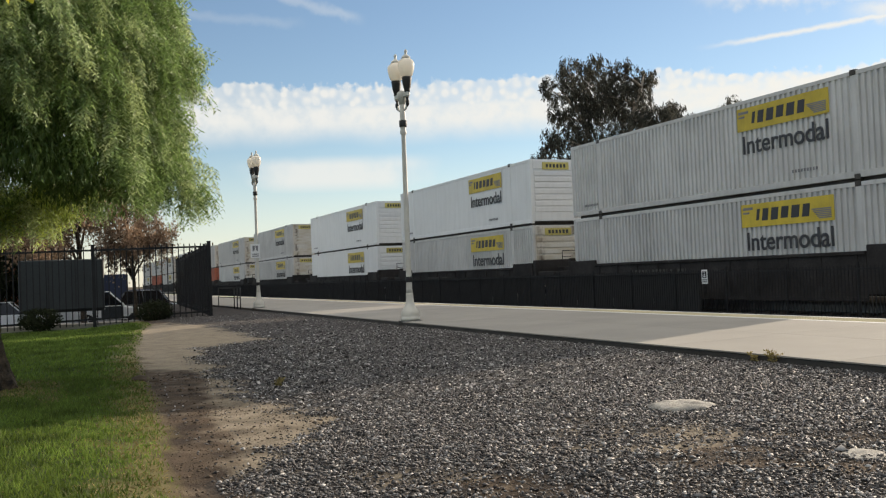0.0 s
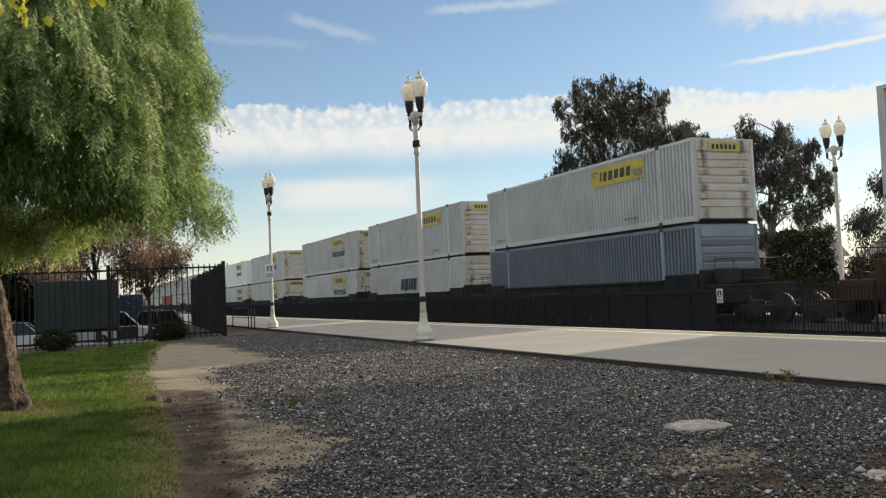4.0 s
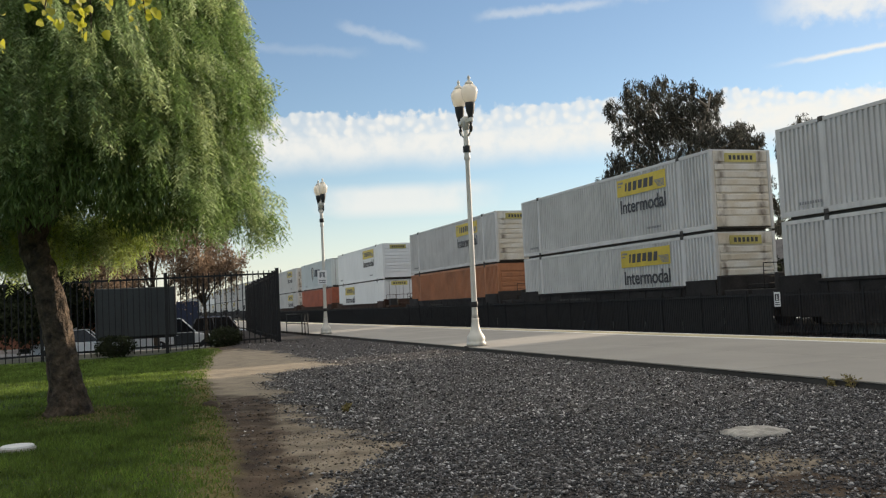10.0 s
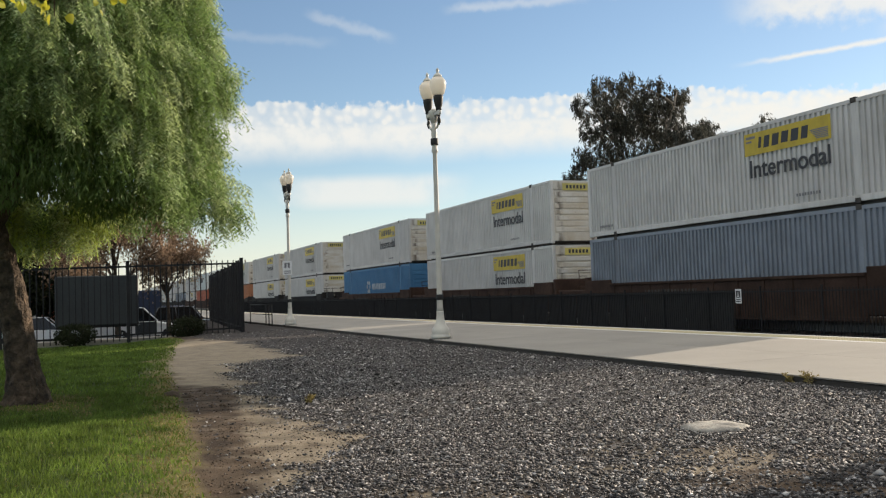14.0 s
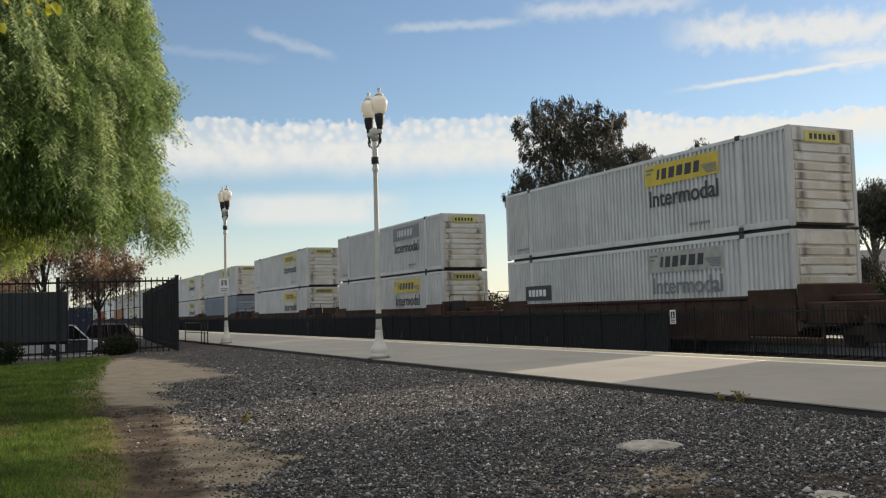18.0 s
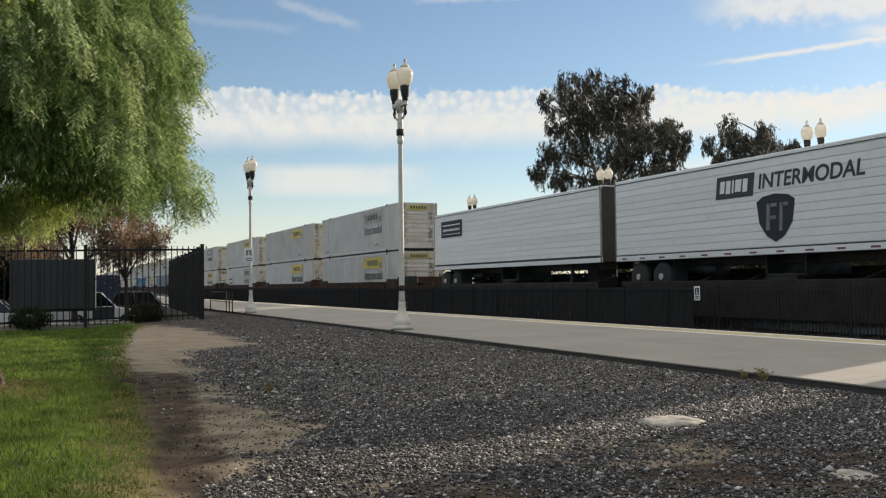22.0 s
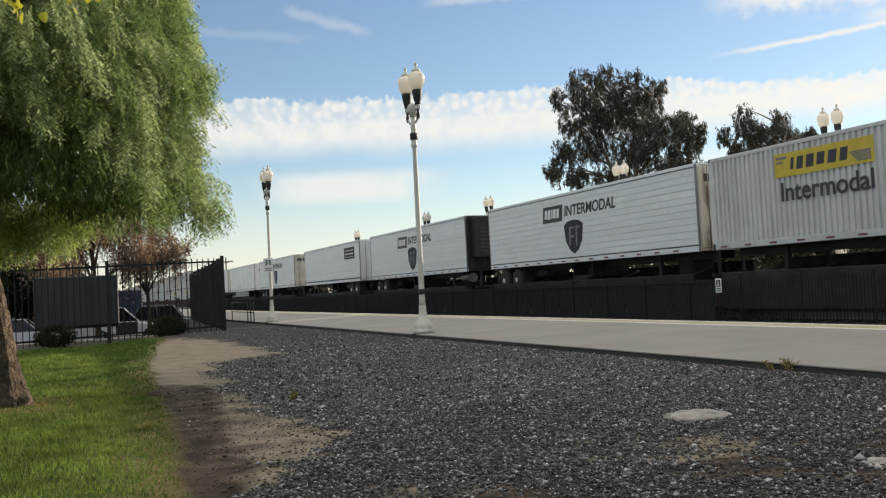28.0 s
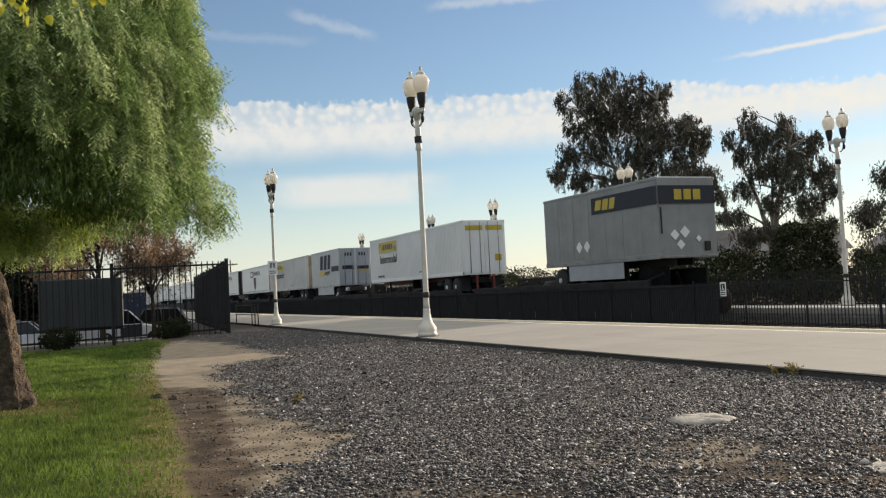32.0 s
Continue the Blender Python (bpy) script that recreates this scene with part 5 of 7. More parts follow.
        zz = T_LOW + 1.45
        for x, w in ((2.9, 0.85), (4.1, 0.85), (5.3, 0.75)):
            flat(st, x, x + w, zz, zz + 1.15, lean=0.25)
        part("name_shape", st, M["navy"], tr, "large dark blue name")
        yb = Shape()
        flat(yb, 2.6, 4.3, zz - 0.45, zz - 0.15, lean=0.08)
        part("yellow_bar", yb, M["yellow"], tr)
        put("lettering", word("Freight", 0.5, M["navy"], shear=0.2), tr, 4.45, -0.006, zz - 0.45)
        db = Shape()
        flat(db, 6.5, 8.6, T_LOW + 1.2, T_LOW + 1.62)
        part("dark_board", db, M["navy"], tr)
        e1 = length + 0.016
        rear = Shape().box(e1, e1 + 0.006, 0.25, 1.15, T_LOW + 1.3, T_LOW + 1.6).box(e1, e1 + 0.006, 1.45, 2.4, T_LOW + 1.3, T_LOW + 1.55)
        for y in (0.45, 1.6):
            for q in range(3):
                rear.box(e1, e1 + 0.006, y + 0.22 * q, y + 0.22 * q + 0.13, T_TOP - 0.62, T_TOP - 0.36)
        part("rear_name", rear, M["navy"], tr)
        part("rear_stripe", Shape().box(e1, e1 + 0.006, 1.45, 2.4, T_LOW + 1.12, T_LOW + 1.22), M["yellow"], tr)
        part("centre_post", Shape().box(e1, e1 + 0.03, WIDE / 2 - 0.05, WIDE / 2 + 0.05, T_LOW + 0.1, T_TOP - 0.1), M["box_pale"], tr)
        for y in (0.45, 1.75):
            lampbox = part("light_box", Shape().box(length - 0.02, length + 0.03, y, y + 0.4, 1.62, 1.86, 0.015), M["sign_white"], tr)
            part("tail_light", Shape().rod((length + 0.03, y + 0.2, 1.74), (length + 0.045, y + 0.2, 1.74), 0.07, n=12), M["red"], lampbox)
    elif look_of == "aged":
        db = Shape()
        flat(db, 4.0, length, T_TOP - 0.98, T_TOP - 0.32)
        db.box(length + 0.016, length + 0.022, 0.06, WIDE - 0.06, T_TOP - 0.98, T_TOP - 0.32)
        band = part("dark_band", db, M["navy"], tr, "dark band round the corner")
        lt = name_bars(4.25, T_TOP - 0.86, 0.42, (0.42, 0.4, 0.36), gap=0.1, lean=0.12)
        lt.v = [(p[0], p[1] - 0.006, p[2]) for p in lt.v]
        for i in range(3):
            y = 0.75 + 0.42 * i
            lt.box(length + 0.022, length + 0.03, y, y + 0.32, T_TOP - 0.84, T_TOP - 0.46)
        part("name_block", lt, M["yellow"], band)["kind"] = "stuff"
        pl = Shape()
        for x in (2.9, 3.5):
            pl.rod((x, -0.006, T_LOW + 0.75), (x, 0.01, T_LOW + 0.75), 0.24, n=4, smooth=False)
        part("warning_placard", pl, M["sign_white"], tr)
        for y, z, r in ((0.7, 0.85, 0.2), (1.15, 0.95, 0.22), (0.95, 0.5, 0.18), (1.75, 0.7, 0.12)):
            part("placard", Shape().rod((length - 0.01, y, T_LOW + z), (length + 0.012, y, T_LOW + z), r, n=4, smooth=False), M["sign_white"], tr)
        part("plug_box", Shape().box(length - 0.02, length + 0.06, 2.0, 2.25, T_LOW + 0.25, T_LOW + 0.6, 0.02), M["lamp_black"], tr)
        part("nose_rail", Shape().box(length - 0.1, length + 0.03, 0.02, WIDE - 0.02, T_LOW, T_LOW + 0.1, 0.02), M["steel"], tr)
        part("exhaust_stain", Shape().box(length + 0.0, length + 0.012, 0.12, 0.18, T_LOW + 0.9, T_TOP - 1.1), M["rust"], tr)
    elif look_of in ("box", "chassis"):
        hauler_sign(tr, 2.0 if look_of == "chassis" else 3.0, T_LOW + 1.1, text=True)
        if look_of == "chassis":
            yb = Shape().box(length + 0.016, length + 0.022, 0.2, 1.22, T_TOP - 0.55, T_TOP - 0.28).box(length + 0.016, length + 0.022, 1.4, 2.4, T_TOP - 0.55, T_TOP - 0.28)
            yb.box(length + 0.016, length + 0.022, 1.9, 2.3, T_LOW + 0.75, T_LOW + 1.1)
            part("end_board", yb, M["yellow"], tr)
            put("lettering", word("TOP LIFT ONLY", 0.20, M["ink"], bold=0.004), tr, 1.6, -0.006, T_LOW + 0.32)
        put("code_bars", SIGNS["code_bars"], tr, 9.5, 0, T_LOW + 0.4)
    elif look_of == "skirt":
        pl = Shape()
        for x in (12.4, 13.5):
            pl.rod((x - 6.5, -0.006, T_LOW + 0.6), (x - 6.5, 0.01, T_LOW + 0.6), 0.2, n=4, smooth=False)
        part("warning_placard", pl, M["board_faded"], tr)
        for i in range(7):
            part("name_block", Shape().box(length + 0.0, length + 0.006, 0.5 + 0.22 * i, 0.64 + 0.22 * i, T_TOP - 0.9, T_TOP - 0.65), M["navy"], tr)
        arc = Shape()
        for i in range(8):
            t = -0.9 + 0.25 * i
            arc.rod((length, 1.75 + 0.5 * math.cos(t), T_TOP - 0.85 + 0.42 * math.sin(t)), (length + 0.008, 1.75 + 0.5 * math.cos(t), T_TOP - 0.85 + 0.42 * math.sin(t)), 0.075, n=8, smooth=False)
        part("arc_mark", arc, M["ink_grey"], tr)
        for y in (0.9, 1.45):
            part("paper_box", Shape().box(length - 0.01, length + 0.03, y, y + 0.22, T_TOP - 0.42, T_TOP - 0.14, 0.01), M["lamp_black"], tr)
        part("red_mark", Shape().box(length, length + 0.006, 1.25, 1.55, T_LOW + 0.55, T_LOW + 0.85), M["red"], tr)
        part("hose_box", Shape().box(length - 0.02, length + 0.07, 1.95, 2.25, T_LOW + 0.3, T_LOW + 0.62, 0.02), M["lamp_black"], tr)
    moving.append((tr, x0, 0.0, TRAIN_Y))
    spine_car(x0 - (8.3 if look_of == "aged" else 0.0), 16.4 if length < 10 else length)


trailer(349.7, LONG, "wide", False, "white ribbed road trailer with a dark navy name board", dark_end=True)
trailer(366.8, LONG, "prime", False, "white road trailer with a dark shield and lettering")
trailer(384.6, LONG, "skirt", False, "white panelled road trailer with a side skirt")
trailer(403.7, LONG, "prime", False, "white road trailer with a dark shield, grimy doors")
trailer(423.8, LONG, "wide", True, "white ribbed road trailer with a dark name board at its rear")
trailer(442.5, LONG, "prime", False, "white road trailer with a dark shield and black rear", dark_end=True, cooler=0.8)
trailer(461.5, LONG, "prime", False, "white road trailer with a dark shield and rusty end")
trailer(478.3, LONG, "box", True, "cream corrugated container on a trailer chassis with rusty posts", "container_trailer")
trailer(495.9, 8.8, "freight", True, "short silver road trailer with a large dark blue name")
trailer(512.7, LONG, "chassis", True, "white container on a red trailer chassis", "container_trailer")
trailer(538.0, 8.4, "aged", False, "short grey road trailer with a dark band and yellow strokes")


# ---- lamps ----
def street_lamp_model(m, label, group):
    lamp = thing("street_lamp", label, "lamp", m, group)
    base = Shape().lathe([(0.275, 0.0), (0.275, 0.07), (0.25, 0.09), (0.26, 0.13), (0.255, 0.20), (0.22, 0.25), (0.17, 0.31), (0.12, 0.42), (0.10, 0.58), (0.105, 0.60), (0.105, 0.64)], 24)
    base.v = [(x * 0.88, y * 0.88, z) for x, y, z in base.v]
    part("base", base, M["lamp_white"], lamp)
    part("footing", Shape().lathe([(0.30, -0.12), (0.30, 0.0)], 24, smooth=False), M["kerb"], lamp)
    part("band", Shape().lathe([(0.082, 0.90), (0.09, 0.91), (0.09, 1.02), (0.082, 1.03)], 20), M["lamp_black"], lamp)
    pole = Shape().lathe([(0.10, 0.64), (0.088, 0.75), (0.082, 1.2), (0.075, 2.6), (0.064, 4.35), (0.07, 4.37), (0.095, 4.40), (0.095, 4.45), (0.08, 4.5), (0.08, 4.75), (0.085, 4.8), (0.085, 4.88), (0.075, 4.92), (0.075, 5.35)], 20, flutes=0.04)
    pole.v = [(x * 0.86, y * 0.86, z) for x, y, z in pole.v]
    part("pole", pole, M["lamp_white"], lamp)
    part("collar", Shape().lathe([(0.088, 4.56), (0.098, 4.58), (0.098, 4.70), (0.088, 4.72)], 20), M["lamp_black"], lamp)
    arm = Shape().box(-0.33, 0.33, -0.05, 0.05, 5.24, 5.36, 0.02).lathe([(0.08, 5.10), (0.12, 5.30), (0.13, 5.36), (0.06, 5.42)], 14)
    for sx in (-0.275, 0.275):
        pts = [(sx * (0.35 + 0.65 * math.sin(t)), 0, 4.95 + 0.3 * (1 - math.cos(t))) for t in np.linspace(0, 1.5, 7)]
        arm.sweep(pts, [0.028] * 7, 6)
    part("arm", arm, M["lamp_white"], lamp)
    for sx in (-0.27, 0.27):
        h = Shape().lathe([(0.05, -0.02), (0.075, 0.0), (0.07, 0.05), (0.09, 0.09), (0.105, 0.16), (0.12, 0.26), (0.125, 0.33), (0.10, 0.35)], 18, at=(sx, 0, 5.36))
        holder = part("globe_holder", h, M["lamp_black"], lamp)
        g = Shape().lathe([(0.11, 0.0), (0.15, 0.04), (0.18, 0.12), (0.205, 0.23), (0.21, 0.31), (0.19, 0.36), (0.14, 0.41), (0.10, 0.43)], 22, at=(sx, 0, 5.70))
        part("globe", g, M["globe"], holder)
        cap = Shape().lathe([(0.10, 0.43), (0.115, 0.45), (0.10, 0.48), (0.06, 0.51), (0.03, 0.54), (0.03, 0.57), (0.045, 0.60), (0.02, 0.64), (0.005, 0.66)], 18, at=(sx, 0, 5.70))
        part("globe_cap", cap, M["lamp_white"], holder)
        fin = Shape().lathe([(0.012, -0.36), (0.04, -0.30), (0.05, -0.24), (0.03, -0.18), (0.045, -0.13)], 12, at=(sx, 0, 5.36))
        part("finial", fin, M["lamp_black"], lamp)
    for o in lamp.children_recursive:
        o.data.transform(Matrix.Diagonal((1.0, 1.0, 1.062, 1.0)))
    return lamp


lamp_a = street_lamp_model(pose(-21.15, 8.22, PLAT_Z + 0.01, 0, 0, 8), "cream two-globe street lamp standing on a platform", "platform lamps")
lamp_b = copy_thing(lamp_a, pose(-39.05, 8.22, PLAT_Z + 0.01, 0, 0, 8))
for far_x in (-23.4, -36.2, -50.7, -61.2, -78.2):
    copy_thing(lamp_a, pose(far_x, 24.45, 0.06, 0, 0, 8))


# ---- trees ----
def blades(rng, centres, dirs, length, width, count_mat, name, curl=0.0):
    """Narrow leaves, each a bent pair of faces, at the centres and along dirs."""
    n = len(centres)
    d = dirs / np.linalg.norm(dirs, axis=1)[:, None]
    side = np.cross(d, rng.normal(size=(n, 3)))
    side /= np.linalg.norm(side, axis=1)[:, None] + 1e-9
    ln = (length * rng.uniform(0.6, 1.3, n))[:, None]
    wd = (width * rng.uniform(0.7, 1.3, n))[:, None]
    a, b = centres, centres + d * ln
    mid = (a + b) / 2 + np.cross(side, d) * ln * 0.08
    v = np.stack([a, mid - side * wd / 2, b, mid + side * wd / 2], 1).reshape(-1, 3)
    k = np.arange(n)[:, None] * 4
    return big_mesh(name, v, k + np.array([0, 1, 2, 3]), count_mat)


def broad_leaves(rng, centres, dirs, size, mat, name):
    """Broad six-cornered leaves with a fold along the midrib."""
    n = len(centres)
    d = dirs / np.linalg.norm(dirs, axis=1)[:, None]
    side = np.cross(d, rng.normal(size=(n, 3)))
    side /= np.linalg.norm(side, axis=1)[:, None] + 1e-9
    up = np.cross(side, d)
    ln = (size * rng.uniform(0.6, 1.25, n))[:, None]
    tip = centres + d * ln
    cup = up * ln * 0.08
    a, b = centres + d * ln * 0.18, centres + d * ln * 0.58
    v = np.stack([centres, a - side * ln * 0.40 + cup, b - side * ln * 0.36 + cup, tip, b + side * ln * 0.36 + cup, a + side * ln * 0.40 + cup], 1).reshape(-1, 3)
    k = np.arange(n)[:, None, None] * 6
    return big_mesh(name, v, (k + np.array([[0, 1, 2, 3], [0, 3, 4, 5]])).reshape(-1, 4), mat)


def leaf_tones(mesh, tones, per):
    """Keep each leaf's tone of green, with its painted light and shade, on its corners."""
    at = mesh.attributes.new("tone", "FLOAT", "POINT")
    at.data.foreach_set("value", np.repeat(np.asarray(tones, dtype=np.float32), per))
    return mesh


def pepper_edge(z):
    """How far the crown reaches at each height."""
    return float(np.interp(z, (1.9, 2.6, 3.2, 3.7, 4.25, 5.1, 5.8, 6.8), (2.5, 2.66, 2.48, 2.28, 2.58, 2.42, 2.22, 1.5)))


def pepper_tree():
    rng = np.random.default_rng(5)
    tr = thing("pepper_tree", "drooping green pepper tree with a leaning brown trunk", "tree", pose(-12.75, -0.72, 0.0))
    trunk = Shape()
    pts = [(0.0, 0.0, -0.1), (0.0, 0.0, 0.12), (-0.02, -0.02, 0.4), (-0.02, -0.07, 0.9), (0.0, -0.15, 1.4), (0.0, -0.28, 1.9), (0.0, -0.42, 2.4), (0.0, -0.5, 3.0)]
    rad = [0.37, 0.29, 0.22, 0.185, 0.18, 0.185, 0.155, 0.12]
    qs = np.linspace(0, len(pts) - 1, 60)
    fine = [tuple(float(np.interp(q, range(len(pts)), [p[k] for p in pts])) for k in range(3)) for q in qs]
    trunk.sweep(fine, [float(np.interp(q, range(len(rad)), rad)) for q in qs], 56)
    rough = []
    for x, y, z in trunk.v:
        k = 1 + 0.12 * noise.noise((x * 4, y * 4, z * 2.2)) + 0.17 * noise.noise((x * 13, y * 13, z * 6)) - 0.16 * abs(noise.noise((x * 26, y * 26, z * 13)))
        yc = -0.04 * z - 0.06 * z * z if z < 2.0 else -0.32 - 0.18 * (z - 2.0)
        rough.append((x * k, yc + (y - yc) * k, z))
    trunk.v = rough
    part("trunk", trunk, M["bark"], tr)
    for i in range(9):
        a = i * 0.78 + 0.3
        p = [(0, -0.42 + 0.02 * i, 2.1 + 0.1 * i)]
        for k in range(1, 6):
            q = k / 5
            p.append((math.cos(a) * 2.1 * q, -0.4 + math.sin(a) * 2.1 * q, 2.2 + 0.1 * i + 3.4 * q - 1.1 * q * q))
        part("limb", Shape().sweep(p, [0.13, 0.11, 0.085, 0.06, 0.04, 0.02], 8), M["bark"], tr)
    # tassels of hanging fronds over the crown, each a bundle that tapers to its foot
    cs, ds, tone = [], [], []
    tassels = []
    for i in range(680):
        z = rng.uniform(2.35, 6.7)
        a = rng.uniform(-0.55 * math.pi, 0.62 * math.pi) if i % 5 else rng.uniform(0, 2 * math.pi)
        lobe = 1.0 + 0.10 * noise.noise((math.cos(a) * 1.6, math.sin(a) * 1.6, z * 0.9))
        depth = 1.0 if i % 3 else rng.uniform(0.6, 0.9)
        r = pepper_edge(z) * lobe * depth * rng.uniform(0.88, 1.0) - 0.17
        tassels.append((r * math.cos(a), r * math.sin(a), z, a, rng.uniform(0.5, 1.3)))
    for i in range(90):
        z = rng.uniform(2.35, 6.2)
        a = 1.45 + rng.normal(0, 0.16)
        r = pepper_edge(z) - 0.12 + rng.normal(0, 0.09)
        tassels.append((r * math.cos(a), r * math.sin(a), z, a, rng.uniform(0.35, 0.8)))
    for i in range(150):
        tassels.append((rng.uniform(-2.1, -0.35), rng.uniform(-2.4, 1.3), rng.uniform(2.35, 2.95), rng.uniform(0, 6.28), rng.uniform(0.5, 1.0)))
    for i in range(90):
        a, z = rng.uniform(-1.3, 1.0), rng.uniform(3.45, 4.6)
        r = pepper_edge(z) * rng.uniform(0.86, 0.98) - 0.1
        tassels.append((r * math.cos(a), r * math.sin(a), z, a, rng.uniform(0.45, 0.85)))
    for tx, ty, tz, a, ln in tassels:
        near = tx > -0.3 and ty < 1.5
        # a dark hollow opens low on the near side
        gap = 3.1 + 0.35 * noise.noise((ty * 1.3, 3.0, 1.0))
        if near and tz < gap + 0.25 and rng.uniform() < 0.93:
            continue
        hem = gap - 0.2 if near and rng.uniform() < 0.8 else 1.66 if tx < -0.3 and ty < 0.9 else 1.92
        wide = rng.uniform(0.10, 0.24) * (0.7 + 0.3 * ln)
        # sunlight is put into the tone: palest low behind, paler on the near side
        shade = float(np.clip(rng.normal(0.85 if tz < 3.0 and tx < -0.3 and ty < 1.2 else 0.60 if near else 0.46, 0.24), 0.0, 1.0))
        lean = np.array([math.cos(a), math.sin(a)]) * rng.uniform(0.02, 0.22) + rng.normal(0, 0.05, 2)
        for j in range(int(7 + 70 * wide)):
            d = wide * math.sqrt(rng.uniform())
            b = rng.uniform(0, 2 * math.pi)
            x, y, z = tx + d * math.cos(b), ty + d * math.sin(b), tz - 0.5 * d - rng.uniform(0, 0.22) * ln
            drop = ln * rng.uniform(0.45, 1.0) * (1.05 - 0.5 * d / wide)
            foot = hem + 0.28 * min(1.0, max(0.0, y + 0.2)) + 0.5 * noise.noise((x * 1.5, y * 1.5, 2.0)) + rng.uniform(0, 0.35)
            m = max(4, int(drop / 0.0185))
            t = np.linspace(0, 1, m)
            sway = rng.normal(0, 0.05, 2)
            path = np.stack([x + lean[0] * np.sin(t * 1.5) + sway[0] * t * t, y + lean[1] * np.sin(t * 1.5) + sway[1] * t * t, z - drop * t], 1)
            path = path[path[:, 2] > foot]
            if len(path) < 2:
                continue
            sid = rng.normal(size=3)
            sid[2] = 0
            sid /= np.linalg.norm(sid)
            sg = np.where(np.arange(len(path)) % 2 == 0, 1.0, -1.0)[:, None]
            cs.append(path)
            ds.append(sid[None] * sg * 0.8 + np.array([0, 0, -0.62]) + rng.normal(0, 0.14, (len(path), 3)))
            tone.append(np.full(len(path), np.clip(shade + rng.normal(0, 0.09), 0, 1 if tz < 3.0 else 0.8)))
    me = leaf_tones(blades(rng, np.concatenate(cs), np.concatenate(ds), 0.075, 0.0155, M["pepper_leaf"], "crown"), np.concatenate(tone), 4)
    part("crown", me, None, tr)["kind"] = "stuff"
    # foliage and twigs that close the crown's inside; shade painted in below 3 m
    n = 120000
    a, z = rng.uniform(0, 2 * math.pi, n), 2.32 + 4.05 * rng.uniform(0, 1, n)
    reach = np.array([pepper_edge(v) for v in z]) - 0.42
    r = reach * np.sqrt(rng.uniform(0.08, 1, n))
    c = np.stack([r * np.cos(a), r * np.sin(a), z], 1)
    keep = ~((c[:, 0] > -0.2) & (c[:, 1] < 1.2) & (c[:, 2] < 2.5 + 0.15 * np.sin(c[:, 1] * 5.0)))
    keep &= c[:, 2] > 2.45 + 0.25 * wobble(c[:, 0], c[:, 1], 1.6)
    c = c[keep]
    d = rng.normal(0, 0.4, c.shape) + np.array([0, 0, -1.0])
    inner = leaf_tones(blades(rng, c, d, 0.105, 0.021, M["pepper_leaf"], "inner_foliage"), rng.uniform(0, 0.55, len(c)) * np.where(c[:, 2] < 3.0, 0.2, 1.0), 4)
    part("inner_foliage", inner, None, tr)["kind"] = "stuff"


pepper_tree()


def gum_tree(x, y, z, height, spread, seed, low=0.28, leaf=0.5, clumps=120, per=150, name="gum_tree", label="tall dark gum tree with ragged drooping foliage", mat="gum_leaf", bark="bark_pale", wide=0.13):
    """Trunk, limbs and a ragged crown of hanging leaf clumps with gaps between them."""
    rng = np.random.default_rng(seed)
    tr = thing(name, label, "tree", pose(x, y, z), "trees round the station")
    trunk = Shape()
    pts = [(0.02 * height * math.sin(2.2 * q + seed), 0.02 * height * math.cos(1.7 * q), height * 0.7 * q - 0.2) for q in np.linspace(0, 1, 8)]
    trunk.sweep(pts, [0.022 * height * (1 - 0.8 * q) for q in np.linspace(0, 1, 8)], 10)
    part("trunk", trunk, M[bark], tr)
    cs, ds = [], []
    tips = []
    for i in range(13):
        a = i * 2.4 + rng.uniform(-0.4, 0.4)
        h1 = (low + 0.12 + (0.95 - low - 0.12) * rng.uniform()) * height
        u = (h1 / height - low) / (1 - low)
        rr = spread * (0.45 + 0.5 * math.sin(math.pi * min(1.0, 0.25 + 0.72 * u))) * rng.uniform(0.55, 0.95)
        h0 = h1 * rng.uniform(0.45, 0.7)
        p0, p2 = np.array([0, 0, h0]), np.array([rr * math.cos(a), rr * math.sin(a), h1])
        p1 = p0 * 0.5 + p2 * 0.5 + np.array([0, 0, 0.06 * height])
        q = np.linspace(0, 1, 6)[:, None]
        path = (1 - q) ** 2 * p0 + 2 * q * (1 - q) * p1 + q ** 2 * p2
        part("limb", Shape().sweep(path.tolist(), [0.011 * height * (1 - 0.85 * k / 5) for k in range(6)], 6), M[bark], tr)
        tips += [path[3], path[4], path[5], path[5]]
    for k in range(clumps):
        c = tips[k % len(tips)] + rng.normal(0, 1, 3) * np.array([spread * 0.135, spread * 0.135, height * 0.045])
        r = math.hypot(c[0], c[1])
        if r > spread:
            c[:2] *= spread / r
        c[2] = min(c[2], height * (1.0 - 0.12 * (r / spread) ** 2) - 0.02 * height)
        m = int(per * rng.uniform(0.6, 1.3))
        sw = rng.uniform(0.6, 1.2)
        pts = c + rng.normal(0, 1, (m, 3)) * np.array([spread * 0.058, spread * 0.058, height * 0.03]) * sw
        pts[:, 2] -= rng.exponential(height * 0.035, m)
        cs.append(pts)
        ds.append(np.array([0, 0, -1.0]) + rng.normal(0, 0.5, (m, 3)))
    me = blades(rng, np.concatenate(cs), np.concatenate(ds), leaf, leaf * wide * 2, M[mat], "crown")
    part("crown", me, None, tr)["kind"] = "stuff"
    return tr


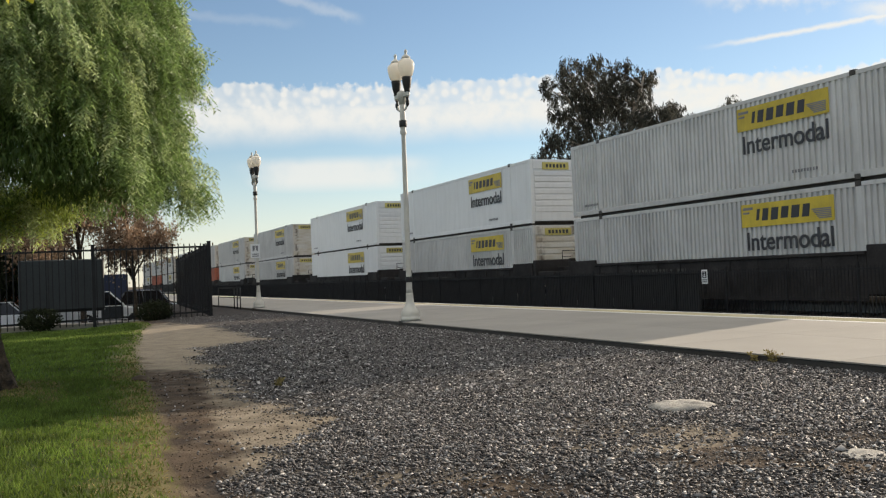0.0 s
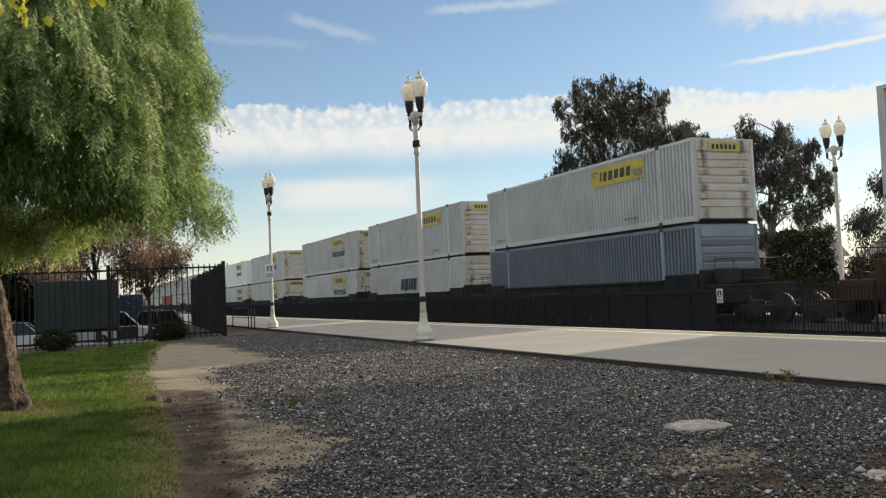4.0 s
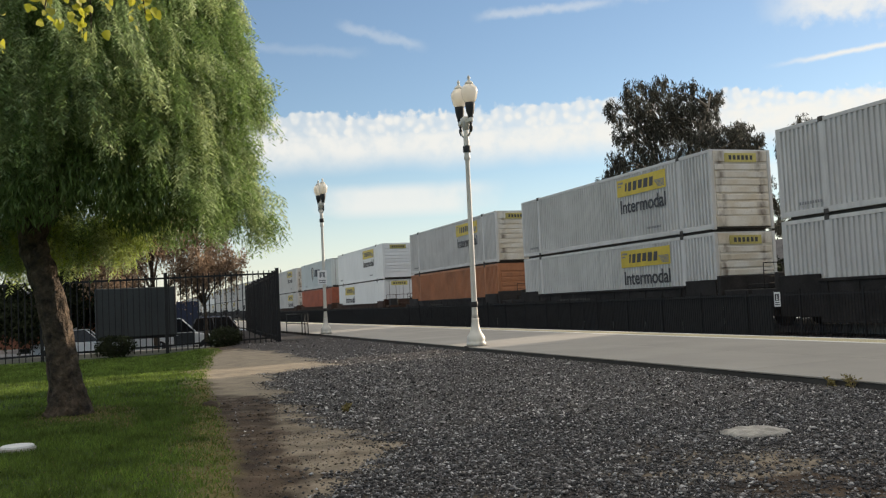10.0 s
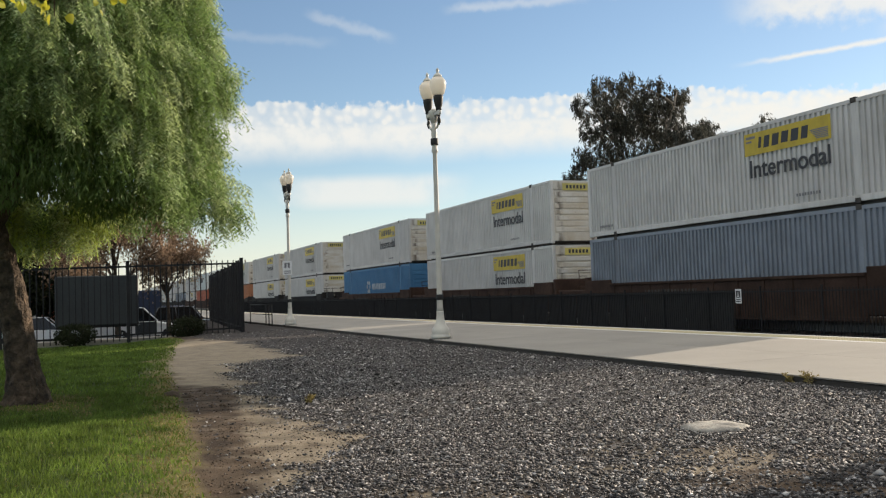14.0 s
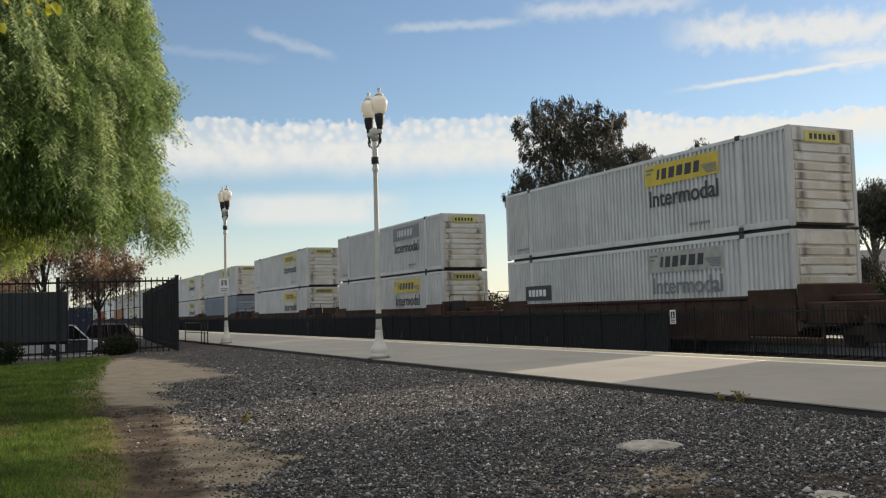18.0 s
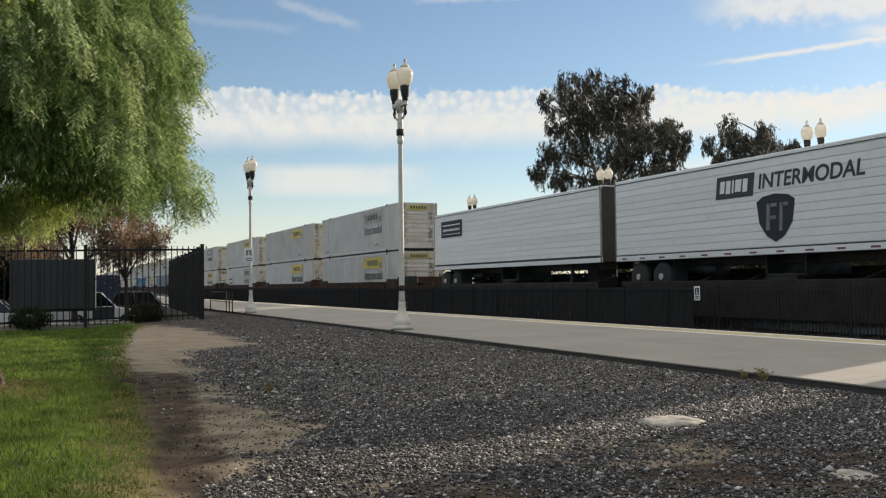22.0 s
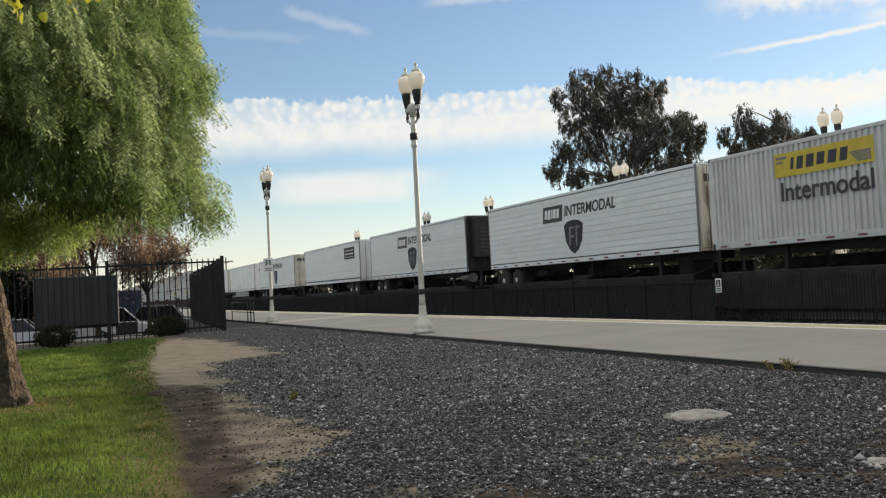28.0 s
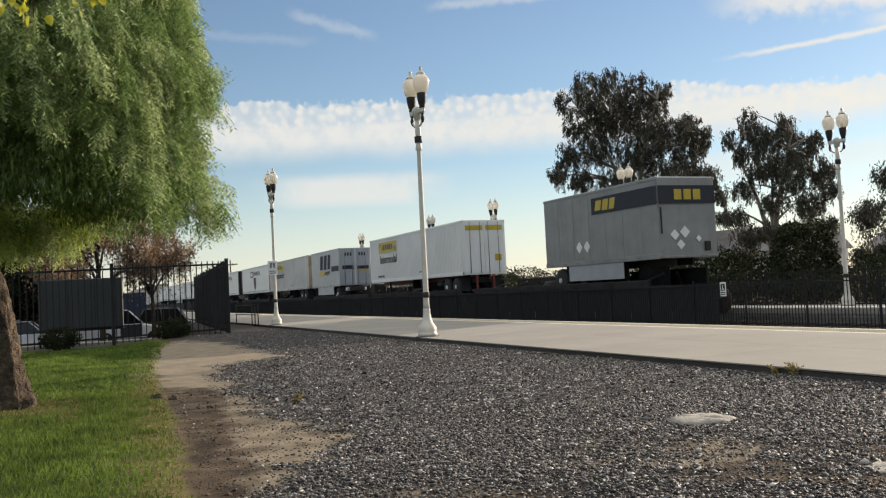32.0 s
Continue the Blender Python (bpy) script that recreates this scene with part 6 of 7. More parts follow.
def lobed_gum(x, y, z, fork, lobes, leaf, seed, fill, label):
    """A gum tree with a forked trunk, a limb to each lobe and drooping sprays of narrow leaves in it. Lobes: across as seen from the yard, up, radius."""
    rng = np.random.default_rng(seed)
    away = np.array([x, y]) / math.hypot(x, y)
    across = np.array([away[1], -away[0]])
    tr = thing("gum_tree", label, "tree", pose(x, y, z), "trees round the station")
    top = max(q[1] for q in lobes)

    def spot(u, w, h):
        return np.array([across[0] * u + away[0] * w, across[1] * u + away[1] * w, h])

    stem = [spot(0.12 * math.sin(3 * q) * fork, 0, fork * q - 0.2) for q in np.linspace(0, 1, 6)]
    part("trunk", Shape().sweep([tuple(p) for p in stem], [0.026 * top * (1 - 0.35 * q) for q in np.linspace(0, 1, 6)], 12), M["bark_pale"], tr)
    leaders = []
    for u, w, h in ((-0.16, 0.06, 0.80), (0.13, -0.10, 0.86), (0.02, 0.12, 0.66)):
        p0, p2 = stem[-1], spot(u * top, w * top, h * top)
        p1 = (p0 + p2) / 2 + spot(-0.25 * u * top, 0, 0.05 * top)
        q = np.linspace(0, 1, 8)[:, None]
        path = (1 - q) ** 2 * p0 + 2 * q * (1 - q) * p1 + q ** 2 * p2
        part("limb", Shape().sweep(path.tolist(), [0.017 * top * (1 - 0.75 * k / 7) for k in range(8)], 8), M["bark_pale"], tr)
        leaders.append(path)
    spine = np.concatenate(leaders)
    cs, ds = [], []
    for u, h, r in lobes:
        for side in (-1, 1):
            reach = 0.9 * math.sqrt(max(0.2, (0.42 * top) ** 2 - u * u)) * 0.6
            c = spot(u, side * rng.uniform(0.15, 1.0) * reach, h)
            low = spine[spine[:, 2] < h - 0.3 * r]
            p0 = low[np.argmin(np.linalg.norm(low - c, axis=1))] if len(low) else stem[-1]
            p1 = (p0 + c) / 2 + np.array([0, 0, 0.12 * np.linalg.norm(c - p0)])
            q = np.linspace(0, 1, 6)[:, None]
            path = (1 - q) ** 2 * p0 + 2 * q * (1 - q) * p1 + q ** 2 * c
            part("branch", Shape().sweep(path.tolist(), [0.0065 * top * (1 - 0.8 * k / 5) for k in range(6)], 6), M["bark_pale"], tr)
            for k in range(int(fill * r * r) + 4):
                v = rng.normal(0, 1, 3)
                v *= r * rng.uniform(0.25, 1.0) ** 0.6 / np.linalg.norm(v)
                v[2] *= 0.8
                ln = rng.uniform(0.5, 1.25) * (0.45 + 0.3 * r)
                m = int(rng.uniform(16, 34))
                t = rng.uniform(0, 1, (m, 1)) ** 0.8
                drift = rng.normal(0, 0.16, 3)
                drift[2] = -1.0
                cs.append(c + v + drift * ln * t + rng.normal(0, 0.085 * (0.6 + 0.3 * r), (m, 3)) * (1.15 - 0.6 * t))
                ds.append(np.array([0, 0, -1.0]) + rng.normal(0, 0.42, (m, 3)))
    crown = blades(rng, np.concatenate(cs), np.concatenate(ds), leaf, leaf * 0.2, M["gum_leaf"], "crown")
    part("crown", crown, None, tr)["kind"] = "stuff"


lobed_gum(-65.6, 44.9, -0.3, 5.2, ((-3.6, 19.3, 1.2), (-3.2, 17.4, 1.2), (-2.3, 16.0, 1.2), (-1.5, 18.9, 1.4), (0.6, 17.8, 1.8), (2.8, 17.9, 1.1), (-5.2, 17.8, 0.9), (-0.9, 16.2, 1.9), (1.9, 15.7, 1.9), (-4.4, 15.4, 1.2),
                                   (-2.5, 13.8, 1.8), (-5.2, 12.8, 1.3), (-6.1, 11.2, 0.9), (0.8, 13.1, 2.1), (3.7, 14.0, 1.8), (5.5, 12.8, 1.1), (4.9, 15.1, 1.0), (5.9, 13.8, 0.9), (4.0, 11.3, 2.0), (6.3, 10.4, 1.3), (7.3, 8.8, 0.9),
                                   (-4.1, 10.8, 1.3), (-1.2, 10.6, 1.8), (2.0, 9.6, 1.8), (4.7, 8.2, 1.5), (7.5, 6.9, 0.8), (2.8, 6.6, 1.2), (5.5, 5.9, 0.9)), 0.36, 3, 20, "tall dark gum tree with ragged drooping foliage")
lobed_gum(-43.8, 40.0, -0.3, 2.6, ((-0.9, 11.5, 0.6), (1.1, 11.3, 0.5), (-0.8, 10.7, 0.8), (-0.1, 10.1, 1.0), (1.2, 10.5, 0.8), (1.8, 9.5, 1.2), (2.8, 9.8, 0.6), (-2.1, 10.2, 0.5), (-1.5, 9.4, 0.7), (-0.2, 8.6, 1.2), (1.3, 7.9, 1.3), (3.0, 8.0, 1.0),
                                   (3.5, 6.7, 0.7), (-1.3, 7.3, 0.8), (-2.1, 5.6, 0.8), (-1.5, 4.3, 0.9), (0.3, 6.3, 0.9), (2.2, 6.1, 1.1), (3.2, 4.6, 0.7), (-1.9, 2.9, 0.7), (-0.2, 4.5, 0.7), (1.4, 4.4, 0.9), (2.3, 3.3, 0.6)), 0.27, 8, 34, "dark gum tree with hanging sprays beyond the tracks")
gum_tree(-32.6, 40.0, -0.3, 7.6, 4.0, 12, low=0.05, leaf=0.22, clumps=160, per=280, label="dark rounded tree beyond the tracks")


# ---- loose stones and grass ----
def scatter(rng, x0, x1, y0, y1, per_m2):
    n = int((x1 - x0) * (y1 - y0) * per_m2)
    return rng.uniform(x0, x1, n), rng.uniform(y0, y1, n)


def gravel():
    rng = np.random.default_rng(21)
    base = np.array([(1, 0, 0), (-1, 0, 0), (0, 1, 0), (0, -1, 0), (0, 0, 1), (0, 0, -1)], float)
    tri = np.array([(0, 2, 4), (2, 1, 4), (1, 3, 4), (3, 0, 4), (2, 0, 5), (1, 2, 5), (3, 1, 5), (0, 3, 5)])
    vs, fs, k = [], [], 0
    for x0, x1, dens, size, sides in ((-8.5, -3.0, 3300, 0.0094, 8), (-13.5, -8.5, 2000, 0.0100, 4), (-20.0, -13.5, 950, 0.0108, 4), (-37.0, -20.0, 280, 0.0115, 4), (-3.0, 4.0, 500, 0.0125, 4)):
        x, y = scatter(rng, x0, x1, 0.9, 8.0, dens)
        bare = (1 - dirt_share(x, y)) ** 1.15 + 0.02 * (x > -13)
        bare *= 1 - lawn_share(x, y)
        bare *= 1 - 0.75 * smooth(-21.0, -26.0, x + 0.8 * (y - 4.0))
        pick = (rng.uniform(size=len(x)) < bare) & (y < 7.93)
        x, y = x[pick], y[pick]
        n = len(x)
        s = size * rng.lognormal(0, 0.33, n)
        shape = base[None] * rng.uniform(0.55, 1.35, (n, 6, 1)) + rng.normal(0, 0.22, (n, 6, 3))
        a = rng.uniform(0, 2 * math.pi, n)
        ca, sa = np.cos(a)[:, None], np.sin(a)[:, None]
        sx, sy, sz = shape[:, :, 0] * 1.35, shape[:, :, 1] * 0.85, shape[:, :, 2] * 0.55
        tilt = rng.normal(0, 0.65, n)[:, None]
        sy, sz = sy * np.cos(tilt) - sz * np.sin(tilt), sy * np.sin(tilt) + sz * np.cos(tilt)
        px = x[:, None] + s[:, None] * (sx * ca - sy * sa)
        py = y[:, None] + s[:, None] * (sx * sa + sy * ca)
        pz = (land_height(x, y) + s * 0.35 + rng.uniform(0, 0.014, n))[:, None] + s[:, None] * sz
        vs.append(np.stack([px, py, pz], -1).reshape(-1, 3))
        fs.append((tri[None, :sides] + (np.arange(n) * 6)[:, None, None] + k).reshape(-1, 3))
        k += n * 6
    me = big_mesh("gravel", np.concatenate(vs), np.concatenate(fs), M["stone"], 3)
    tagged(new("gravel", me), "loose dark grey crushed stone on the yard", "gravel", kind="stuff")


gravel()


M["straw"] = material("dry grass straw", (0.26, 0.21, 0.075), 0.8, vary=0.2, scale=2, fine=12, bump=0.0, island=0.4, through_light=0.3)


def grass():
    rng = np.random.default_rng(22)
    vs, fs, k = [], [], 0
    for x0, x1, y0, y1, dens, hgt, wid in ((-13.5, -4.2, -3.6, 1.4, 2000, 0.046, 0.0055), (-22.0, -13.5, -5.0, 2.0, 520, 0.048, 0.011), (-34.5, -22.0, -6.5, 4.2, 220, 0.06, 0.018), (-4.2, 4.0, -3.6, 1.2, 420, 0.042, 0.011), (-22.0, 4.0, -9.0, -3.6, 110, 0.06, 0.024)):
        x, y = scatter(rng, x0, x1, y0, y1, dens)
        pick = rng.uniform(size=len(x)) < lawn_share(x, y) * (1 - 0.62 * worn_share(x, y))
        x, y = x[pick], y[pick]
        n = len(x)
        h = hgt * rng.uniform(0.45, 1.35, n) * (1 - 0.4 * worn_share(x, y)) * (1 + 0.3 * wobble(x, y, 1.9))
        a = rng.uniform(0, 2 * math.pi, n)
        lean = rng.normal(0, 0.38, (n, 2)) * h[:, None]
        w = wid * rng.uniform(0.7, 1.3, n)
        z = land_height(x, y) - 0.004
        dx, dy = np.cos(a) * w, np.sin(a) * w
        quad = np.stack([np.stack([x - dx, y - dy, z], -1), np.stack([x + dx, y + dy, z], -1),
                         np.stack([x + lean[:, 0] + dx * 0.3, y + lean[:, 1] + dy * 0.3, z + h], -1),
                         np.stack([x + lean[:, 0] - dx * 0.3, y + lean[:, 1] - dy * 0.3, z + h], -1)], 1)
        vs.append(quad.reshape(-1, 3))
        fs.append(np.arange(n * 4).reshape(-1, 4) + k)
        k += n * 4
    # worn straw-coloured blades along the lawn's edge
    x, y = scatter(rng, -16.0, -4.2, -1.4, 1.6, 1200)
    w = lawn_share(x, y)
    keep = rng.uniform(size=len(x)) < w * (0.06 + 0.6 * worn_share(x, y))
    x, y = x[keep], y[keep]
    c = np.stack([x, y, land_height(x, y)], -1)
    dry = blades(rng, c, rng.normal(0, 1, c.shape) * np.array([1, 1, 0.2]) + np.array([0, 0, 0.55]), 0.04, 0.008, M["straw"], "dry_grass")
    tagged(new("dry_grass", dry), "dry straw-coloured grass along the lawn's edge", "grass", kind="stuff")
    me = big_mesh("grass", np.concatenate(vs), np.concatenate(fs), M["grass"])
    tagged(new("grass", me), "short mown green lawn grass", "grass", kind="stuff")


grass()


def soil_clods():
    """Crumbs and small lumps of dark earth on the bare dirt."""
    rng = np.random.default_rng(24)
    base = np.array([(1, 0, 0), (-1, 0, 0), (0, 1, 0), (0, -1, 0), (0, 0, 1), (0, 0, -1)], float)
    tri = np.array([(0, 2, 4), (2, 1, 4), (1, 3, 4), (3, 0, 4), (2, 0, 5), (1, 2, 5), (3, 1, 5), (0, 3, 5)])
    vs, fs, k = [], [], 0
    for x0, x1, dens, size in ((-9.5, -3.0, 700, 0.0065), (-14.0, -9.5, 200, 0.009)):
        x, y = scatter(rng, x0, x1, 0.2, 5.2, dens)
        drift = np.clip(0.45 + 0.55 * wobble(x, y, 2.0) + 0.4 * wobble(y, x, 6.0), 0.03, 1.0)
        keep = rng.uniform(size=len(x)) < dirt_share(x, y) * (1 - lawn_share(x, y)) * (1 - 0.45 * np.minimum(pale_share(x, y), 1)) * drift
        x, y = x[keep], y[keep]
        n = len(x)
        s = size * rng.lognormal(0, 0.42, n)
        shape = base[None] * rng.uniform(0.6, 1.3, (n, 6, 1)) + rng.normal(0, 0.18, (n, 6, 3))
        px = x[:, None] + s[:, None] * shape[:, :, 0] * 1.3
        py = y[:, None] + s[:, None] * shape[:, :, 1] * 1.1
        pz = (land_height(x, y) + s * 0.2)[:, None] + s[:, None] * shape[:, :, 2] * 0.7
        vs.append(np.stack([px, py, pz], -1).reshape(-1, 3))
        fs.append((tri[None] + (np.arange(n) * 6)[:, None, None] + k).reshape(-1, 3))
        k += n * 6
    me = big_mesh("soil_crumbs", np.concatenate(vs), np.concatenate(fs), M["soil"], 3)
    tagged(new("soil_crumbs", me), "crumbs of dark brown earth on bare dirt", "soil", kind="stuff")


M["soil"] = material("dark crumbly soil", (0.085, 0.060, 0.040), 0.95, vary=0.25, scale=3, fine=60, bump=0.3, island=0.6)
soil_clods()


# ---- small things in the yard ----
def lumpy_disc(r, h, seed, n=18):
    s = Shape()
    prof = [(r, -0.03), (r * 0.97, h * 0.5), (r * 0.85, h * 0.9), (r * 0.4, h), (0.02, h * 1.02)]
    s.lathe(prof, n)
    s.v = [(x * (1 + 0.38 * noise.noise((x * 8, y * 8, seed))), y * (1 + 0.38 * noise.noise((y * 7, x * 7, seed + 3))), z * (1 + 0.7 * noise.noise((x * 11, y * 11, seed)))) for x, y, z in s.v]
    return s


M["pale_stone"] = material("pale weathered concrete", (0.40, 0.375, 0.33), 0.9, vary=0.22, scale=9, fine=50, bump=0.6, dist=0.02)
cover = thing("survey_cover", "pale round concrete cover set in the gravel", "cover", pose(-6.53, 5.06, 0.014))
part("rim", lumpy_disc(0.265, 0.03, 4, 32), M["pale_stone"], cover)
part("lid", Shape().lathe([(0.10, 0.005), (0.10, 0.0165), (0.09, 0.0175)], 16, smooth=False), M["pale_stone"], cover)
spare_cover = thing("survey_cover", "pale round concrete cover half buried in gravel", "cover", pose(-4.26, 4.72, 0.004))
part("rim", lumpy_disc(0.16, 0.012, 7), M["pale_stone"], spare_cover)
valve = thing("valve_box", "pale round plastic valve box in the lawn", "cover", pose(-9.65, -1.0, 0.0))
part("body", Shape().lathe([(0.17, -0.05), (0.17, 0.05), (0.16, 0.06)], 20, smooth=False), M["pale_stone"], valve)
part("lid", Shape().lathe([(0.15, 0.055), (0.15, 0.075), (0.14, 0.08)], 20, smooth=False), M["sign_white"], valve)


def weed(x, y, z, seed, h=0.22):
    rng = np.random.default_rng(seed)
    w = thing("weed", "small dry weed growing at the platform edge", "plant", pose(x, y, z), "weeds at the platform")
    st = Shape()
    cs, ds = [], []
    for i in range(7):
        a, q = rng.uniform(0, 6.28), rng.uniform(0.5, 1.0) * h
        tip = (0.55 * q * math.cos(a), 0.55 * q * math.sin(a), q)
        st.rod((0, 0, 0), tip, 0.003, 0.002, 4)
        m = 16
        t = rng.uniform(0.3, 1.0, (m, 1))
        cs.append(np.array(tip) * t)
        ds.append(rng.normal(0, 1, (m, 3)) + np.array([0, 0, 0.4]))
    part("stem", st, M["dry_leaf"], w)
    part("leaves", blades(rng, np.concatenate(cs), np.concatenate(ds), 0.05, 0.016, M["straw"], "leaves"), None, w)["kind"] = "stuff"


weed(-8.75, 7.9, 0.0, 31, 0.15)
weed(-8.45, 7.92, 0.0, 32, 0.19)
weed(-10.67, 2.45, 0.0, 33, 0.12)
clump = thing("soil_clump", "dark lump of earth at the lawn's edge", "soil", pose(-12.54, 1.05, 0.0))
part("lump", lumpy_disc(0.11, 0.07, 9), M["soil"], clump)
part("small_lump", lumpy_disc(0.07, 0.04, 11), M["soil"], clump).location = (0.14, 0.17, 0.0)


def twig_with_leaves():
    """The yellowing bough that hangs over the viewer."""
    rng = np.random.default_rng(41)
    b = thing("yellow_leaf_tree", "overhanging boughs with yellowing broad leaves", "tree", pose(-7.0, -0.3, 0.0))
    wood = Shape()
    cs = []
    trunk = [(1.5, -6.0, -0.2), (1.4, -5.9, 2.0), (1.1, -5.0, 3.6), (0.6, -3.0, 4.2), (0.1, -1.2, 4.2), (0.0, 0.4, 4.0)]
    wood.sweep(trunk, [0.16, 0.13, 0.09, 0.06, 0.035, 0.012], 8)
    for sx, sy, dx, dy, dz in ((0.0, -0.5, 0.0, -0.1, -0.85), (0.0, 0.0, 0.02, 0.12, -0.72), (0.02, 0.3, 0.0, 0.2, -0.55), (0.05, -0.9, 0.05, 0.1, -0.8), (0.05, -1.3, 0.1, 0.0, -0.8), (0.0, -0.2, 0.0, 0.0, -0.6)):
        p0 = np.array([sx, sy, 4.05])
        p1 = p0 + np.array([dx, dy, dz])
        wood.sweep([tuple(p0), tuple((p0 + p1) / 2 + np.array([0, 0.06, 0.05])), tuple(p1)], [0.012, 0.008, 0.004], 5)
        t = rng.uniform(0.1, 1.05, (40, 1))
        cs.append(p0 + (p1 - p0) * t + rng.normal(0, 0.075, (40, 3)))
    part("bough", wood, M["bark"], b)
    c = np.concatenate(cs)
    d = np.array([0, 0, -1.0]) + rng.normal(0, 0.45, (len(c), 3))
    part("leaves", broad_leaves(rng, c, d, 0.072, M["yellow_leaf"], "leaves"), None, b)["kind"] = "stuff"


twig_with_leaves()


# ---- signs and rails ----
def plate_sign(name, label, m, w, h, print_mat, field=1.0):
    s = thing(name, label, "sign", m)
    part("plate", Shape().box(-w / 2, w / 2, -0.006, 0.006, 0, h, 0.003), M["sign_white"], s)
    sy = Shape()
    flat(sy, -w * 0.34 * field, w * 0.34 * field, h * (0.90 - 0.5 * field), h * 0.88, y=-0.012)
    sym = part("symbol_field", sy, print_mat, s)
    inn = Shape()
    inn.rod((0, -0.017, h * 0.78), (0, -0.012, h * 0.78), w * 0.07, n=10, smooth=False)
    flat(inn, -w * 0.06, w * 0.06, h * 0.52, h * 0.72, y=-0.017)
    flat(inn, -w * 0.16, w * 0.2, h * 0.47, h * 0.53, y=-0.017)
    part("symbol", inn, M["sign_white"], sym)
    for i in range(2):
        ln = Shape()
        flat(ln, -w * 0.36, w * 0.36, h * (0.1 + 0.14 * i), h * (0.17 + 0.14 * i), y=-0.012)
        part("text_bar", ln, print_mat, s)
    return s


plate_sign("fence_sign", "small white warning sign on the black fence", pose(-22.25, 18.30, 0.66, 0, 0, 20), 0.2, 0.43, M["ink"])
plate_sign("accessible_sign", "white sign with a dark symbol on a lamp post", pose(-38.93, 8.12, 2.28, 0, 0, 78), 0.40, 0.60, M["ink_grey"], 0.85)


def hand_rail(x0, x1, y, z):
    r = thing("handrail", "dark steel handrail beside a ramp", "railing")
    for x in (x0, x0 - 0.75, x0 - 1.5, x1):
        part("post", Shape().rod((x, y, z - 0.1), (x, y, z + 0.95), 0.024), M["lamp_black"], r)
    for h in (0.95, 0.5):
        part("rail", Shape().rod((x0, y, z + h), (x1, y, z + h), 0.022), M["lamp_black"], r)


hand_rail(-41.2, -47.0, 7.85, 0.06)


# ---- screen on the fence between the tracks ----
def screen_material():
    mt = bpy.data.materials.new("black wind screen cloth")
    mt.use_nodes = True
    n, l = nodes_of(mt.node_tree)
    out, b, t, mx = n.new("ShaderNodeOutputMaterial"), n.new("ShaderNodeBsdfPrincipled"), n.new("ShaderNodeBsdfTransparent"), n.new("ShaderNodeMixShader")
    tc, tx, mr = n.new("ShaderNodeTexCoord"), n.new("ShaderNodeTexNoise"), n.new("ShaderNodeMapRange")
    tx.inputs["Scale"].default_value = 1.3
    l.new(tc.outputs["Object"], tx.inputs["Vector"])
    l.new(tx.outputs["Fac"], mr.inputs[0])
    mr.inputs[3].default_value, mr.inputs[4].default_value = 0.86, 0.97
    b.inputs["Base Color"].default_value = (0.026, 0.025, 0.025, 1)
    b.inputs["Roughness"].default_value = 0.85
    l.new(mr.outputs[0], mx.inputs[0])
    l.new(t.outputs[0], mx.inputs[1])
    l.new(b.outputs[0], mx.inputs[2])
    l.new(mx.outputs[0], out.inputs[0])
    return mt


screen = thing("fence_screen", "black screen cloth stretched on the track fence", "screen", kind="structure")
cloth = screen_material()
for i in range(52):
    x = -22.6 - 2.4 * i
    part("cloth", Shape().box(x - 2.37, x - 0.03, 18.425, 18.432, -0.25, 1.05), cloth, screen)


# ---- beyond the tracks ----
def bush(x, y, z, r, h, seed, mat="shrub_leaf", name="shrub", label="dense dark green shrub", count=1500, leaf=0.10, group="shrubs"):
    rng = np.random.default_rng(seed)
    b = thing(name, label, "shrub", pose(x, y, z), group)
    st = Shape()
    for i in range(6):
        a = i * 1.05
        st.rod((0, 0, -0.05), (0.55 * r * math.cos(a), 0.55 * r * math.sin(a), 0.7 * h), 0.03, 0.01, 5)
    part("stems", st, M["bark"], b)
    v = rng.normal(0, 1, (count, 3))
    v /= np.linalg.norm(v, axis=1)[:, None]
    q = (0.55 + 0.45 * rng.uniform(size=(count, 1)) ** 0.5) * (1 + 0.18 * np.sin(v[:, :1] * 5 + seed) * np.cos(v[:, 1:2] * 4))
    c = v * q * np.array([r, r, h * 0.5]) + np.array([0, 0, h * 0.5])
    c = c[c[:, 2] > 0.02]
    part("foliage", blades(rng, c, rng.normal(0, 1, (len(c), 3)) + np.array([0, 0, 0.3]), leaf, leaf * 0.5, M[mat], "foliage"), None, b)["kind"] = "stuff"


for i, (x, y, r, h) in enumerate(((-46.5, 33.0, 2.6, 2.9), (-42.5, 33.5, 2.8, 3.4), (-38.8, 33.0, 2.4, 3.0), (-35.5, 34.0, 2.2, 2.2), (-31.0, 36.0, 2.6, 2.4), (-27.0, 36.0, 2.6, 2.6), (-82.0, 42.0, 3.5, 3.6), (-88.5, 43.0, 3.5, 3.2), (-76.0, 43.0, 2.6, 2.4), (-96.0, 46.0, 4.0, 3.6))):
    bush(x, y, -0.3, r, h, 50 + i, label="dark green shrub beyond the tracks", group="shrubs beyond the tracks", count=2200, leaf=0.26)

bush(-36.12, 35.0, -0.3, 1.82, 4.28, 99, label="tall dark rounded shrub beyond the tracks", group="shrubs beyond the tracks", count=7000, leaf=0.2)
for i in range(30):
    x = -14.5 - 2.7 * i - 0.02 * i * i
    hr = random.Random(900 + i)
    bush(x, 27.6 + hr.uniform(-0.4, 0.8), -0.35, 1.7, (1.55 if x > -36 else 2.2) + hr.uniform(-0.2, 0.5), 300 + i, label="dark hedge shrub behind the far platform", group="hedge behind the far platform", count=1300, leaf=0.16)

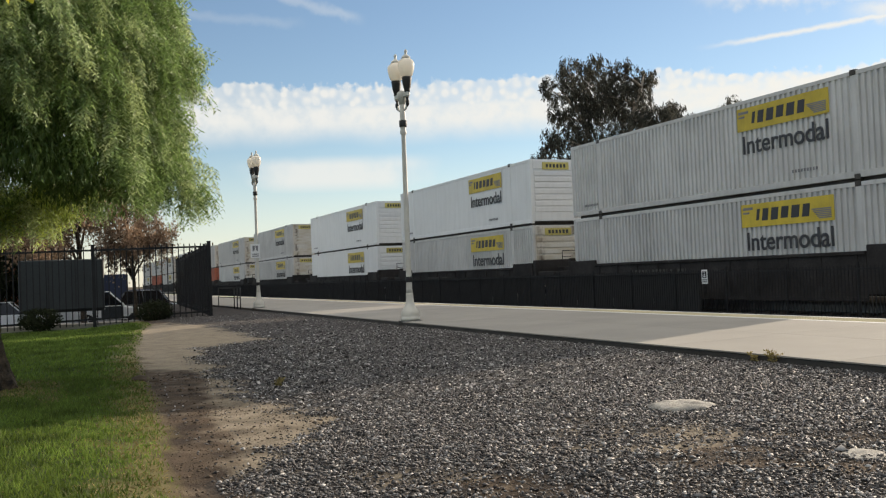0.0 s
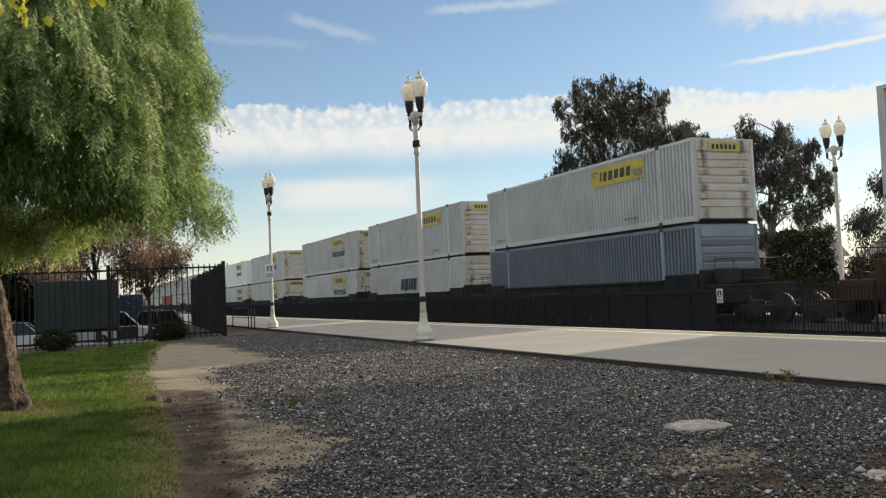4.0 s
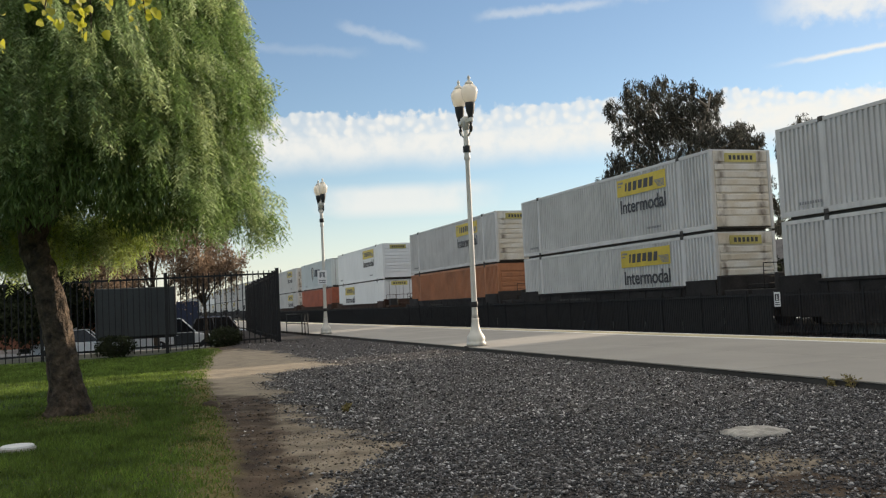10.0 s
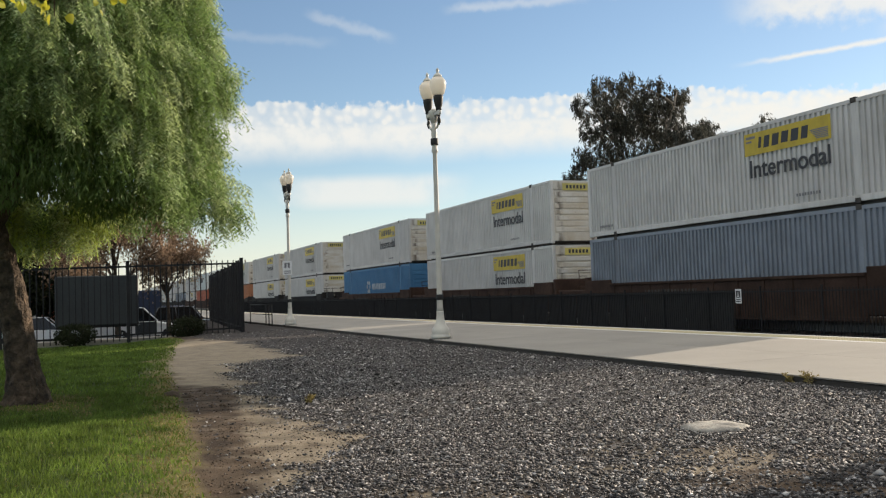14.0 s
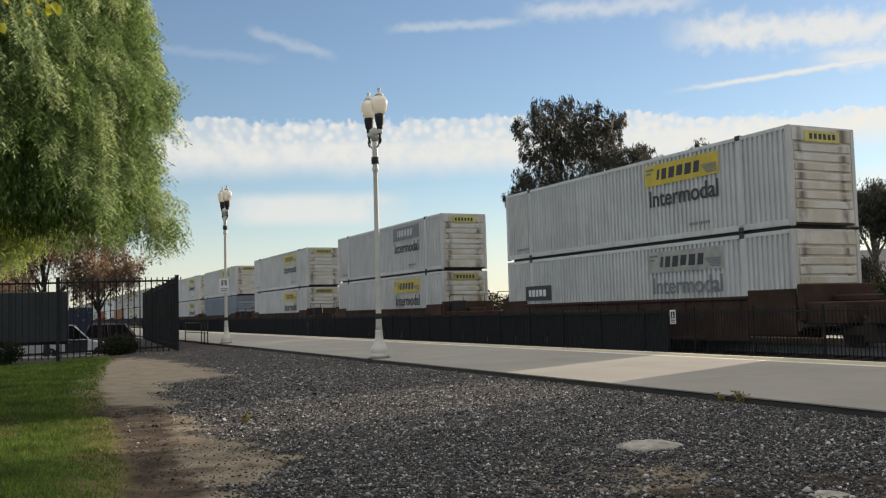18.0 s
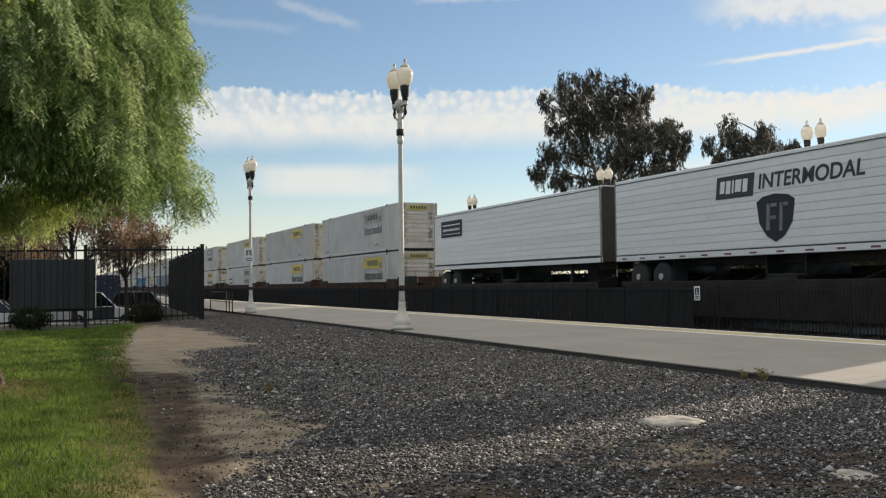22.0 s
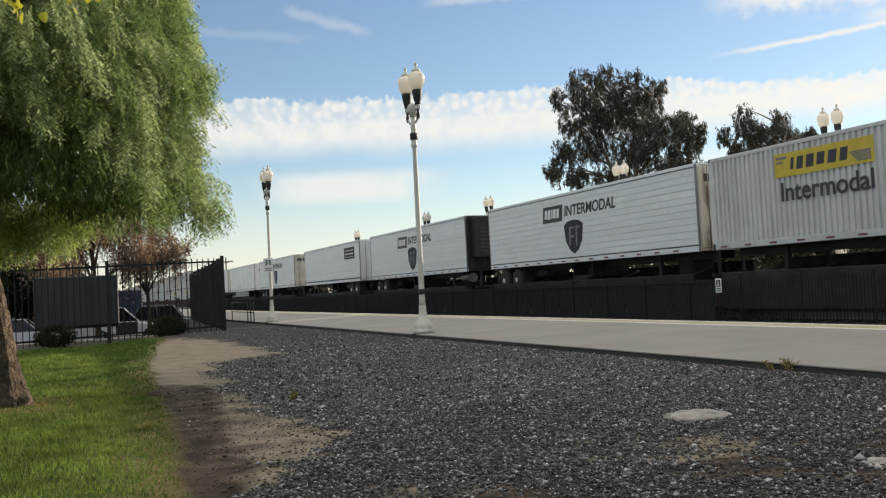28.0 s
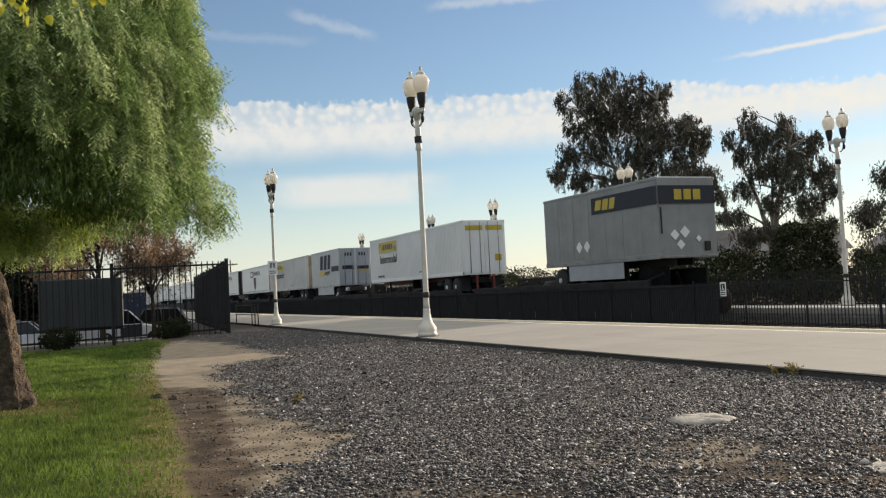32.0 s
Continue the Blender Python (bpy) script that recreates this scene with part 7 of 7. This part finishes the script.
M["stucco"] = material("pale stucco wall", (0.52, 0.49, 0.44), 0.9, vary=0.08, scale=1, fine=25, bump=0.15)
M["roof"] = material("grey shingle roof", (0.22, 0.21, 0.21), 0.85, vary=0.15, scale=2, fine=20, bump=0.3)
M["brick_red"] = material("red-brown painted wall", (0.30, 0.12, 0.07), 0.85, vary=0.15, scale=1.5, fine=20, bump=0.2)
M["asphalt"] = material("car park asphalt", (0.07, 0.07, 0.072), 0.9, vary=0.15, scale=1, fine=40, bump=0.3)


def house(x, y, z, w, d, wall_h, roof_h, label, wall_mat, ang=0.0, windows=2):
    h = thing("house", label, "building", pose(x, y, z, 0, 0, ang))
    part("wall", Shape().box(-w / 2, w / 2, -d / 2, d / 2, 0, wall_h), wall_mat, h)
    s = Shape()
    e = 0.4
    vs = [(-w / 2 - e, -d / 2 - e, wall_h), (w / 2 + e, -d / 2 - e, wall_h), (w / 2 + e, d / 2 + e, wall_h), (-w / 2 - e, d / 2 + e, wall_h), (-w / 2 - e, 0, wall_h + roof_h), (w / 2 + e, 0, wall_h + roof_h)]
    s.add(vs, [(0, 1, 5, 4), (2, 3, 4, 5), (1, 2, 5), (3, 0, 4), (3, 2, 1, 0)])
    part("roof", s, M["roof"], h)
    for i in range(windows):
        cx = -w / 2 + (i + 0.5) * w / windows
        wi = part("window", Shape().box(cx - 0.7, cx + 0.7, -d / 2 - 0.05, -d / 2 + 0.05, 1.0, 2.2, 0.01), M["sign_white"], h)
        part("pane", Shape().box(cx - 0.6, cx + 0.6, -d / 2 - 0.06, -d / 2 - 0.052, 1.1, 2.1), M["glass"], wi)
    part("door", Shape().box(w / 2 - 1.9, w / 2 - 0.9, -d / 2 - 0.04, -d / 2 + 0.04, 0.0, 2.05, 0.01), M["bark"], h)


house(-60.5, 54.0, -0.3, 11.0, 8.0, 3.4, 2.2, "pale stucco house with a grey gable roof", M["stucco"], 20, 3)
house(-43.0, 58.0, -0.3, 12.0, 8.0, 3.2, 2.0, "pale stucco house behind trees", M["stucco"], 10, 3)
house(-128.0, 48.0, -0.3, 16.0, 9.0, 4.0, 1.6, "long low pale building beyond the tracks", M["stucco"], 5, 4)
picket_fence("fence_4", (-14.0, 25.5), (-60.0, 25.5), 0.0, 1.35, 0.13, "black picket fence behind the far platform", bar=0.02, post=0.07)


def utility_pole(x, y, h):
    p = thing("utility_pole", "dark wooden utility pole with a cross arm", "pole", pose(x, y, -0.3), "utility poles")
    part("pole", Shape().rod((0, 0, 0), (0, 0, h), 0.16, 0.10), M["bark"], p)
    part("cross_arm", Shape().box(-0.06, 0.06, -1.2, 1.2, h - 0.8, h - 0.68), M["bark"], p)
    for y2 in (-1.0, -0.4, 0.4, 1.0):
        part("insulator", Shape().rod((0, y2, h - 0.68), (0, y2, h - 0.5), 0.05), M["lamp_black"], p)
    return p


utility_pole(-150, 24.4, 8.2)
utility_pole(-172, 27.4, 9.0)
wires = thing("power_line", "thin black power line wires", "wire")
for y2 in (-1.0, 1.0):
    pts = [(-150 + 150 * q - (0 if q >= 0 else 0), 24.4 + y2 + 22 * q, 7.3 + 0.8 * q - 2.0 * q * (1 - q)) for q in np.linspace(-0.4, 0.0, 8)]
    part("wire", Shape().sweep(pts, [0.02] * 8, 4), M["lamp_black"], wires)
for i, (x, y, h, r) in enumerate(((-190.0, 42.0, 9.5, 4.5), (-205.0, 52.0, 10.5, 5.0), (-176.0, 46.0, 8.0, 4.0), (-230.0, 50.0, 11.0, 6.0), (-160.0, 50.0, 7.0, 3.6))):
    gum_tree(x, y, -0.3, h, r, 70 + i, low=0.1, leaf=0.7, clumps=60, per=70, name="far_tree", label="distant dark green tree")

# ---- car park behind the tall fence ----
park = Shape().add([(-36.6, -24.0, -0.50), (-36.6, 5.4, -0.50), (-90.0, 5.4, -1.55), (-90.0, -24.0, -1.55)] + [(-36.6, -24.0, -2.0), (-36.6, 5.4, -2.0), (-90.0, 5.4, -2.0), (-90.0, -24.0, -2.0)], [(0, 1, 2, 3), (4, 7, 6, 5), (0, 4, 5, 1), (1, 5, 6, 2), (2, 6, 7, 3), (3, 7, 4, 0)])
solid("car_park", park, M["asphalt"], "dark asphalt car park", "car park", kind="structure")
solid("kerb_1", Shape().box(-36.55, -36.1, -14.0, 5.9, -0.4, -0.02, 0.03), M["concrete"], "concrete kerb under the fence", "kerb", kind="structure")


def lofted_car(name, label, m, paint, length, width, roof_h, cab, axles=(0.2, 0.81)):
    """A car along local x, nose at +x; cab: front and rear of the glasshouse at belt and roof."""
    c = thing(name, label, "car", m, "parked vehicles")
    belt = roof_h * 0.58
    prof = [(0.0, 0.32), (0.0, belt * 0.92), (length * 0.04, belt), (length * 0.72, belt), (length * 0.95, belt * 0.80), (length, belt * 0.62), (length, 0.32)]
    n = len(prof)
    s = Shape()
    vs = []
    for y, k in ((-width / 2, 0.94), (-width / 2 * 0.97, 1.0), (width / 2 * 0.97, 1.0), (width / 2, 0.94)):
        vs += [(length / 2 + (x - length / 2) * k, y, 0.32 + (z - 0.32) * k) for x, z in prof]
    fs = []
    for r in range(3):
        for i in range(n):
            j = (i + 1) % n
            fs.append((r * n + i, r * n + j, (r + 1) * n + j, (r + 1) * n + i))
    fs += [tuple(reversed(range(n))), tuple(3 * n + i for i in range(n))]
    part("body", s.add(vs, fs), paint, c)
    a, b, p, q = cab
    g = Shape()
    w0, w1 = width / 2 * 0.94, width / 2 * 0.76
    gv = [(a, -w0, belt - 0.01), (b, -w0, belt - 0.01), (b, w0, belt - 0.01), (a, w0, belt - 0.01), (p, -w1, roof_h), (q, -w1, roof_h), (q, w1, roof_h), (p, w1, roof_h)]
    g.add(gv, [(3, 2, 1, 0), (0, 1, 5, 4), (1, 2, 6, 5), (2, 3, 7, 6), (3, 0, 4, 7), (4, 5, 6, 7)])
    part("glasshouse", g, M["glass"], c)
    part("roof", Shape().box(p + 0.02, q - 0.02, -w1, w1, roof_h - 0.02, roof_h + 0.035, 0.015), paint, c)
    for x0, x1, sy in ((a, p, 1), (b, q, 1), ((a + b) / 2, (p + q) / 2, 1)):
        for sgn in (-1, 1):
            part("pillar", Shape().rod((x0, sgn * w0, belt), (x1, sgn * w1, roof_h), 0.035, n=6), paint, c)
    for x in (length * axles[0], length * axles[1]):
        for sgn in (-1, 1):
            y = sgn * (width / 2 - 0.1)
            t = Shape().rod((x, y - 0.11, 0.33), (x, y + 0.11, 0.33), 0.33, n=22)
            wh = part("wheel", t, M["tyre"], c)
            ri = Shape().rod((x, y + sgn * 0.108, 0.33), (x, y + sgn * 0.125, 0.33), 0.09, n=10)
            for k in range(5):
                an = k * 2 * math.pi / 5
                ri.rod((x + 0.06 * math.cos(an), y + sgn * 0.115, 0.33 + 0.06 * math.sin(an)), (x + 0.22 * math.cos(an), y + sgn * 0.115, 0.33 + 0.22 * math.sin(an)), 0.03, n=5)
            part("rim", ri, M["rim"], wh)
    for sgn in (-1, 1):
        part("headlight", Shape().box(length - 0.2, length - 0.02, sgn * (width / 2 - 0.28) - 0.16, sgn * (width / 2 - 0.28) + 0.16, belt * 0.62, belt * 0.76, 0.02), M["glass"], c)
        part("tail_light", Shape().box(-0.01, 0.06, sgn * (width / 2 - 0.2) - 0.1, sgn * (width / 2 - 0.2) + 0.1, belt * 0.7, belt * 0.9, 0.02), M["red"], c)
    return c


M["paint_white"] = material("white car paint", (0.82, 0.82, 0.82), 0.25, vary=0.03, scale=1, bump=0.0)
M["paint_dark"] = material("dark grey car paint", (0.03, 0.033, 0.038), 0.3, vary=0.05, scale=1, bump=0.0)
M["dark_box"] = material("dark grey-green box panel", (0.02, 0.024, 0.024), 0.6, vary=0.12, scale=0.8, fine=12, bump=0.05)
def park_z(x):
    """Height of the car park, which falls away from the yard."""
    return -0.50 + 1.05 * (x + 36.6) / 53.4


suv = lofted_car("white_car", "white parked car with a dark panel between its wheels", pose(-57.0, 0.0, park_z(-57.0), 0, 0, 86), M["paint_white"], 5.3, 1.85, 1.9, (0.4, 4.0, 0.7, 3.2), (0.375, 0.86))
# dark panel on each side of the car, between the wheels
for sgn in (-1, 1):
    door = part("front_door", Shape().box(2.75, 3.95, sgn * 0.93 - 0.012, sgn * 0.93 + 0.012, 0.42, 1.08, 0.01), M["paint_dark"], suv, "dark panel between the wheels")
    part("door_handle", Shape().box(2.85, 3.01, sgn * 0.95 - 0.012, sgn * 0.95 + 0.012, 0.92, 0.95), M["rim"], door)
lofted_car("dark_car", "dark parked car in the car park", pose(-62.0, 3.6, park_z(-62.0), 0, 0, 80), M["paint_dark"], 4.9, 1.9, 1.95, (0.5, 3.6, 0.9, 3.0))
lofted_car("dark_car", "dark parked car beside another", pose(-60.5, -6.0, park_z(-60.5), 0, 0, 95), M["paint_dark"], 4.8, 1.85, 1.55, (0.6, 3.4, 1.1, 2.7))
lofted_car("white_car", "white parked car in the far rank", pose(-53.0, -4.6, park_z(-53.0), 0, 0, 85), M["paint_white"], 4.6, 1.8, 1.5, (0.6, 3.4, 1.1, 2.7))

M["truck_blue"] = material("dark blue truck box", (0.012, 0.020, 0.048), 0.5, vary=0.1, scale=1.2, fine=18, bump=0.03)
van = thing("box_truck", "dark blue box truck parked beyond the cars", "truck", pose(-76.0, 4.6, park_z(-76.0), 0, 0, 90))
part("box_body", Shape().box(-2.6, 1.0, -1.1, 1.1, 0.95, 3.55, 0.05), M["truck_blue"], van)
part("cab", Shape().box(1.0, 2.7, -1.0, 1.0, 0.6, 2.3, 0.12), M["truck_blue"], van)
part("windscreen", Shape().box(1.6, 2.72, -0.9, 0.9, 1.5, 2.1, 0.05), M["glass"], van)
part("frame", Shape().box(-2.6, 2.5, -0.5, 0.5, 0.5, 0.95, 0.03), M["lamp_black"], van)
for x in (-1.6, 1.8):
    for sgn in (-1, 1):
        part("wheel", Shape().rod((x, sgn * 0.95 - 0.14, 0.46), (x, sgn * 0.95 + 0.14, 0.46), 0.46, n=20), M["tyre"], van)

cargo = thing("cargo_trailer", "dark grey boxed cargo trailer behind the fence", "trailer", pose(-42.5, 0.47, park_z(-42.5)))
part("box_body", Shape().box(-1.1, 1.1, -1.67, 1.67, 1.0, 3.12, 0.04), M["dark_box"], cargo)
for i in range(4):
    part("panel_rib", Shape().box(1.1, 1.12, -1.6 + i * 1.05, -1.55 + i * 1.05, 1.1, 3.1), M["lamp_black"], cargo)
part("frame", Shape().box(-0.6, 0.6, -1.65, 1.65, 0.9, 1.0, 0.02), M["lamp_black"], cargo)
for sgn in (-1, 1):
    wh = part("wheel", Shape().rod((sgn * 0.98 - 0.1, -1.3, 0.40), (sgn * 0.98 + 0.1, -1.3, 0.40), 0.40, n=20), M["tyre"], cargo)
    part("rim", Shape().rod((sgn * 1.09 - 0.01, -1.3, 0.40), (sgn * 1.09 + 0.01, -1.3, 0.40), 0.19, n=14), M["rim"], wh)

bush(-35.3, -0.35, -0.2, 0.66, 0.8, 81, label="low clipped dark shrub at the fence foot", group="shrubs by the fence", count=3000, leaf=0.09)
bush(-35.7, 3.6, -0.1, 0.66, 0.78, 82, label="low clipped dark shrub at the fence foot", group="shrubs by the fence", count=3000, leaf=0.09)
gum_tree(-50.0, 1.4, -0.3, 7.4, 4.1, 91, low=0.20, leaf=0.13, clumps=260, per=125, name="brown_tree", label="tree with sparse dry brown leaves", mat="dry_leaf", bark="bark", wide=0.3)
gum_tree(-50.5, 4.0, -0.3, 6.2, 2.4, 92, low=0.52, leaf=0.13, clumps=110, per=80, name="brown_tree", label="tree with sparse dry brown leaves", mat="dry_leaf", bark="bark", wide=0.3)
gum_tree(-53.0, -3.6, -0.3, 7.8, 4.2, 93, low=0.12, leaf=0.2, clumps=260, per=190, name="green_tree", label="green street tree behind the car park", mat="shrub_leaf", bark="bark", wide=0.3)
shed = thing("brick_building", "low red-brown building behind the car park", "building", pose(-62.0, -8.0, -0.3))
part("wall", Shape().box(-4, 4, -9, 7.0, 0, 3.0), M["brick_red"], shed)
part("roof", Shape().box(-4.3, 4.3, -9.3, 7.3, 3.0, 3.3, 0.05), M["roof"], shed)
part("door", Shape().box(4.0, 4.06, -2.0, -1.0, 0, 2.05, 0.01), M["paint_white"], shed)
for yy in (1.0, 4.0):
    wi = part("window", Shape().box(4.0, 4.05, yy, yy + 1.6, 1.0, 2.1, 0.01), M["sign_white"], shed)
    part("pane", Shape().box(4.05, 4.06, yy + 0.1, yy + 1.5, 1.1, 2.0), M["glass"], wi)


# ---- platform pieces ----
def platform_pieces():
    # slabs, two across, with open joints
    x_step, y_mid = 3.05, (PLAT_NEAR + PLAT_FAR - 0.75) / 2
    for row, (y0, y1) in enumerate(((PLAT_NEAR, y_mid), (y_mid, PLAT_FAR - 0.75))):
        s = Shape().box(0.002, x_step - 0.002, y0 + 0.002, y1 - 0.002, PLAT_Z - 0.02, PLAT_Z, 0.003)
        me = tilted(s, PLAT_NEAR, SLOPE).mesh("slab", M["concrete"])
        for i in range(62):
            ob = part("slab", me, None, near_platform)
            ob.location = (-160 + x_step * i, 0, 0)
    line = Shape().box(-160, 30, PLAT_FAR - 0.75, PLAT_FAR - 0.62, PLAT_Z - 0.05, PLAT_Z + 0.002)
    part("white_line", tilted(line, PLAT_NEAR, SLOPE), M["white_line"], near_platform)
    edge = Shape().box(-160, 30, PLAT_FAR - 0.12, PLAT_FAR, PLAT_Z - 0.3, PLAT_Z + 0.006, 0.01)
    part("edge_strip", tilted(edge, PLAT_NEAR, SLOPE), M["white_line"], near_platform)
    t = Shape().box(0.003, 0.497, PLAT_FAR - 0.618, PLAT_FAR - 0.122, PLAT_Z - 0.05, PLAT_Z + 0.002)
    td = Shape().add(t.v, t.f)
    for i in range(8):
        for j in range(8):
            cx, cy, r = 0.034 + 0.0617 * i, PLAT_FAR - 0.586 + 0.0617 * j, 0.018
            z = PLAT_Z + 0.002
            vs = [(cx + a * r, cy + b * r, z) for a, b in ((-1, -1), (1, -1), (1, 1), (-1, 1))] + [(cx + a * r * 0.55, cy + b * r * 0.55, z + 0.006) for a, b in ((-1, -1), (1, -1), (1, 1), (-1, 1))]
            td.add(vs, [(0, 1, 5, 4), (1, 2, 6, 5), (2, 3, 7, 6), (3, 0, 4, 7), (4, 5, 6, 7)])
    plain, domed = tilted(t, PLAT_NEAR, SLOPE).mesh("tactile_tile", M["tactile"]), tilted(td, PLAT_NEAR, SLOPE).mesh("tactile_tile", M["tactile"])
    for i in range(250):
        x = -118.0 + 0.5 * i
        ob = part("tactile_tile", domed if x > -45 else plain, None, near_platform)
        ob.location = (x, 0, 0)
    far_tiles = Shape().box(-160, -118.0, PLAT_FAR - 0.618, PLAT_FAR - 0.122, PLAT_Z - 0.05, PLAT_Z + 0.002)
    part("far_tactile", tilted(far_tiles, PLAT_NEAR, SLOPE), M["tactile"], near_platform)


platform_pieces()


# ---- what moves ----
def motions():
    times = [2.0 * i for i in range(17)]
    for ob, x0, z, y in moving:
        walk(ob, [(t, pose(x0 - gone(t), y, z)) for t in times])


motions()
